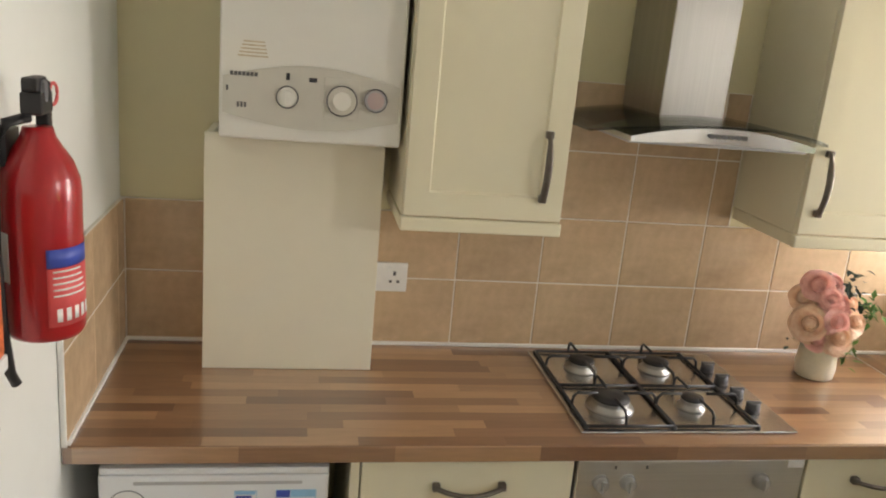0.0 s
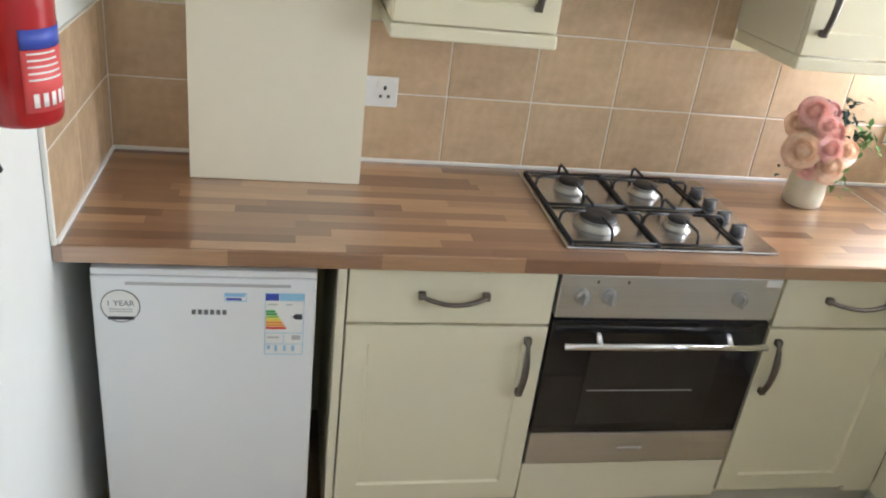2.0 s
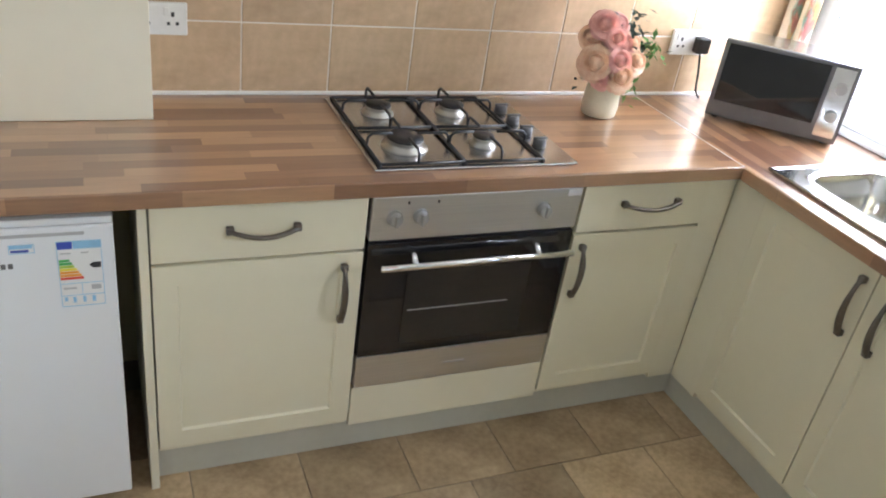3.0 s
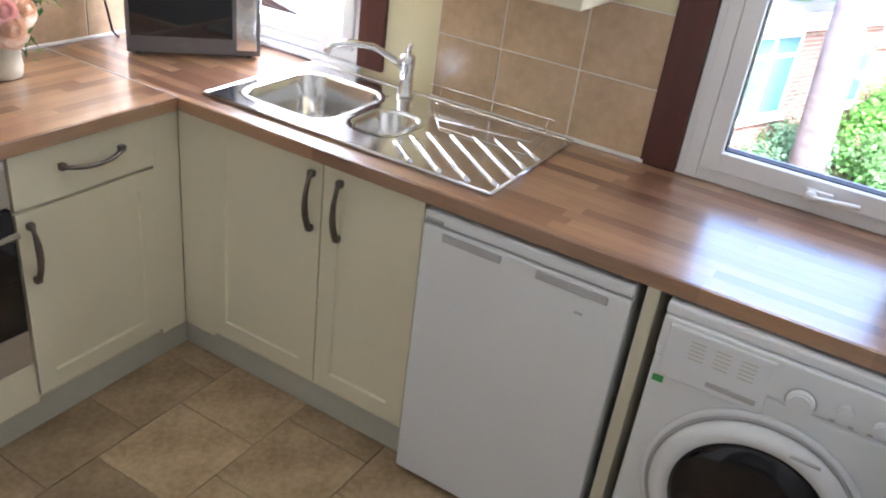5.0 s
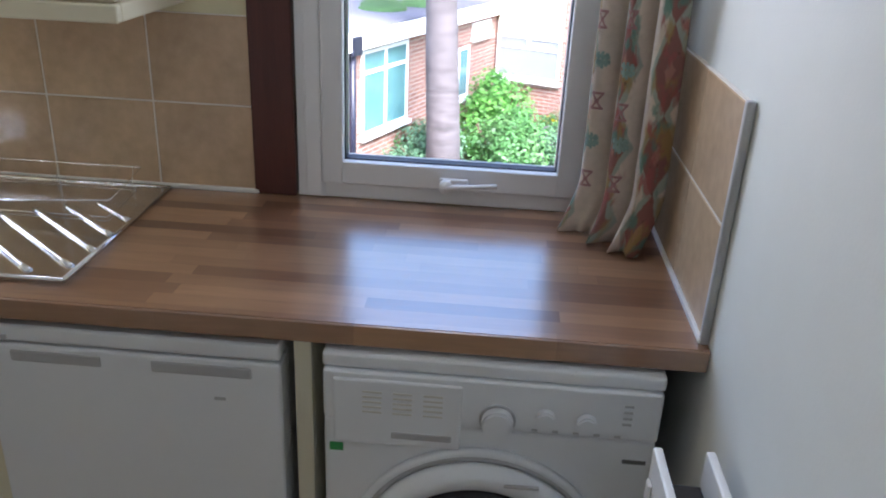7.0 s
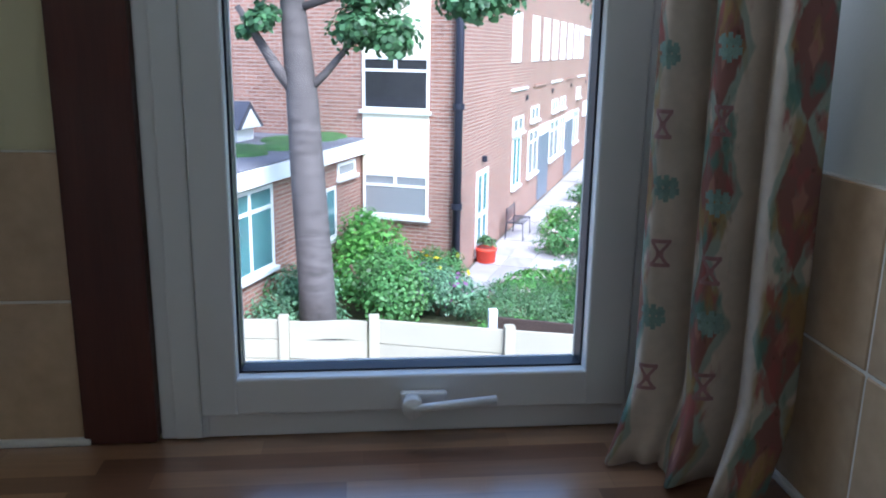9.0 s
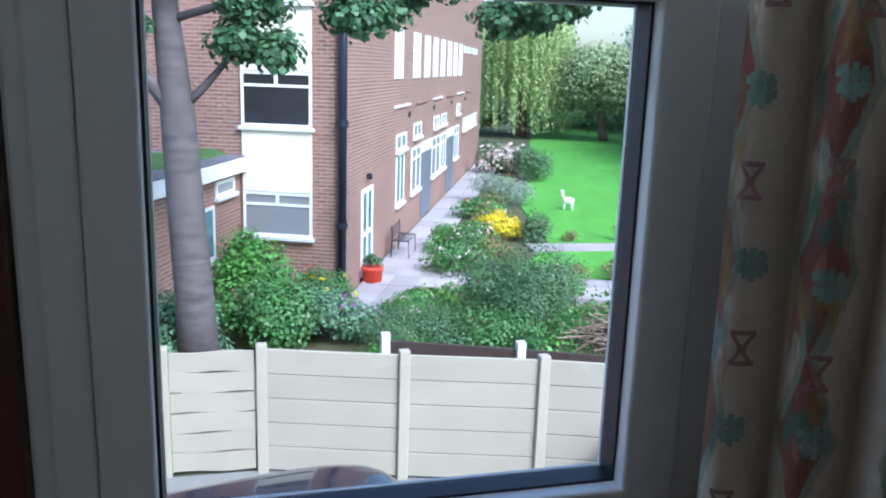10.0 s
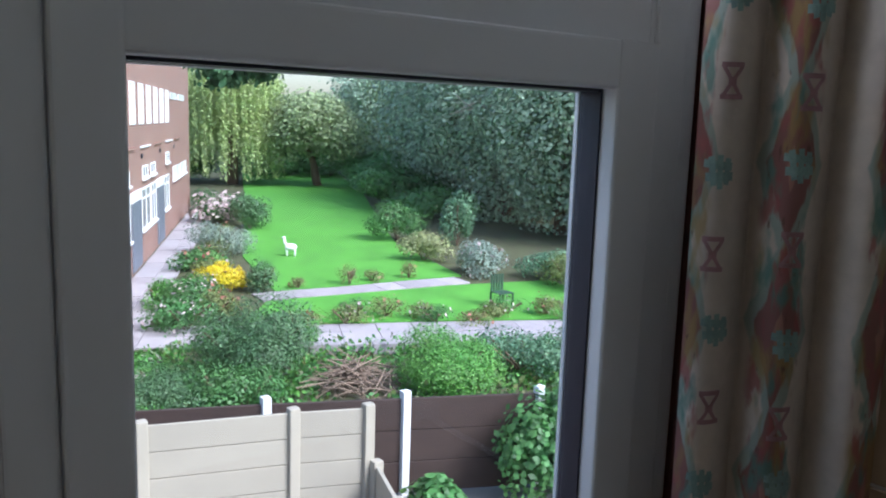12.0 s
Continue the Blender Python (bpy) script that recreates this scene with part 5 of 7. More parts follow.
for x in (1.02, 2.0):
    kb = bmesh.new()
    tube(kb, [(x, -2.633, 0.27), (x, -2.633, 0.001)], 0.008, 10)
    part("pipe", kb, "radiator_white", ra, "", True)

# ---- flowers in a jug ----
fl = root("flower_jug", (2.01, -0.2, TOP), "cream jug of pink and peach artificial roses", "vase of flowers")
kb = bmesh.new()
fx, fy = 2.012, -0.185
lathe(kb, [(0.050, 0.0), (0.054, 0.004), (0.058, 0.03), (0.054, 0.075), (0.050, 0.105), (0.058, 0.122), (0.056, 0.124), (0.046, 0.105), (0.02, 0.10)], (fx, fy, TOP + 0.001), 36)
part("jug", kb, "jug_cream", fl, "", True)


def rose(c, r, material, tilt, seed):
    rnd = random.Random(seed)
    bm = bmesh.new()
    up = Vector(tilt).normalized()
    q = up.to_track_quat("Z", "Y").to_matrix()
    for ring, (n, rr, open_, hh) in enumerate(((3, 0.22, 0.0, 0.80), (4, 0.38, 0.10, 0.80), (5, 0.56, 0.30, 0.70), (6, 0.76, 0.6, 0.46), (7, 1.0, 1.0, 0.22), (7, 1.12, 1.3, -0.05))):
        for k in range(n):
            a = math.tau * (k + 0.5 * (ring % 2)) / n + rnd.uniform(-0.2, 0.2)
            wa = math.tau / n * 0.75
            rows = []
            for v in (0.0, 0.4, 0.75, 1.0):
                row = []
                for s in (-1, -0.5, 0, 0.5, 1):
                    rad = r * (0.15 + (rr - 0.15) * (v ** 0.55)) * (1 + 0.10 * open_ * v * v) * (1 - 0.10 * s * s * v)
                    zz = r * (hh * v - 0.12 * open_ * v * v * (1 - 0.6 * s * s) + 0.02 * rnd.uniform(-1, 1) - 0.25)
                    aa = a + s * wa * (0.35 + 0.65 * v)
                    row.append(bm.verts.new(Vector(c) + q @ Vector((rad * math.cos(aa), rad * math.sin(aa), zz))))
                rows.append(row)
            for r0, r1 in zip(rows, rows[1:]):
                for j in range(4):
                    bm.faces.new((r0[j], r0[j + 1], r1[j + 1], r1[j]))
    bmesh.ops.create_icosphere(bm, subdivisions=2, radius=0.56 * r, matrix=Matrix.Translation(Vector(c) - up * 0.02 * r))
    part("rose", bm, material, fl, "", True)


for k, (dx, dz, dy, r, m_) in enumerate(((-0.080, 0.180, -0.045, 0.040, "rose_peach"), (0.000, 0.148, -0.075, 0.037, "rose_peach"), (0.010, 0.235, -0.03, 0.036, "rose_pink"), (-0.045, 0.285, 0.0, 0.034, "rose_pink"), (0.060, 0.190, -0.05, 0.034, "rose_peach"), (-0.012, 0.196, -0.07, 0.030, "rose_pink"), (0.025, 0.280, 0.03, 0.030, "rose_pink"), (-0.065, 0.238, 0.03, 0.030, "rose_peach"), (-0.050, 0.135, -0.055, 0.026, "rose_pink"), (0.045, 0.240, -0.03, 0.026, "rose_peach"), (-0.020, 0.255, -0.04, 0.024, "rose_pink"))):
    rose((fx + dx, fy + dy, TOP + dz), r * 1.18, m_, (dx * 5 - 0.15, dy * 4 - 0.75, 0.45), 50 + k)
    kb = bmesh.new()
    tube(kb, [(fx, fy, TOP + 0.08), (fx + dx * 0.5, fy + dy * 0.5, TOP + 0.5 * (0.12 + dz)), (fx + dx, fy + dy, TOP + dz - 0.012)], 0.003, 6)
    part("stem", kb, "leaf_dark", fl, "", True)


def leaf(bm, p, d, size, width, up=Vector((0, 0, 1))):
    d = d.normalized()
    s = d.cross(up)
    s = (s if s.length > 0.05 else Vector((1, 0, 0))).normalized() * width * size
    n = s.cross(d).normalized() * 0.08 * size
    v = [bm.verts.new(x) for x in (p, p + d * 0.45 * size + s + n, p + d * size, p + d * 0.45 * size - s + n)]
    bm.faces.new(v)


for m_, seed, n, cen in (("leaf_dark", 3, 40, (0.085, -0.01, 0.21)), ("leaf_bright", 5, 30, (0.12, -0.02, 0.205)), ("leaf_bright", 8, 26, (0.03, -0.06, 0.11)), ("leaf_dark", 12, 26, (0.05, 0.0, 0.29)), ("leaf_dark", 15, 16, (-0.075, -0.03, 0.135))):
    rnd = random.Random(seed)
    kb = bmesh.new()
    c = Vector((fx + cen[0], fy + cen[1], TOP + cen[2]))
    for k in range(n):
        d = Vector((rnd.gauss(0.2, 1), rnd.gauss(-0.2, 1), rnd.gauss(0.1, 0.8)))
        leaf(kb, c + Vector((rnd.gauss(0, 0.02), rnd.gauss(0, 0.02), rnd.gauss(0, 0.02))), d, rnd.uniform(0.022, 0.042), 0.25)
    tube(kb, [(fx, fy, TOP + 0.09), c], 0.002, 5)
    part("foliage", kb, m_, fl)

# ---- outdoors: materials ----
GZ = -3.1
mat("soil", (0.085, 0.06, 0.04), 0.95, var=0.35, scale=3, bump=0.5, bscale=40, color2=(0.07, 0.09, 0.035))
mat("lawn_grass", (0.070, 0.26, 0.025), 0.9, var=0.18, scale=1.2, bump=0.6, bscale=90, color2=(0.095, 0.33, 0.035))
mat("paving", (0.36, 0.33, 0.34), 0.85, var=0.14, scale=3, bump=0.2, bscale=60, rand=0.14)
mat("yard_concrete", (0.21, 0.21, 0.20), 0.9, var=0.15, scale=2, bump=0.2, bscale=80)
mat("tarmac", (0.055, 0.055, 0.058), 0.9, var=0.2, scale=8, bump=0.3, bscale=150)
mat("cream_concrete", (0.385, 0.352, 0.28), 0.75, var=0.07, scale=2.2, bump=0.15, bscale=40, rand=0.03)
mat("white_concrete", (0.72, 0.74, 0.75), 0.8, var=0.06, scale=4)
mat("brown_board", (0.052, 0.033, 0.027), 0.7, var=0.25, scale=3, stretch=(1, 1, 6), bump=0.3, bscale=30)
mat("cream_render", (0.86, 0.80, 0.66), 0.7, var=0.03, scale=1.5)
mat("white_frame", (0.82, 0.83, 0.83), 0.4, var=0.02)
mat("dark_pane", (0.03, 0.03, 0.035), 0.05, var=0.3, scale=0.8)
mat("net_pane", (0.27, 0.28, 0.30), 0.2, var=0.15, scale=3, stretch=(30, 30, 1))
mat("blind_pane", (0.70, 0.72, 0.73), 0.3, var=0.06, scale=3, stretch=(1, 1, 40))
mat("teal_pane", (0.10, 0.22, 0.24), 0.1, var=0.3, scale=1.0)
mat("grey_door", (0.16, 0.18, 0.22), 0.5, var=0.08)
mat("drainpipe_black", (0.016, 0.018, 0.035), 0.4, var=0.2)
mat("flat_roof", (0.16, 0.16, 0.19), 0.85, var=0.3, scale=1.2, bump=0.2, bscale=30)
mat("moss", (0.06, 0.13, 0.04), 0.95, var=0.4, scale=6, bump=0.5, bscale=60)
mat("slate", (0.075, 0.075, 0.10), 0.6, var=0.2, scale=5)
mat("pot_red", (0.72, 0.06, 0.03), 0.5, var=0.08)
mat("statue_white", (0.78, 0.79, 0.80), 0.7, var=0.05)
mat("bark_pale", (0.080, 0.068, 0.069), 0.9, var=0.3, scale=3, stretch=(1, 1, 3.5), bump=0.6, bscale=14, color2=(0.125, 0.108, 0.109))
mat("bark_brown", (0.17, 0.11, 0.075), 0.9, var=0.3, scale=5, bump=0.5, bscale=20)
mat("bough_grey", (0.34, 0.30, 0.26), 0.9, var=0.25, scale=6)
mat("dead_wood", (0.26, 0.19, 0.14), 0.9, var=0.3, scale=8)
mat("car_paint", (0.015, 0.016, 0.028), 0.15, var=0.05, coat=0.8)
mat("tyre", (0.02, 0.02, 0.02), 0.9)
for nm, ax in (("brick_long", (0, 2)), ("brick_side", (1, 2))):
    brick_mat(nm, (0.215, 0.092, 0.066), (0.32, 0.150, 0.108), (0.36, 0.29, 0.25), 0.225, 0.075, 0.012, 0.85, ax, 0.5, 0.3, 0.22, freq=2)


def leaf_mat(name, c, rough=0.5, spread=0.5, hue=0.03):
    m = bpy.data.materials.new(name)
    m.use_nodes = True
    n, l = m.node_tree.nodes, m.node_tree.links
    b = n["Principled BSDF"]
    b.inputs["Roughness"].default_value = rough
    g = n.new("ShaderNodeNewGeometry")
    mr = n.new("ShaderNodeMapRange")
    mr.inputs["To Min"].default_value, mr.inputs["To Max"].default_value = 1 - spread, 1 + spread
    l.new(g.outputs["Random Per Island"], mr.inputs["Value"])
    hm = n.new("ShaderNodeMath")
    hm.operation = "MULTIPLY_ADD"
    hm.inputs[1].default_value, hm.inputs[2].default_value = hue * 2, 0.5 - hue
    tc = n.new("ShaderNodeTexCoord")
    no = n.new("ShaderNodeTexNoise")
    no.inputs["Scale"].default_value = 1.1
    l.new(tc.outputs["Object"], no.inputs["Vector"])
    l.new(no.outputs["Fac"], hm.inputs[0])
    hs = n.new("ShaderNodeHueSaturation")
    hs.inputs["Color"].default_value = (*c, 1)
    l.new(mr.outputs["Result"], hs.inputs["Value"])
    l.new(hm.outputs[0], hs.inputs["Hue"])
    l.new(hs.outputs["Color"], b.inputs["Base Color"])
    tl = n.new("ShaderNodeBsdfTranslucent")
    l.new(hs.outputs["Color"], tl.inputs["Color"])
    ms = n.new("ShaderNodeMixShader")
    ms.inputs[0].default_value = 0.38
    l.new(b.outputs["BSDF"], ms.inputs[1])
    l.new(tl.outputs["BSDF"], ms.inputs[2])
    l.new(ms.outputs["Shader"], n["Material Output"].inputs["Surface"])
    MATS[name] = m


leaf_mat("leaf_maple", (0.085, 0.194, 0.085))
leaf_mat("leaf_mid", (0.101, 0.248, 0.074))
leaf_mat("leaf_fresh", (0.141, 0.367, 0.075))
leaf_mat("leaf_deep", (0.115, 0.225, 0.100), spread=0.6)
leaf_mat("leaf_bluegreen", (0.155, 0.293, 0.167), spread=0.65)
leaf_mat("leaf_grey", (0.29, 0.37, 0.30), spread=0.3)
leaf_mat("leaf_willow", (0.47, 0.58, 0.25), spread=0.25)
leaf_mat("leaf_pale", (0.33, 0.455, 0.315), spread=0.45)
leaf_mat("leaf_silver_green", (0.36, 0.45, 0.23), spread=0.4)
leaf_mat("leaf_yellow", (0.800, 0.660, 0.030), spread=0.25)
leaf_mat("leaf_variegated", (0.380, 0.414, 0.196), spread=0.4)
leaf_mat("leaf_olive", (0.224, 0.276, 0.095))
leaf_mat("petal_pale", (0.620, 0.500, 0.500), spread=0.3)
leaf_mat("petal_orange", (0.500, 0.210, 0.150), spread=0.3)
leaf_mat("petal_purple", (0.300, 0.120, 0.300), spread=0.3)


def leaves(pts, size, seed, long=1.0, droop=0.0, flat=0.6):
    """A mesh of many small leaf blades at the given places, facing outwards where a facing is given."""
    rng = np.random.default_rng(seed)
    n = len(pts)
    d = rng.normal(size=(n, 3))
    d[:, 2] = d[:, 2] * flat - droop
    if pts.shape[1] == 6:
        face = pts[:, 3:] + np.array([0, 0, 0.55]) + 0.36 * rng.normal(size=(n, 3))
        pts = pts[:, :3]
    else:
        face = rng.normal(size=(n, 3))
    s = np.cross(d, face)
    s /= np.linalg.norm(s, axis=1)[:, None] + 1e-9
    d = np.cross(face, s)
    d /= np.linalg.norm(d, axis=1)[:, None] + 1e-9
    L = (size * rng.uniform(0.6, 1.3, n))[:, None]
    w = L * 0.36 / long
    v = np.stack([pts - d * L * 0.5, pts + s * w, pts + d * L * 0.5, pts - s * w], 1).reshape(-1, 3)
    me = bpy.data.meshes.new("leaves")
    me.vertices.add(4 * n)
    me.loops.add(4 * n)
    me.polygons.add(n)
    me.vertices.foreach_set("co", v.astype(np.float32).ravel())
    me.loops.foreach_set("vertex_index", np.arange(4 * n, dtype=np.int32))
    me.polygons.foreach_set("loop_start", np.arange(0, 4 * n, 4, dtype=np.int32))
    me.update(calc_edges=True)
    return me


def clumps(n, centre, radii, seed, lumps=9, shell=0.75, base_flat=True):
    """Points of a lumpy crown: leaf clumps spread over an uneven ellipsoid, with gaps between them."""
    rng = np.random.default_rng(seed)
    c = np.array(centre)
    r = np.array(radii)
    dirs = rng.normal(size=(lumps, 3))
    dirs /= np.linalg.norm(dirs, axis=1)[:, None]
    if base_flat:
        dirs[:, 2] = np.abs(dirs[:, 2]) * 1.1 - 0.35
    cen = c + dirs * r * rng.uniform(0.35, 0.78, lumps)[:, None]
    lr = rng.uniform(0.30, 0.55, lumps)
    pick = rng.choice(lumps, n, p=lr ** 2 / (lr ** 2).sum())
    q = rng.normal(size=(n, 3))
    q /= np.linalg.norm(q, axis=1)[:, None]
    rad = shell + (1 - shell) * rng.uniform(0, 1, n)
    rad *= 1 + 0.12 * rng.normal(size=n)
    return np.concatenate([cen[pick] + q * r * (lr[pick] * rad)[:, None], q], 1)


def shrub(name, x, y, w, h, n, size, material, label, seed, flowers=None, long=1.0, wy=None, z=GZ, lumps=10, category="shrub"):
    """A bush of leaf clumps on a few stems; the near ones have finer, denser leaves."""
    dense = 2.2 if x < 17.5 else 1.5
    size *= 0.70 if x < 17.5 else 0.82
    s = root(name, (x, y, z), label, category, "garden shrubs")
    p = clumps(int(n * dense), (x, y, z + h * 0.42), (w * 0.5, (wy or w) * 0.5, h * 0.62), seed, lumps + 4)
    p[:, 2] = np.maximum(p[:, 2], z + 0.03)
    part("foliage", leaves(p, size, seed, long), material, s)
    st = bmesh.new()
    rnd = random.Random(seed)
    for k in range(5):
        a = rnd.uniform(0, 6.28)
        tube(st, [(x, y, z - 0.02), (x + 0.12 * w * math.cos(a), y + 0.12 * w * math.sin(a), z + h * 0.3), (x + 0.3 * w * math.cos(a), y + 0.3 * w * math.sin(a), z + h * 0.65)], 0.02, 5)
    part("stem", st, "bark_brown", s)
    if flowers:
        fm_, cnt, fs = flowers
        q = clumps(cnt, (x, y, z + h * 0.47), (w * 0.52, (wy or w) * 0.52, h * 0.64), seed, lumps + 4, 0.97)
        q[:, 2] = np.maximum(q[:, 2], z + 0.1)
        part("blossom", leaves(q, fs, seed + 1, 0.5), fm_, s, "small blossoms")
    return s


def tree(name, x, y, h, crown, n, size, material, label, seed, trunk=0.2, bark="bark_brown", lean=(0, 0), fork=0.35, low=0.25, lumps=30, limbs=7, z=GZ, bare=0):
    t = root(name, (x, y, z), label, "tree", "garden trees")
    rnd = random.Random(seed)
    bm = bmesh.new()
    top = Vector((x + lean[0], y + lean[1], z + h * 0.85))
    pts = [Vector((x, y, z - 0.1)).lerp(top, k / 7) + Vector((0.05 * math.sin(k * 1.7 + seed), 0.05 * math.cos(k * 1.3 + seed), 0)) for k in range(8)]
    tube(bm, pts, trunk, 10, taper=[trunk * (1.15 - 0.95 * k / 7) for k in range(8)])
    part("trunk", bm, bark, t, "", True)
    for k in range(limbs):
        lb_ = bmesh.new()
        s = fork + (0.9 - fork) * k / limbs
        p0 = Vector((x, y, z)).lerp(top, s)
        a = k * 2.4 + rnd.uniform(-0.4, 0.4)
        e = p0 + Vector((crown[0] * 0.75 * math.cos(a), crown[1] * 0.75 * math.sin(a), h * 0.16 + rnd.uniform(-0.05, 0.1) * h))
        m = p0.lerp(e, 0.5) + Vector((0, 0, h * 0.04))
        r0 = trunk * (0.55 - 0.3 * s)
        tube(lb_, [p0, m, e], r0, 7, taper=[r0, r0 * 0.7, r0 * 0.25])
        part("limb", lb_, bark, t, "", True)
    p = clumps(int(n * 3.6), (x + lean[0] * 0.8, y + lean[1] * 0.8, z + h * (0.5 + low * 0.5)), (crown[0] * 1.15, crown[1] * 1.15, h * (0.56 - low * 0.45)), seed, lumps + 14, 0.8, False)
    p[:, 2] = np.maximum(p[:, 2], z + 0.2)
    part("crown", leaves(p, size * 0.88, seed), material, t)
    for k in range(bare):
        # pale leafless boughs reaching out of the crown on its open side
        a = radians(150) + rnd.uniform(-0.9, 0.9)
        p0 = Vector((x, y, z)).lerp(top, rnd.uniform(0.45, 0.8))
        rr = rnd.uniform(1.05, 1.3)
        e = p0 + Vector((crown[0] * rr * math.cos(a), crown[1] * rr * math.sin(a), rnd.uniform(-0.06, 0.10) * h))
        m = p0.lerp(e, 0.55) + Vector((rnd.uniform(-0.4, 0.4), rnd.uniform(-0.4, 0.4), 0.05 * h))
        lb_ = bmesh.new()
        tube(lb_, [p0, m, e], 0.07, 6, taper=[0.09, 0.05, 0.02])
        for q in range(4):
            s0 = m.lerp(e, q / 4)
            tube(lb_, [s0, s0 + Vector((rnd.uniform(-0.5, 0.1), rnd.uniform(-0.3, 0.8), rnd.uniform(0.0, 0.6)))], 0.02, 5, taper=[0.025, 0.01])
        part("bough", lb_, "bough_grey", t, "bare pale bough", True)
    return t


# ---- ground ----
gm = bmesh.new()
for f_ in ((-150, 260, -220, 180),):
    vs = [gm.verts.new((px, py, GZ)) for px, py in ((f_[0], f_[2]), (f_[1], f_[2]), (f_[1], f_[3]), (f_[0], f_[3]))]
    gm.faces.new(vs)
tagged(part("ground", gm, "soil"), "dark garden soil reaching to the far trees", "ground", kind="structure")
CB = Vector((17.45, -4.13, 0))
MB = Matrix.Translation(CB) @ Matrix.Rotation(math.atan2(-0.3856, 0.9227), 4, "Z")
MFc = MB @ FE


def sheet(name, material, outline, z, label, category, frame_=None, deep=0.05):
    bm = prism(bmesh.new(), outline, frame_ or MB, z - deep, z)
    return tagged(part(name, bm, material), label, category, kind="structure")


sheet("lawn", "lawn_grass", [(6.45, -3.9), (12, -2.9), (20, -2.7), (34, -2.3), (56, -1.5), (56, -9.5), (44, -9.4), (36, -9.5), (25, -8.9), (15, -8.4), (8.4, -9.4)], GZ + 0.03, "bright green mown lawn", "lawn")
sheet("lawn", "lawn_grass", [(3.0, -3.2), (5.3, -3.7), (7.0, -8.8), (7.6, -12.0), (2.95, -12.5)], GZ + 0.03, "small strip of bright green lawn between paths", "lawn")
sheet("yard", "yard_concrete", [(2.9, -9.5), (10.6, -9.5), (10.9, 6), (2.9, 6)], GZ + 0.012, "pale concrete yard inside the fence", "yard", I4, 0.02)


def slabs(name, label, u0, u1, v0, v1, nu, nv, M=None):
    """A path of separate paving slabs, laid on a grid in the frame M."""
    M = M or MB
    pv = root(name, M @ Vector(((u0 + u1) / 2, (v0 + v1) / 2, GZ)), label, "pavement", kind="structure")
    du, dv = (u1 - u0) / nu, (v1 - v0) / nv
    me = bpy.data.meshes.new("paving_slab")
    b = B(M.to_3x3().to_4x4(), 0.006, du - 0.006, 0.006, dv - 0.006, -0.03, 0.035, bev=0.006, seg=1)
    b.to_mesh(me)
    b.free()
    me.materials.append(MATS["paving"])
    for i in range(nu):
        for j in range(nv):
            s = new("paving_slab", me)
            s.parent = pv
            s.matrix_parent_inverse = Matrix.Translation(pv.location).inverted()
            s.matrix_basis = Matrix.Translation(M @ Vector((u0 + i * du, v0 + j * dv, GZ + 0.008 * math.sin(i * 2.1 + j))))


slabs("pavement_wall", "grey paving slab path along the brick building", -1.2, 25.2, -1.2, -0.05, 33, 2)
slabs("pavement_cross", "grey paving slab path across the garden", 1.25, 2.85, -12.6, -1.2, 2, 14)
slabs("pavement_lawn", "narrow grey slab path between two lawns", -0.45, 0.45, -5.7, 0.5, 1, 9, MB @ Matrix.Translation((5.9, -3.9, 0)) @ Matrix.Rotation(radians(19), 4, "Z"))

# ---- brick building ----
bu = root("brick_building", MB @ Vector((12, 3, GZ)), "long red-brick two-storey building with white windows", "building")
H = 5.5
part("wall", B(MB, 0.0, 25.8, 0.0, 9.0, GZ - 0.1, H, bev=0), "brick_long", bu, "red-brown brick wall")
for o in bu.children:
    # the brick pattern follows the wall's own axes
    o.data.transform(MB.inverted())
    o.matrix_parent_inverse = Matrix.Translation(bu.location).inverted() @ MB
fc = bmesh.new()
box(fc, FE, -9.0, -2.02, -0.012, 0.0, GZ - 0.1, H, bev=0)
o = part("wall", fc, "brick_side", bu, "red-brown brick end wall")
o.matrix_parent_inverse = Matrix.Translation(bu.location).inverted() @ MB
fc = B(FE, -0.63, 0.0, -0.012, 0.0, GZ - 0.1, H, bev=0)
o = part("wall", fc, "brick_side", bu, "brick corner pier")
o.matrix_parent_inverse = Matrix.Translation(bu.location).inverted() @ MB
fc = B(FE, -2.02, -0.63, -0.004, 0.02, GZ - 0.1, -1.95, bev=0)
o = part("wall", fc, "brick_side", bu)
o.matrix_parent_inverse = Matrix.Translation(bu.location).inverted() @ MB
part("parapet", B(MB, -0.05, 25.85, -0.05, 9.05, H, H + 0.18, bev=0.01), "white_concrete", bu)


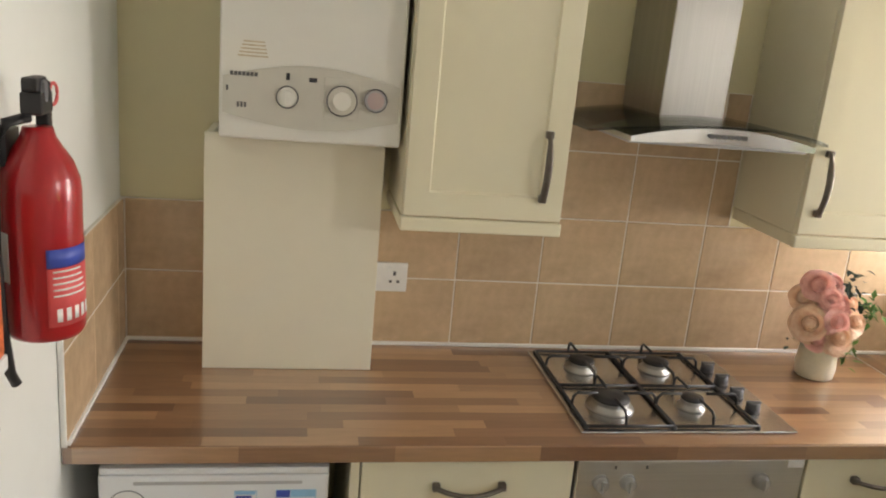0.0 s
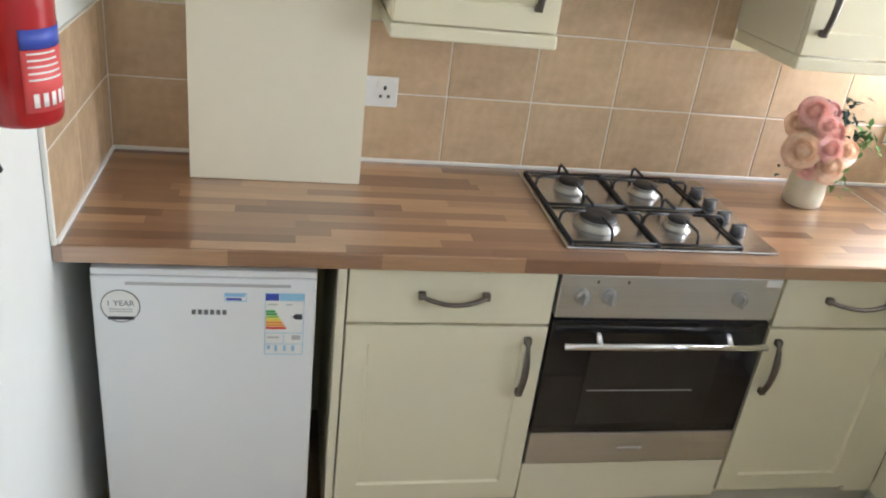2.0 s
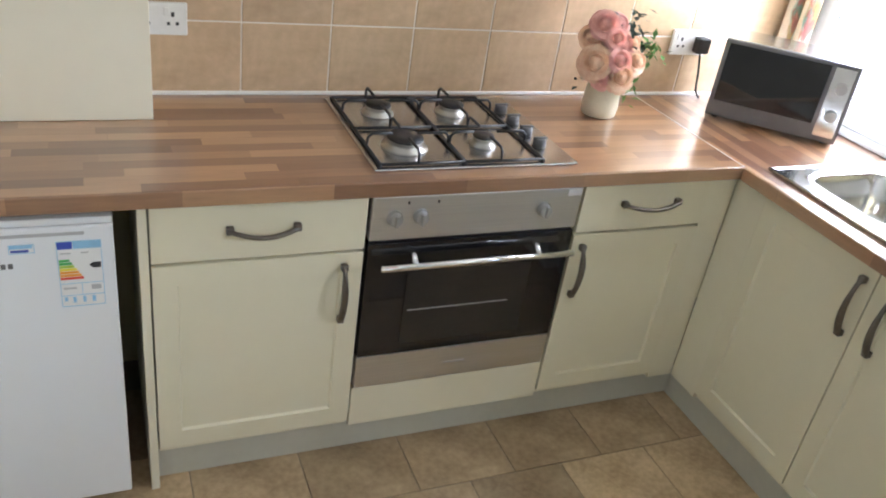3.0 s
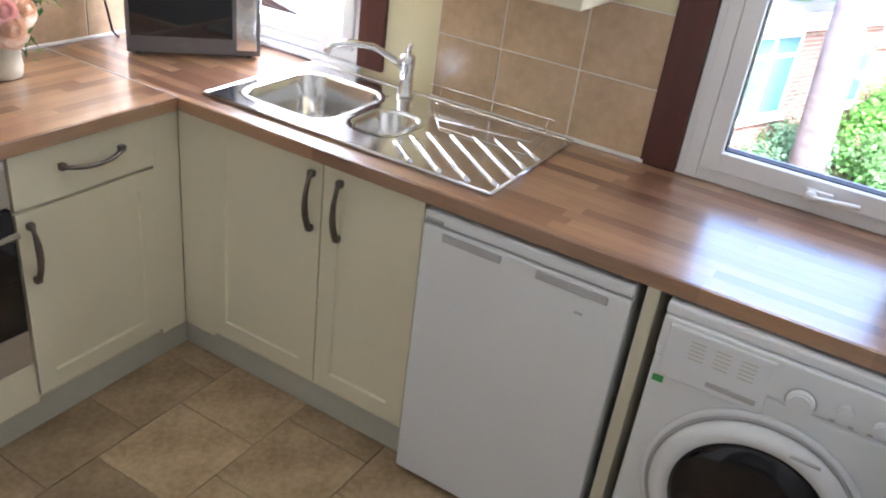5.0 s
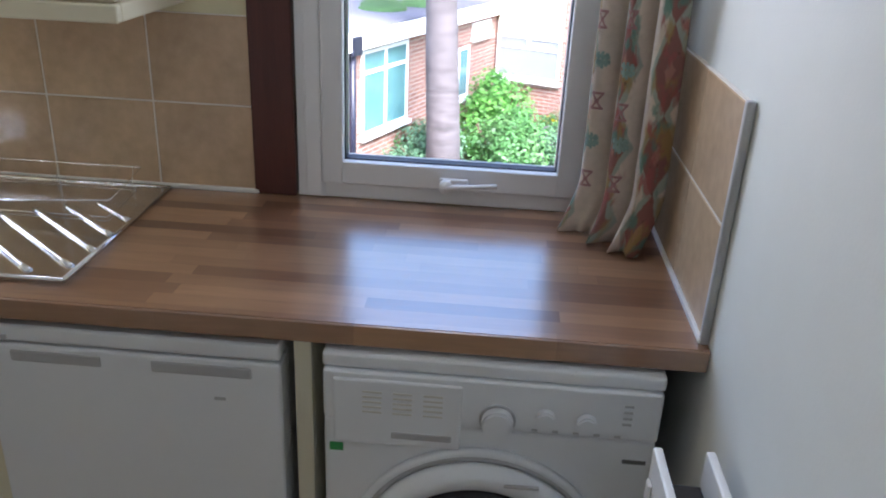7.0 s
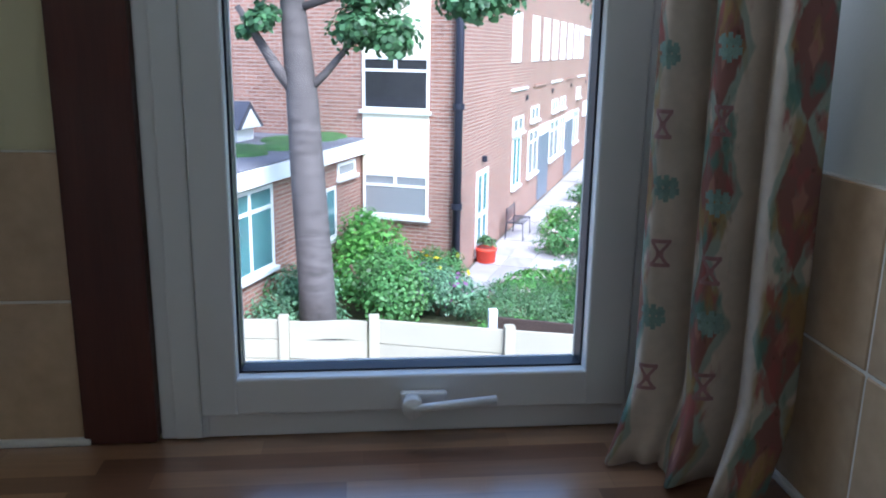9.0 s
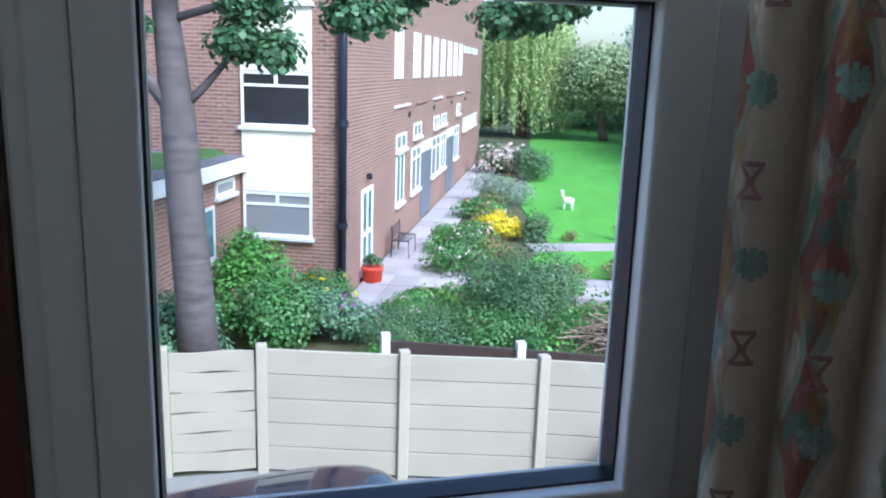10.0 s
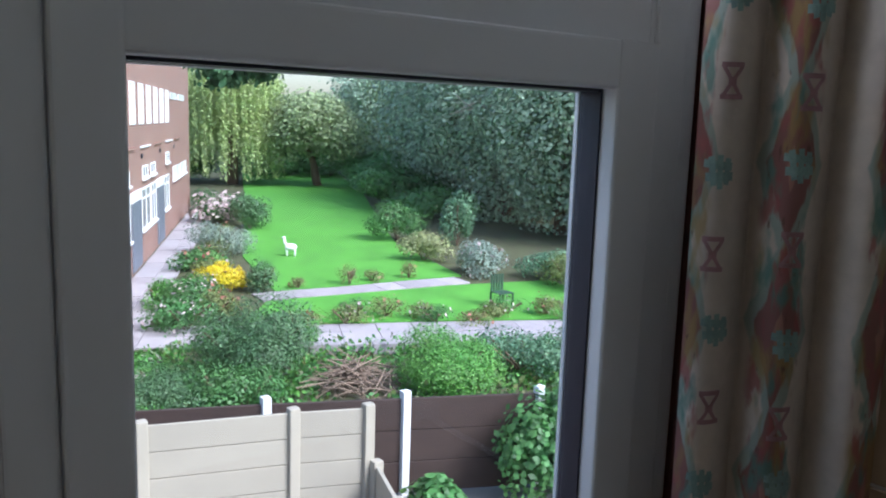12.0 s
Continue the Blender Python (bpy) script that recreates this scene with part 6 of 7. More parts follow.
def far_window(M, u0, u1, w0, w1, d, pane, parent, mull=0, trans=None, sill=True, fr_=0.06, name="window"):
    wd_ = bmesh.new()
    box(wd_, M, u0, u0 + fr_, d - 0.03, d + 0.01, w0, w1, bev=0)
    box(wd_, M, u1 - fr_, u1, d - 0.03, d + 0.01, w0, w1, bev=0)
    box(wd_, M, u0 + fr_, u1 - fr_, d - 0.03, d + 0.01, w0, w0 + fr_, bev=0)
    box(wd_, M, u0 + fr_, u1 - fr_, d - 0.03, d + 0.01, w1 - fr_, w1, bev=0)
    for k in range(mull):
        u = u0 + (u1 - u0) * (k + 1) / (mull + 1)
        box(wd_, M, u - fr_ / 2, u + fr_ / 2, d - 0.028, d + 0.01, w0 + fr_, w1 - fr_, bev=0)
    if trans is not None:
        box(wd_, M, u0 + fr_, u1 - fr_, d - 0.027, d + 0.01, trans - fr_ / 2, trans + fr_ / 2, bev=0)
    ob = part(name, wd_, "white_frame", parent, "white window frame")
    part("pane", B(M, u0 + 0.01, u1 - 0.01, d - 0.012, d + 0.005, w0 + 0.01, w1 - 0.01, bev=0), pane, ob)
    if sill:
        part("sill", B(M, u0 - 0.05, u1 + 0.05, d - 0.09, d - 0.001, w0 - 0.07, w0 - 0.001, bev=0.006), "white_concrete", ob)
    return ob


for u0, u1 in ((4.55, 5.55), (7.05, 8.05), (8.85, 9.75), (10.45, 11.35), (12.05, 12.95), (13.65, 14.55), (15.25, 16.15), (16.8, 17.7)):
    far_window(MB, u0, u1, 1.12, 2.33, -0.001, "blind_pane", bu, 1, 1.95, False)
for u0, u1 in ((18.3, 20.4), (21.0, 23.4)):
    far_window(MB, u0, u1, 2.02, 2.28, -0.001, "blind_pane", bu, sill=False)
    far_window(MB, u0 + 0.5, u1 + 0.6, -1.15, -0.62, -0.001, "blind_pane", bu, 1)
far_window(MB, 4.95, 5.95, -2.05, -0.75, -0.001, "teal_pane", bu, 1)
for u0, u1, z0, z1 in ((4.9, 6.2, -0.66, -0.25), (7.3, 8.5, -0.52, -0.12), (10.9, 12.0, -0.5, -0.12), (12.6, 13.7, -0.5, -0.12), (16.6, 17.6, -0.35, 0.05)):
    far_window(MB, u0, u1, z0, z1, -0.001, "net_pane", bu, 1)
for u0, u1 in ((7.05, 8.5), (10.6, 12.4), (12.6, 13.8), (16.0, 17.4)):
    far_window(MB, u0, u1, -2.05, -0.78, -0.001, "net_pane", bu, 1, -1.1)
for u0, u1 in ((8.65, 10.4), (14.0, 15.8)):
    part("door", B(MB, u0 + 0.05, u1 - 0.05, -0.05, -0.001, GZ + 0.1, -1.05, bev=0.01), "grey_door", bu, "grey painted door")
    part("door_head", B(MB, u0, u1, -0.06, -0.001, -1.05, -0.75, bev=0.01), "white_frame", bu)
gd = far_window(MB, 1.35, 2.35, GZ + 0.1, -1.12, -0.001, "teal_pane", bu, 1, -2.1, False, 0.10, "glazed_door")
part("door_lamp", B(MB, 1.8, 1.9, -0.11, -0.001, -0.95, -0.82, bev=0.02), "drainpipe_black", bu)
for k in range(6):
    part("string_course", B(MB, 4.6 + k * 3.0, 6.6 + k * 3.0, -0.05, -0.001, 0.42, 0.48, bev=0), "brick_long" if k % 2 else "white_concrete", bu)
for k in range(4):
    part("vent", B(MB, 6.5 + k * 4.2, 6.7 + k * 4.2, -0.04, -0.001, 0.12, 0.24, bev=0.005), "drainpipe_black", bu)
# cream bay with stacked windows
part("cream_panel", B(MFc, -2.02, -0.63, -0.05, -0.0005, -1.02, 0.22, bev=0.004), "cream_render", bu, "smooth cream panel")
part("cream_panel", B(MFc, -2.02, -0.63, -0.05, -0.0005, 1.27, 2.5, bev=0.004), "cream_render", bu, "smooth cream panel")
far_window(MFc, -2.02, -0.63, 0.23, 1.26, -0.02, "dark_pane", bu, 0, 1.0, True, 0.055)
part("window_bar", B(MFc, -1.36, -1.29, -0.055, -0.02, 1.0, 1.24, bev=0), "white_frame", bu)
far_window(MFc, -2.02, -0.63, -1.90, -1.03, -0.02, "net_pane", bu, 0, -1.27, True, 0.055)
part("window_bar", B(MFc, -1.36, -1.29, -0.055, -0.02, -1.27, -1.05, bev=0), "white_frame", bu)
far_window(MFc, -2.02, -0.63, 2.52, 3.6, -0.02, "dark_pane", bu, 0, 3.3, True, 0.055)
dp = bmesh.new()
pts = [MB @ Vector((-0.075, 0.02, GZ)), MB @ Vector((-0.075, 0.02, 1.5)), MB @ Vector((-0.075, 0.02, H))]
tube(dp, pts, 0.085, 12)
dpo = part("drainpipe", dp, "drainpipe_black", bu, "black cast-iron drainpipe", True)
for z in (-1.6, 0.35, 2.3, 4.2):
    kb = bmesh.new()
    cyl(kb, MB, -0.075, 0.02, z, 0.115, 0.12, axis="W", seg=14, bev=0.01)
    part("pipe_collar", kb, "drainpipe_black", dpo)
# flat-roofed wing
wg = root("flat_roof_wing", MB @ Vector((-4, 4, GZ)), "single-storey brick wing with white fascia and flat roof", "building")
o = part("wall", B(I4, -12, -0.02, 2.08, 9.0, GZ - 0.1, -0.64, bev=0), "brick_long", wg)
o.matrix_parent_inverse = Matrix.Translation(wg.location).inverted() @ MB
part("fascia", B(MB, -12.2, -0.02, 1.92, 2.07, -0.64, -0.37, bev=0.01), "white_frame", wg, "deep white fascia board")
part("roof", B(MB, -12.1, -0.02, 1.95, 9.0, -0.369, -0.34, bev=0.005), "flat_roof", wg, "grey felt flat roof")
for k in range(7):
    kb = bmesh.new()
    lathe(kb, [(0.45, 0), (0.40, 0.05), (0.2, 0.09), (0.01, 0.10)], MB @ Vector((-3.2 + k * 0.5, 2.9 + 0.3 * math.sin(k * 2), -0.342)), 10)
    part("moss_patch", kb, "moss", wg)
far_window(MB, -5.2, -3.75, -2.05, -0.70, 2.079, "teal_pane", wg, 1, -1.05)
far_window(MB, -2.2, -1.3, -2.1, -1.12, 2.079, "teal_pane", wg, 1)
far_window(MB, -1.2, -0.35, -1.0, -0.72, 2.079, "net_pane", wg, 0)
dp = bmesh.new()
tube(dp, [MB @ Vector((-5.55, 2.0, GZ)), MB @ Vector((-5.55, 2.0, -0.7))], 0.055, 10)
part("drainpipe", dp, "drainpipe_black", wg, "black drainpipe with hopper", True)
part("hopper", B(MB, -5.68, -5.42, 1.9, 2.07, -0.7, -0.42, bev=0.02), "drainpipe_black", wg)
ln = root("roof_lantern", MB @ Vector((-1.4, 4.3, -0.34)), "small slate-roofed dormer standing on the flat roof", "roof lantern")
o = part("walls", B(MB, -1.75, -1.15, 3.85, 4.7, -0.34, -0.05, bev=0), "white_frame", ln)
rf = bmesh.new()
prism(rf, [(-1.95, 0.10), (-1.45, -0.40), (-0.95, 0.10)], MB @ Matrix.Translation((0, 3.72, 0)) @ Matrix.Rotation(radians(-90), 4, "X"), 0.0, 1.1)
part("roof", rf, "slate", ln, "dark slate pitched roof")
gbl = bmesh.new()
prism(gbl, [(-1.80, 0.09), (-1.45, -0.26), (-1.10, 0.09)], MB @ Matrix.Translation((0, 3.70, 0)) @ Matrix.Rotation(radians(-90), 4, "X"), 0.0, 0.03)
part("gable", gbl, "white_frame", ln)

# ---- fences and yard ----
def fence(name, posts, top, material, post_mat, label, rails, post_up=0.05, pw=0.06):
    f = root(name, (*posts[0], GZ), label, "fence")
    for x, y in posts:
        part("post", B(I4, x - pw, x + pw, y - pw, y + pw, GZ - 0.1, top + post_up, bev=0.015), post_mat, f)
    for (x0, y0), (x1, y1) in zip(posts, posts[1:]):
        a = math.atan2(y1 - y0, x1 - x0)
        L_ = math.hypot(x1 - x0, y1 - y0)
        M = Matrix.Translation((x0, y0, 0)) @ Matrix.Rotation(a, 4, "Z")
        n_ = rails
        hh = (top - GZ - 0.04) / n_
        for k in range(n_):
            part("board", B(M, pw, L_ - pw, -0.022 + 0.004 * (k % 2), 0.022 + 0.004 * (k % 2), GZ + 0.04 + k * hh + 0.004, GZ + 0.04 + (k + 1) * hh - 0.004, bev=0.008), material, f)
    return f


fence("garden_fence", [(10.72, -2.32), (10.27, -3.83), (9.87, -5.30), (9.60, -6.06)], -1.62, "cream_concrete", "cream_concrete", "cream concrete panel fence round the yard", 5)
fence("garden_fence", [(10.95, 0.3), (10.80, -1.28)], -1.63, "cream_concrete", "cream_concrete", "older cream slatted fence with sagging boards", 6)
old = root("garden_fence", (10.78, -1.8, GZ), "older cream slatted fence panel with sagging boards", "fence")
MO = Matrix.Translation((10.80, -1.28, 0)) @ Matrix.Rotation(math.atan2(-1.0, -0.078), 4, "Z")
for k in range(6):
    ob_ = bmesh.new()
    z0 = GZ + 0.05 + k * 0.235
    n_ = 8
    lo_, hi_ = [], []
    for q in range(n_ + 1):
        u = 0.065 + 0.90 * q / n_
        lo_.append((u, z0 + 0.010 * math.sin(q * 0.9 + k * 2) + 0.006))
        hi_.append((u, z0 + 0.228 + 0.012 * math.sin(q * 0.8 + k * 1.7 + 1)))
    prism(ob_, [(u, -z) for u, z in lo_ + hi_[::-1]], MO @ Matrix.Rotation(radians(-90), 4, "X"), -0.02 + 0.006 * (k % 2), 0.02)
    part("board", ob_, "cream_concrete", old)
fence("low_fence", [(9.50, -6.12), (8.6, -5.85), (7.3, -5.45)], -2.25, "cream_concrete", "cream_concrete", "low cream fence returning towards the house", 2)
fence("brown_fence", [(11.40, -3.83), (10.82, -5.38), (10.2, -6.92), (9.55, -8.5), (8.9, -10.1)], -1.84, "brown_board", "white_concrete", "dark brown board fence with white concrete posts", 3, 0.09, 0.055)
car = root("car", (7.24, -1.95, GZ), "dark blue parked car beside the cream fence", "car")
MC = Matrix.Translation((7.24, -1.95, GZ)) @ Matrix.Rotation(radians(101), 4, "Z")
part("body", B(MC, -2.1, 2.1, -0.86, 0.86, 0.22, 0.90, bev=0.14, seg=4), "car_paint", car, "", True)
cbm = bmesh.new()
lo = [(-1.65, -0.76), (1.4, -0.76), (1.4, 0.76), (-1.65, 0.76)]
hi = [(-1.25, -0.60), (0.85, -0.60), (0.85, 0.60), (-1.25, 0.60)]
vl = [cbm.verts.new(MC @ Vector((a, b, 0.88))) for a, b in lo]
vh = [cbm.verts.new(MC @ Vector((a, b, 1.42))) for a, b in hi]
for k in range(4):
    cbm.faces.new((vl[k], vl[(k + 1) % 4], vh[(k + 1) % 4], vh[k]))
cbm.faces.new(vl[::-1])
cbm.faces.new(vh)
bmesh.ops.bevel(cbm, geom=cbm.edges[:], offset=0.06, segments=3, affect="EDGES")
part("cabin_glass", cbm, "black_glass", car, "dark tinted windows", True)
rfc = bmesh.new()
for zz, kk in ((1.40, 1.0), (1.43, 0.985), (1.455, 0.93), (1.472, 0.80), (1.482, 0.55), (1.486, 0.2)):
    for q in range(32):
        a = math.tau * q / 32
        cx, cy = math.cos(a), math.sin(a)
        rfc.verts.new(MC @ Vector((-0.2 + 1.16 * kk * math.copysign(abs(cx) ** 0.55, cx), 0.66 * kk * math.copysign(abs(cy) ** 0.55, cy), zz)))
rfc.verts.ensure_lookup_table()
for r_ in range(5):
    for q in range(32):
        rfc.faces.new((rfc.verts[r_ * 32 + q], rfc.verts[r_ * 32 + (q + 1) % 32], rfc.verts[r_ * 32 + 32 + (q + 1) % 32], rfc.verts[r_ * 32 + 32 + q]))
rfc.faces.new([rfc.verts[160 + q] for q in range(32)])
part("roof", rfc, "car_paint", car, "", True)
for a in (-1.35, 1.3):
    for b in (-0.84, 0.84):
        kb = bmesh.new()
        cyl(kb, MC, a, b, 0.31, 0.31, 0.2, axis="D", seg=24, bev=0.03)
        wh_ = part("wheel", kb, "tyre", car)
        kb = bmesh.new()
        cyl(kb, MC, a, b * 1.02, 0.31, 0.2, 0.19, axis="D", seg=20, bev=0.02)
        part("rim", kb, "appliance_grey", wh_)

# ---- garden ornaments ----
pt = root("plant_pot", (18.62, -4.90, GZ), "bright red plant pot beside the glazed door", "plant pot")
kb = bmesh.new()
lathe(kb, [(0.16, 0.03), (0.20, 0.05), (0.22, 0.30), (0.24, 0.31), (0.23, 0.36), (0.19, 0.34)], (18.62, -4.90, GZ), 20)
part("pot", kb, "pot_red", pt, "", True)
part("plant", leaves(clumps(200, (18.62, -4.90, GZ + 0.5), (0.2, 0.2, 0.18), 5), 0.09, 5), "leaf_deep", pt)
sb = bmesh.new()
sx, sy = 26.8, -12.86
lathe(sb, [(0.02, -0.30), (0.15, -0.24), (0.19, -0.05), (0.18, 0.12), (0.15, 0.26), (0.02, 0.30)], (0, 0, 0), 16, Matrix.Translation((sx, sy, GZ + 0.50)) @ Matrix.Rotation(radians(60), 4, "Z") @ Matrix.Rotation(radians(90), 4, "Y"))
for a, b in ((0.2, 0.08), (0.2, -0.08), (-0.2, 0.08), (-0.2, -0.08)):
    c, s = math.cos(radians(60)), math.sin(radians(60))
    tube(sb, [(sx + a * c - b * s, sy + a * s + b * c, GZ - 0.01), (sx + a * c - b * s, sy + a * s + b * c, GZ + 0.5)], 0.045, 8)
c, s = math.cos(radians(60)), math.sin(radians(60))
tube(sb, [(sx + 0.2 * c, sy + 0.2 * s, GZ + 0.5), (sx + 0.30 * c, sy + 0.30 * s, GZ + 0.75), (sx + 0.33 * c, sy + 0.33 * s, GZ + 0.98)], 0.07, 10, taper=[0.11, 0.07, 0.06])
tube(sb, [(sx + 0.28 * c, sy + 0.28 * s, GZ + 0.99), (sx + 0.46 * c, sy + 0.46 * s, GZ + 0.95)], 0.06, 8, taper=[0.07, 0.04])
bmesh.ops.scale(sb, vec=(0.66, 0.66, 0.66), space=Matrix.Translation((-sx, -sy, -GZ)), verts=sb.verts[:])
tagged(part("animal_statue", sb, "statue_white", None, "", True), "white long-necked animal statue standing on the lawn", "statue")
bp_ = MB @ Vector((4.1, -0.55, GZ))
be = root("garden_bench", bp_, "dark wire garden bench against the brick wall", "bench")
for k in range(6):
    kb = bmesh.new()
    tube(kb, [MB @ Vector((3.6, -0.25 - k * 0.07, GZ + 0.45)), MB @ Vector((4.6, -0.25 - k * 0.07, GZ + 0.45))], 0.014, 6)
    part("seat_slat", kb, "drainpipe_black", be)
for k in range(4):
    kb = bmesh.new()
    tube(kb, [MB @ Vector((3.6, -0.20, GZ + 0.52 + k * 0.08)), MB @ Vector((4.6, -0.20, GZ + 0.52 + k * 0.08))], 0.014, 6)
    part("back_slat", kb, "drainpipe_black", be)
for uu in (3.65, 4.55):
    kb = bmesh.new()
    tube(kb, [MB @ Vector((uu, -0.62, GZ + 0.03)), MB @ Vector((uu, -0.60, GZ + 0.45)), MB @ Vector((uu, -0.22, GZ + 0.45)), MB @ Vector((uu, -0.19, GZ + 0.8))], 0.018, 6)
    tube(kb, [MB @ Vector((uu, -0.2, GZ + 0.45)), MB @ Vector((uu, -0.18, GZ + 0.03))], 0.018, 6)
    part("leg", kb, "drainpipe_black", be)
mat("chair_green", (0.03, 0.075, 0.045), 0.5, var=0.15)
gc = root("garden_chair", (17.7, -14.5, GZ), "dark green slatted garden chair among the flower beds", "chair")
for k in range(5):
    part("seat_slat", B(I4, 17.50 + k * 0.085, 17.57 + k * 0.085, -14.72, -14.28, GZ + 0.40, GZ + 0.42, bev=0.006), "chair_green", gc)
    part("back_slat", B(I4, 17.91, 17.93, -14.70 + k * 0.085, -14.64 + k * 0.085, GZ + 0.42, GZ + 0.84, bev=0.006), "chair_green", gc)
for a in (17.52, 17.90):
    for b in (-14.70, -14.30):
        part("leg", B(I4, a - 0.02, a + 0.02, b - 0.02, b + 0.02, GZ, GZ + 0.40, bev=0.006), "chair_green", gc)
wl_ = root("garden_wall", (15.6, -8.4, GZ), "low pale stone edging wall by the path", "wall")
for k in range(7):
    p0 = MB @ Vector((0.62 - 0.02 * k, -4.2 - k * 0.62, 0))
    part("edging_stone", B(Matrix.Translation((p0.x, p0.y, 0)) @ Matrix.Rotation(math.atan2(-0.3856, 0.9227), 4, "Z"), -0.1, 0.1, -0.30, 0.30, GZ, GZ + 0.22, bev=0.02), "paving", wl_)

# ---- planting ----
S = shrub
S("shrub", 22.9, -9.2, 1.45, 0.85, 2600, 0.08, "leaf_yellow", "bright yellow rounded flowering shrub", 11)
S("shrub", 28.3, -10.9, 2.2, 1.35, 2600, 0.10, "leaf_grey", "silvery grey-green rounded shrub", 12, long=1.6)
S("shrub", 25.6, -9.4, 1.5, 0.8, 1400, 0.10, "leaf_mid", "low green plant in the flower border", 13, ("petal_orange", 60, 0.1))
S("shrub", 36.0, -13.7, 2.5, 1.25, 2400, 0.12, "leaf_mid", "green shrub covered with pale pink blossom", 14, ("petal_pale", 700, 0.16))
S("shrub", 33.7, -14.15, 2.2, 1.6, 2400, 0.11, "leaf_deep", "dark rounded evergreen shrub", 15)
S("shrub", 40.0, -14.4, 1.6, 1.2, 900, 0.14, "leaf_deep", "dark shrub by the building's end", 45)
S("shrub", 20.7, -7.7, 2.1, 0.95, 2200, 0.09, "leaf_mid", "loose green border shrub with reddish tips", 16, ("petal_pale", 130, 0.07))
S("shrub", 21.3, -7.2, 1.3, 0.8, 1000, 0.09, "leaf_fresh", "fresh green plant in the flower border", 17)
S("shrub", 22.0, -9.9, 1.0, 1.0, 1200, 0.08, "leaf_deep", "clipped dark green shrub beside the path", 18)
S("shrub", 19.6, -7.9, 1.4, 0.8, 1200, 0.08, "leaf_olive", "olive green plant in the flower border", 19, ("petal_orange", 50, 0.08))
S("shrub", 15.1, -6.9, 2.8, 1.6, 11000, 0.065, "leaf_deep", "large loose dark green shrub behind the fence", 20)
S("shrub", 13.9, -6.2, 1.7, 0.9, 2200, 0.08, "leaf_mid", "low green shrub behind the brown fence", 21)
S("shrub", 14.5, -4.9, 2.3, 0.75, 6500, 0.05, "leaf_deep", "low clipped dark hedge behind the fence", 22)
S("shrub", 15.2, -3.5, 1.7, 1.05, 2800, 0.09, "leaf_bluegreen", "tall leafy green shrub with purple blossom", 23, ("petal_purple", 70, 0.1))
S("shrub", 14.8, -2.5, 1.8, 1.5, 2600, 0.11, "leaf_mid", "tall loose leafy green shrub", 24, lumps=18)
S("shrub", 14.4, -1.2, 2.0, 1.2, 2800, 0.095, "leaf_bluegreen", "leafy green shrub round the tree trunk", 25)
S("shrub", 14.8, -0.1, 2.2, 1.1, 3600, 0.08, "leaf_mid", "leafy green shrub beside the brick wing", 26)
S("shrub", 16.4, -2.3, 1.5, 2.0, 2200, 0.12, "leaf_fresh", "tall bright green climbing shrub before the bay", 27)
S("shrub", 16.7, -3.7, 1.2, 0.85, 1900, 0.08, "leaf_mid", "leafy shrub at the building's corner with yellow flowers", 28, ("leaf_yellow", 40, 0.09))
S("shrub", 16.2, -5.3, 1.6, 0.45, 1800, 0.08, "leaf_fresh", "low fresh green bed plants", 29, ("petal_pale", 60, 0.08))
S("shrub", 12.8, -4.3, 1.4, 0.8, 2000, 0.07, "leaf_fresh", "low bright green plants behind the fence", 46)
S("shrub", 17.3, -7.1, 1.2, 0.55, 900, 0.08, "leaf_fresh", "low fresh green bed plants", 30)
S("shrub", 16.9, -8.6, 0.9, 0.6, 700, 0.08, "leaf_fresh", "small green plant by the path", 47)
S("climbing_plant", 13.2, -9.7, 2.2, 1.15, 8000, 0.06, "leaf_fresh", "mound of bright green climbing plant", 31)
S("shrub", 13.2, -11.4, 2.2, 0.9, 2600, 0.08, "leaf_bluegreen", "low blue-green shrub behind the fence", 32)
S("shrub", 12.8, -12.7, 2.0, 1.3, 2600, 0.09, "leaf_mid", "green shrub behind the brown fence", 33)
S("climbing_plant", 9.25, -8.6, 1.1, 1.55, 2600, 0.14, "leaf_mid", "green climbing plant hanging over the brown fence", 34, None, 1.0, 2.0, lumps=22)
S("climbing_plant", 9.45, -6.85, 0.75, 0.62, 330, 0.20, "leaf_mid", "broad-leaved green plant at the fence foot", 35)
S("shrub", 28.8, -18.2, 2.8, 1.6, 2200, 0.11, "leaf_mid", "rounded green shrub at the lawn's edge", 36)
S("shrub", 24.3, -16.5, 2.0, 1.1, 2200, 0.10, "leaf_variegated", "pale variegated shrub at the lawn's edge", 37)
S("shrub", 21.6, -16.8, 2.0, 1.25, 2400, 0.10, "leaf_grey", "pale green spreading shrub", 38, ("petal_pale", 60, 0.09))
S("conifer_shrub", 26.6, -19.5, 1.5, 2.4, 2600, 0.10, "leaf_bluegreen", "upright cone-shaped evergreen shrub", 39)
S("shrub", 18.8, -17.8, 2.0, 1.2, 1700, 0.10, "leaf_olive", "olive and gold shrub by the path", 40)
S("shrub", 20.0, -18.4, 2.2, 1.0, 1700, 0.10, "leaf_bluegreen", "spreading blue-green shrub by the lawn", 48)
for k in range(13):
    p = MB @ Vector((3.2 + 0.35 * math.sin(k * 5.1), -4.0 - k * 0.62 + 0.22 * math.sin(k * 2.3), 0))
    S("rose_bush", p.x, p.y, 0.8 + 0.5 * abs(math.sin(k * 1.9)), 0.28 + 0.3 * abs(math.sin(k * 2.7)), 420, 0.065, "leaf_olive" if k % 3 else "leaf_mid", "small rose bush along the path edge", 60 + k, (("petal_pale", "petal_orange", "petal_pale")[k % 3], 8 + k % 4, 0.07), lumps=8)
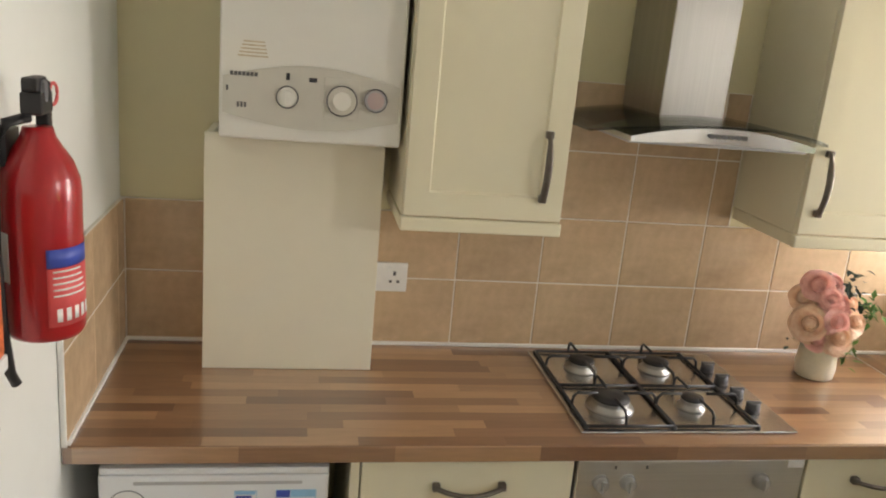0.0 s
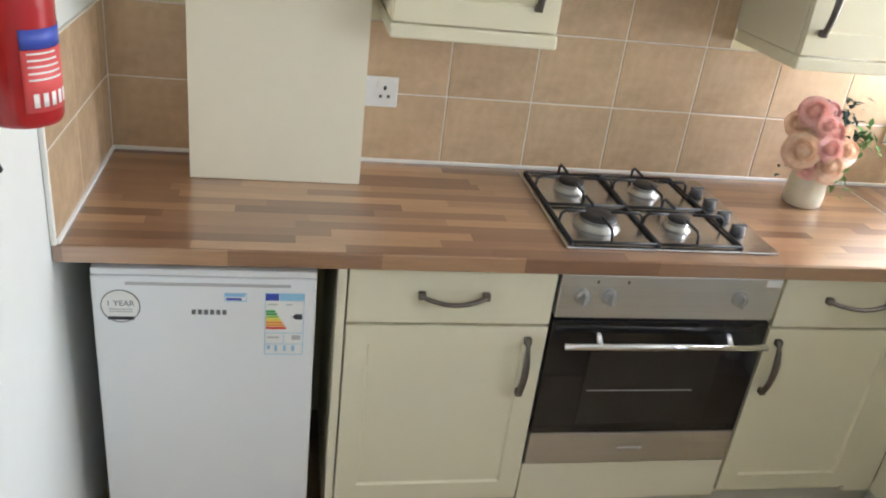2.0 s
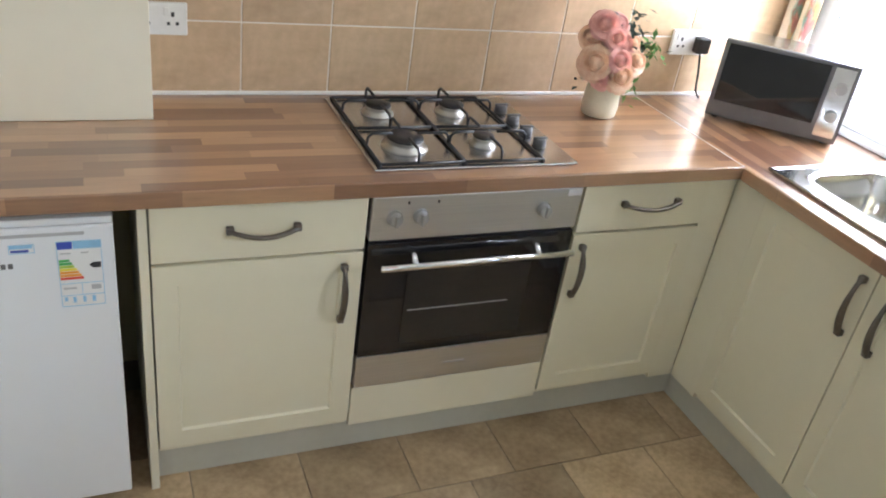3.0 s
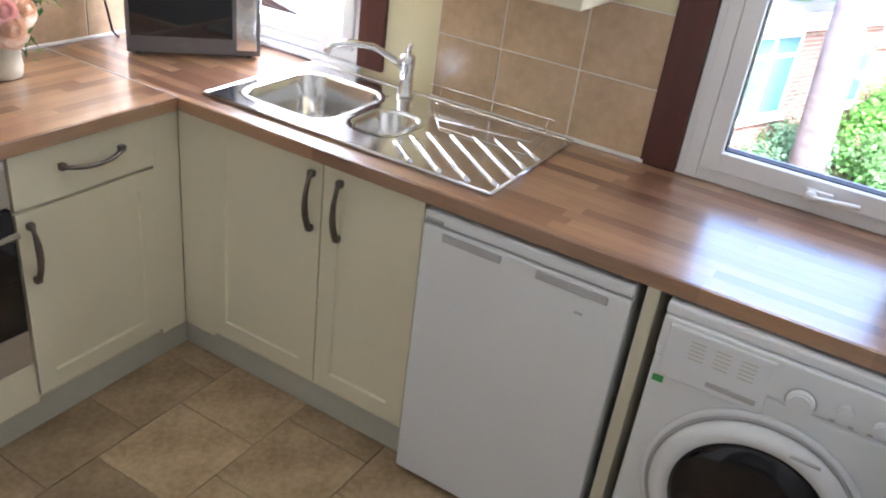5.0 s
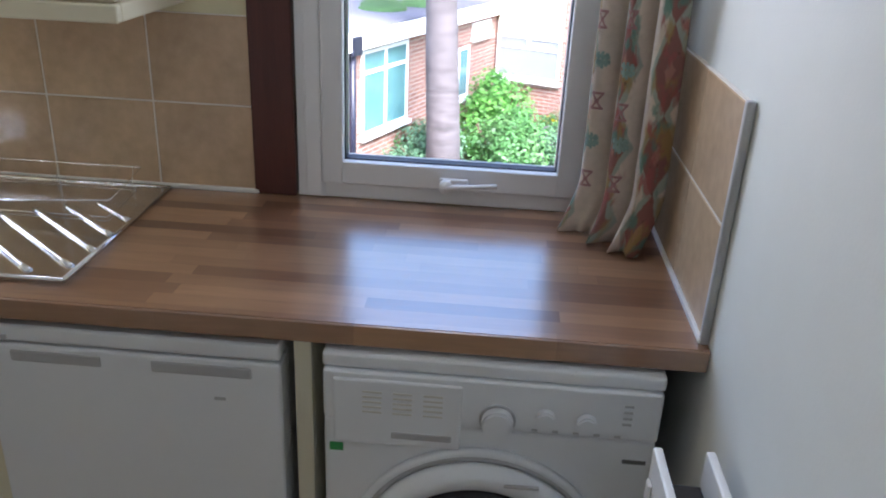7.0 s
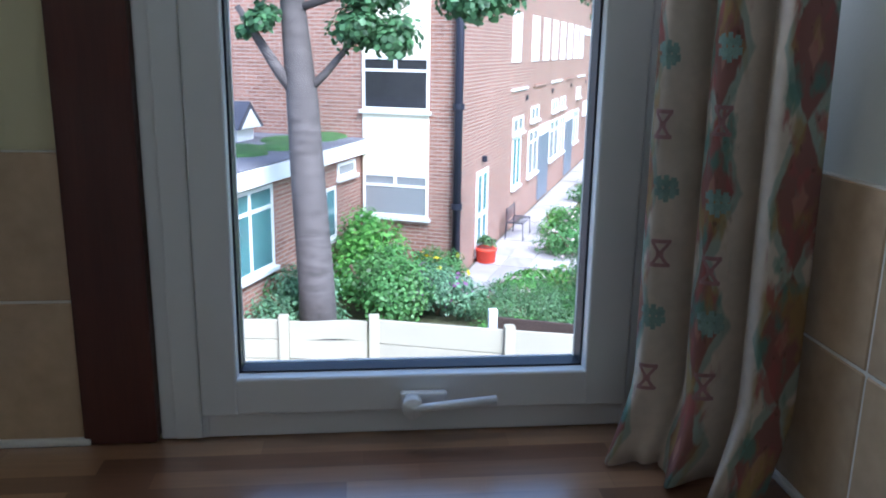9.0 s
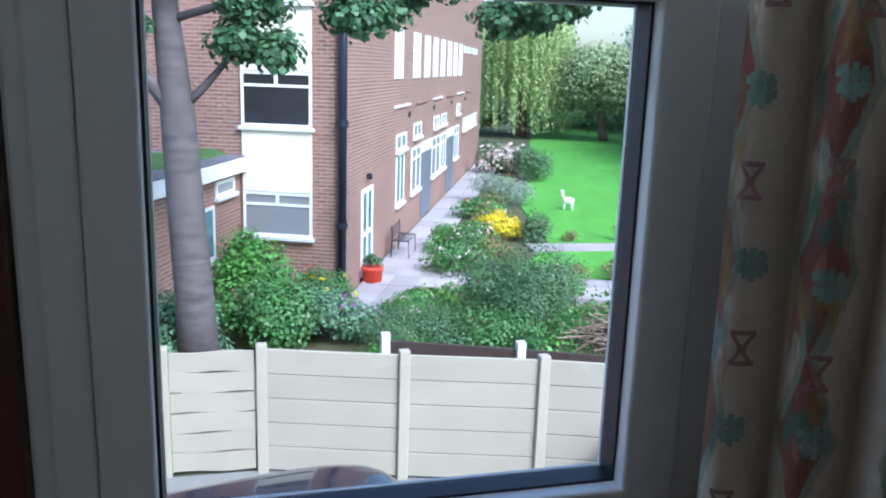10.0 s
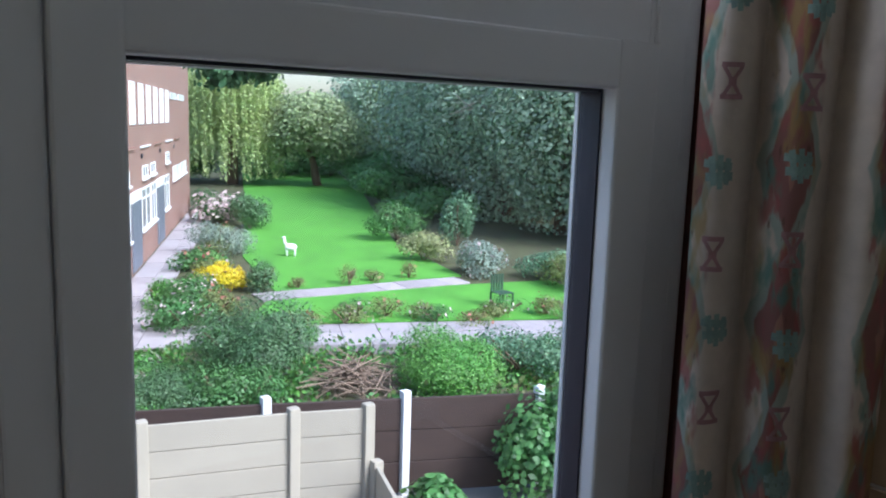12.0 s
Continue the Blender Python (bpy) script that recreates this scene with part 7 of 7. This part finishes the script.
for k in range(4):
    p = MB @ Vector((6.9 + 0.42 * k, -4.5 - k * 1.15 + 0.3 * math.sin(k * 4.4), 0))
    S("rose_bush", p.x, p.y, 0.5 + 0.3 * abs(math.sin(k * 2.2)), 0.35 + 0.3 * abs(math.sin(k * 1.7)), 360, 0.055, "leaf_olive", "small rose bush along the lawn edge", 80 + k, ("petal_orange", 8, 0.07), lumps=8)
for k in range(11):
    p = MB @ Vector((3.3 + 1.25 * k, -1.85 - 0.45 * (k % 2) + 0.2 * math.sin(k * 2.9), 0))
    S("border_plant", p.x, p.y, 0.9 + 0.4 * abs(math.sin(k * 1.7)), 0.42 + 0.3 * abs(math.sin(k * 2.1)), 500, 0.085, ("leaf_mid", "leaf_olive", "leaf_fresh")[k % 3], "low leafy border plant beside the paved path", 140 + k, ("petal_pale" if k % 2 else "petal_orange", 14, 0.08), lumps=8, category="plant")
S("shrub", 19.1, -7.0, 1.7, 0.85, 1500, 0.08, "leaf_mid", "loose flowering green shrub at the path corner", 160, ("petal_pale", 60, 0.07))
# low mixed growth filling the beds
rng = np.random.default_rng(71)
gp = []
for k in range(330):
    u, v = rng.uniform(-4.6, 1.0), rng.uniform(-11.5, -1.6)
    c_ = MB @ Vector((u, v, 0))
    h_ = rng.uniform(0.08, 0.42)
    if c_.x < 11.3 - 0.38 * (-3.83 - c_.y) + 0.5 or abs(c_.x - 13.9) + abs(c_.y + 8.3) < 1.1:
        continue
    gp.append(np.array([c_.x, c_.y, GZ + h_ * 0.45]) + rng.normal(size=(46, 3)) * np.array([0.2, 0.2, h_ * 0.3]))
gp = np.concatenate(gp)
gp[:, 2] = np.maximum(gp[:, 2], GZ + 0.02)
cut = rng.uniform(size=len(gp))
for m_, lo_, hi_, lb_, sd in (("leaf_mid", 0.0, 0.5, "mixed green bed plants behind the fence", 72), ("leaf_fresh", 0.5, 0.85, "fresh green bed plants behind the fence", 73), ("leaf_olive", 0.85, 1.1, "olive bed plants and weeds behind the fence", 74)):
    tagged(part("bed_plants", leaves(gp[(cut >= lo_) & (cut < hi_)], 0.10, sd), m_), lb_, "plants", kind="stuff")
bw = root("brushwood_pile", (13.9, -8.3, GZ), "pile of dry cut branches", "brushwood")
rnd = random.Random(7)
kb = bmesh.new()
for k in range(150):
    a, r = rnd.uniform(0, 6.28), rnd.uniform(0, 0.75)
    p = Vector((13.9 + r * math.cos(a), -8.3 + r * math.sin(a), GZ + 0.02 + rnd.uniform(0, 0.55) * (1 - r * 0.8)))
    d = Vector((rnd.gauss(0, 1), rnd.gauss(0, 1), rnd.gauss(0, 0.35))).normalized() * rnd.uniform(0.2, 0.5)
    tube(kb, [p - d, p + d * 0.2 + Vector((0, 0, 0.03)), p + d], 0.012, 4)
tagged(part("branches", kb, "dead_wood", bw), kind="stuff")

# near tree: pale trunk with a low fork
nt_ = root("garden_tree", (13.5, -1.55, GZ), "pale-barked tree with lobed leaves behind the fence", "tree", "garden trees")
tk = bmesh.new()
tube(tk, [(13.5, -1.55, GZ - 0.1), (13.5, -1.52, -2.0), (13.5, -1.44, -0.6), (13.5, -1.38, 0.7), (13.5, -1.28, 2.0), (13.5, -1.2, 3.4), (13.5, -1.3, 5.5)], 0.2, 14, taper=[0.30, 0.27, 0.25, 0.225, 0.17, 0.13, 0.05])
part("trunk", tk, "bark_pale", nt_, "pale grey ringed trunk", True)
for k, (p, q, r, r0) in enumerate((((13.5, -1.36, 0.72), (13.45, -1.08, 1.08), (13.35, -0.55, 1.95), 0.085), ((13.5, -1.38, 0.75), (13.45, -1.72, 1.08), (13.35, -2.3, 1.75), 0.055), ((13.5, -1.25, 2.2), (13.6, -2.4, 3.0), (13.6, -4.2, 3.3), 0.07), ((13.5, -1.25, 2.6), (13.2, -0.3, 3.6), (12.9, 0.9, 4.4), 0.06), ((13.5, -1.22, 3.2), (13.3, -2.6, 4.6), (13.0, -4.4, 5.4), 0.06), ((13.5, -1.24, 1.9), (13.1, -2.5, 2.3), (12.8, -3.5, 2.5), 0.045), ((13.6, -3.0, 3.1), (13.6, -4.6, 2.9), (13.4, -6.2, 2.6), 0.04))):
    kb = bmesh.new()
    tube(kb, [p, q, r], r0, 8, taper=[r0 * 1.3, r0, r0 * 0.45])
    part("limb", kb, "bark_pale", nt_, "", True)
cl = [clumps(2600, (13.4, -1.6, 4.6), (1.7, 2.8, 1.5), 90, 22, 0.4, False), clumps(3000, (13.2, -2.5, 1.85), (0.6, 0.8, 0.62), 91, 10, 0.3, False), clumps(2500, (13.2, -3.6, 2.25), (0.55, 0.8, 0.6), 92, 9, 0.3, False), clumps(1800, (13.3, -4.7, 2.5), (0.5, 0.7, 0.5), 93, 8, 0.3, False), clumps(2800, (13.4, -6.3, 2.4), (0.65, 0.95, 0.6), 94, 10, 0.3, False), clumps(800, (13.4, -0.9, 1.75), (0.35, 0.45, 0.3), 95, 6, 0.3, False), clumps(2400, (13.2, -1.4, 2.7), (0.6, 1.1, 0.45), 96, 9, 0.3, False)]
part("crown", leaves(np.concatenate(cl), 0.105, 97, 0.75), "leaf_maple", nt_)

# weeping willow
wx, wy_ = 55.0, -21.3
ww = root("willow_tree", (wx, wy_, GZ), "pale green weeping willow with hanging branches", "tree", "garden trees")
tk = bmesh.new()
tube(tk, [(wx, wy_, GZ - 0.1), (wx, wy_, 0), (wx, wy_, 4.5)], 0.3, 10, taper=[0.4, 0.3, 0.12])
part("trunk", tk, "bark_brown", ww, "", True)
rng = np.random.default_rng(33)
pp = []
for k in range(1300):
    a, r = rng.uniform(0, 6.28), 3.3 * math.sqrt(rng.uniform(0.02, 1))
    zt_ = 5.4 - 0.20 * r * r * rng.uniform(0.7, 1.2) + rng.normal() * 0.4
    ln_ = rng.uniform(2.4, 7.0) * (0.55 + 0.14 * r)
    m_ = int(ln_ * 9)
    zz = zt_ - np.linspace(0, ln_, m_)
    s_ = np.stack([wx + r * math.cos(a) * (1 + 0.02 * np.arange(m_) / 9) + rng.normal(size=m_) * 0.07, wy_ + r * math.sin(a) + rng.normal(size=m_) * 0.07, zz], 1)
    pp.append(s_[s_[:, 2] > GZ + 0.5])
part("crown", leaves(np.concatenate(pp), 0.28, 34, 2.2, 1.5, 0.8), "leaf_willow", ww, "hanging pale green foliage")

tree("garden_tree", 52.5, -26.4, 5.8, (3.2, 3.4), 5200, 0.26, "leaf_silver_green", "leaning tree with fine olive foliage on the lawn", 101, 0.28, lean=(-0.4, 1.6), low=0.36)
tree("garden_tree", 68, -26.4, 10.5, (3.4, 3.4), 3800, 0.42, "leaf_willow", "tall pale yellow-green tree behind the willow", 102, 0.3, low=0.1)
tree("garden_tree", 64, -29, 5.6, (4.2, 4.0), 3800, 0.42, "leaf_deep", "dark tree beyond the lawn", 103, 0.3, low=0.05)
tree("garden_tree", 62, -36.5, 9, (4.5, 4.5), 4200, 0.40, "leaf_pale", "dark green tree beyond the lawn", 104, 0.3, low=0.05)
tree("garden_tree", 52, -34.5, 11.5, (4.5, 4.2), 5200, 0.36, "leaf_silver_green", "broad green tree at the lawn's edge", 105, 0.3, low=0.05)
tree("garden_tree", 44, -31.5, 11.5, (4.5, 4.2), 6000, 0.32, "leaf_pale", "broad olive tree overhanging the lawn", 106, 0.3, low=0.05, bare=5)
tree("garden_tree", 38, -28.5, 11, (4.2, 4.0), 6500, 0.28, "leaf_pale", "dark overhanging tree with bare twigs", 107, 0.28, low=0.04, bare=7)
tree("garden_tree", 33, -27.0, 10.5, (4.0, 3.6), 6500, 0.25, "leaf_pale", "green overhanging tree with bare pale boughs", 108, 0.28, low=0.06, bare=6)
tree("garden_tree", 27.5, -25.5, 9.5, (3.8, 3.4), 6500, 0.22, "leaf_pale", "grey-green tree overhanging bare soil", 109, 0.25, low=0.10)
tree("garden_tree", 24.0, -26.0, 9.0, (3.6, 3.4), 5200, 0.22, "leaf_pale", "green tree at the garden's side", 110, 0.25, low=0.05)
tree("garden_tree", 36, -37, 9, (5, 5), 4200, 0.40, "leaf_deep", "dark tree in the wood behind the garden", 111, 0.3, low=0.0)
tree("garden_tree", 28, -35, 8.5, (5, 5), 4200, 0.38, "leaf_deep", "dark tree in the wood behind the garden", 112, 0.3, low=0.0)
tree("garden_tree", 46, -42, 10, (6, 6), 4200, 0.5, "leaf_deep", "dark tree in the wood behind the garden", 113, 0.3, low=0.0)
for k, (x, y, w, h) in enumerate(((45.5, -27.6, 2.6, 2.6), (42.0, -26.0, 2.6, 2.6), (38.5, -24.4, 2.6, 2.2), (49.5, -29.6, 2.8, 2.8), (58, -19, 5, 2.6), (60, -25, 6, 2.4), (60, -31, 6, 3), (52, -31.5, 5, 2.6), (46, -28.6, 4.5, 2.4), (40, -25.8, 4.0, 1.9), (34, -24.0, 4.0, 1.6))):
    S("hedge", x, y, w, h, 2600, 0.22, "leaf_mid", "dark hedge along the end of the lawn", 120 + k, None, 1.0, 6.0)

# ---- house below the kitchen ----
hb_ = slab("house_base", "brick_side", [(-2.4, XE + 0.1, YS - 0.1, 0.1, GZ - 0.1, -0.121)], label="brick storey of the house under the kitchen", category="wall")
tagged(part("wall_outer", B(I4, XE + 0.102, 3.2, -2.90, -2.79, GZ, 2.5, bev=0), "brick_side"), "brick pier of the house beside the window", "wall", kind="structure")
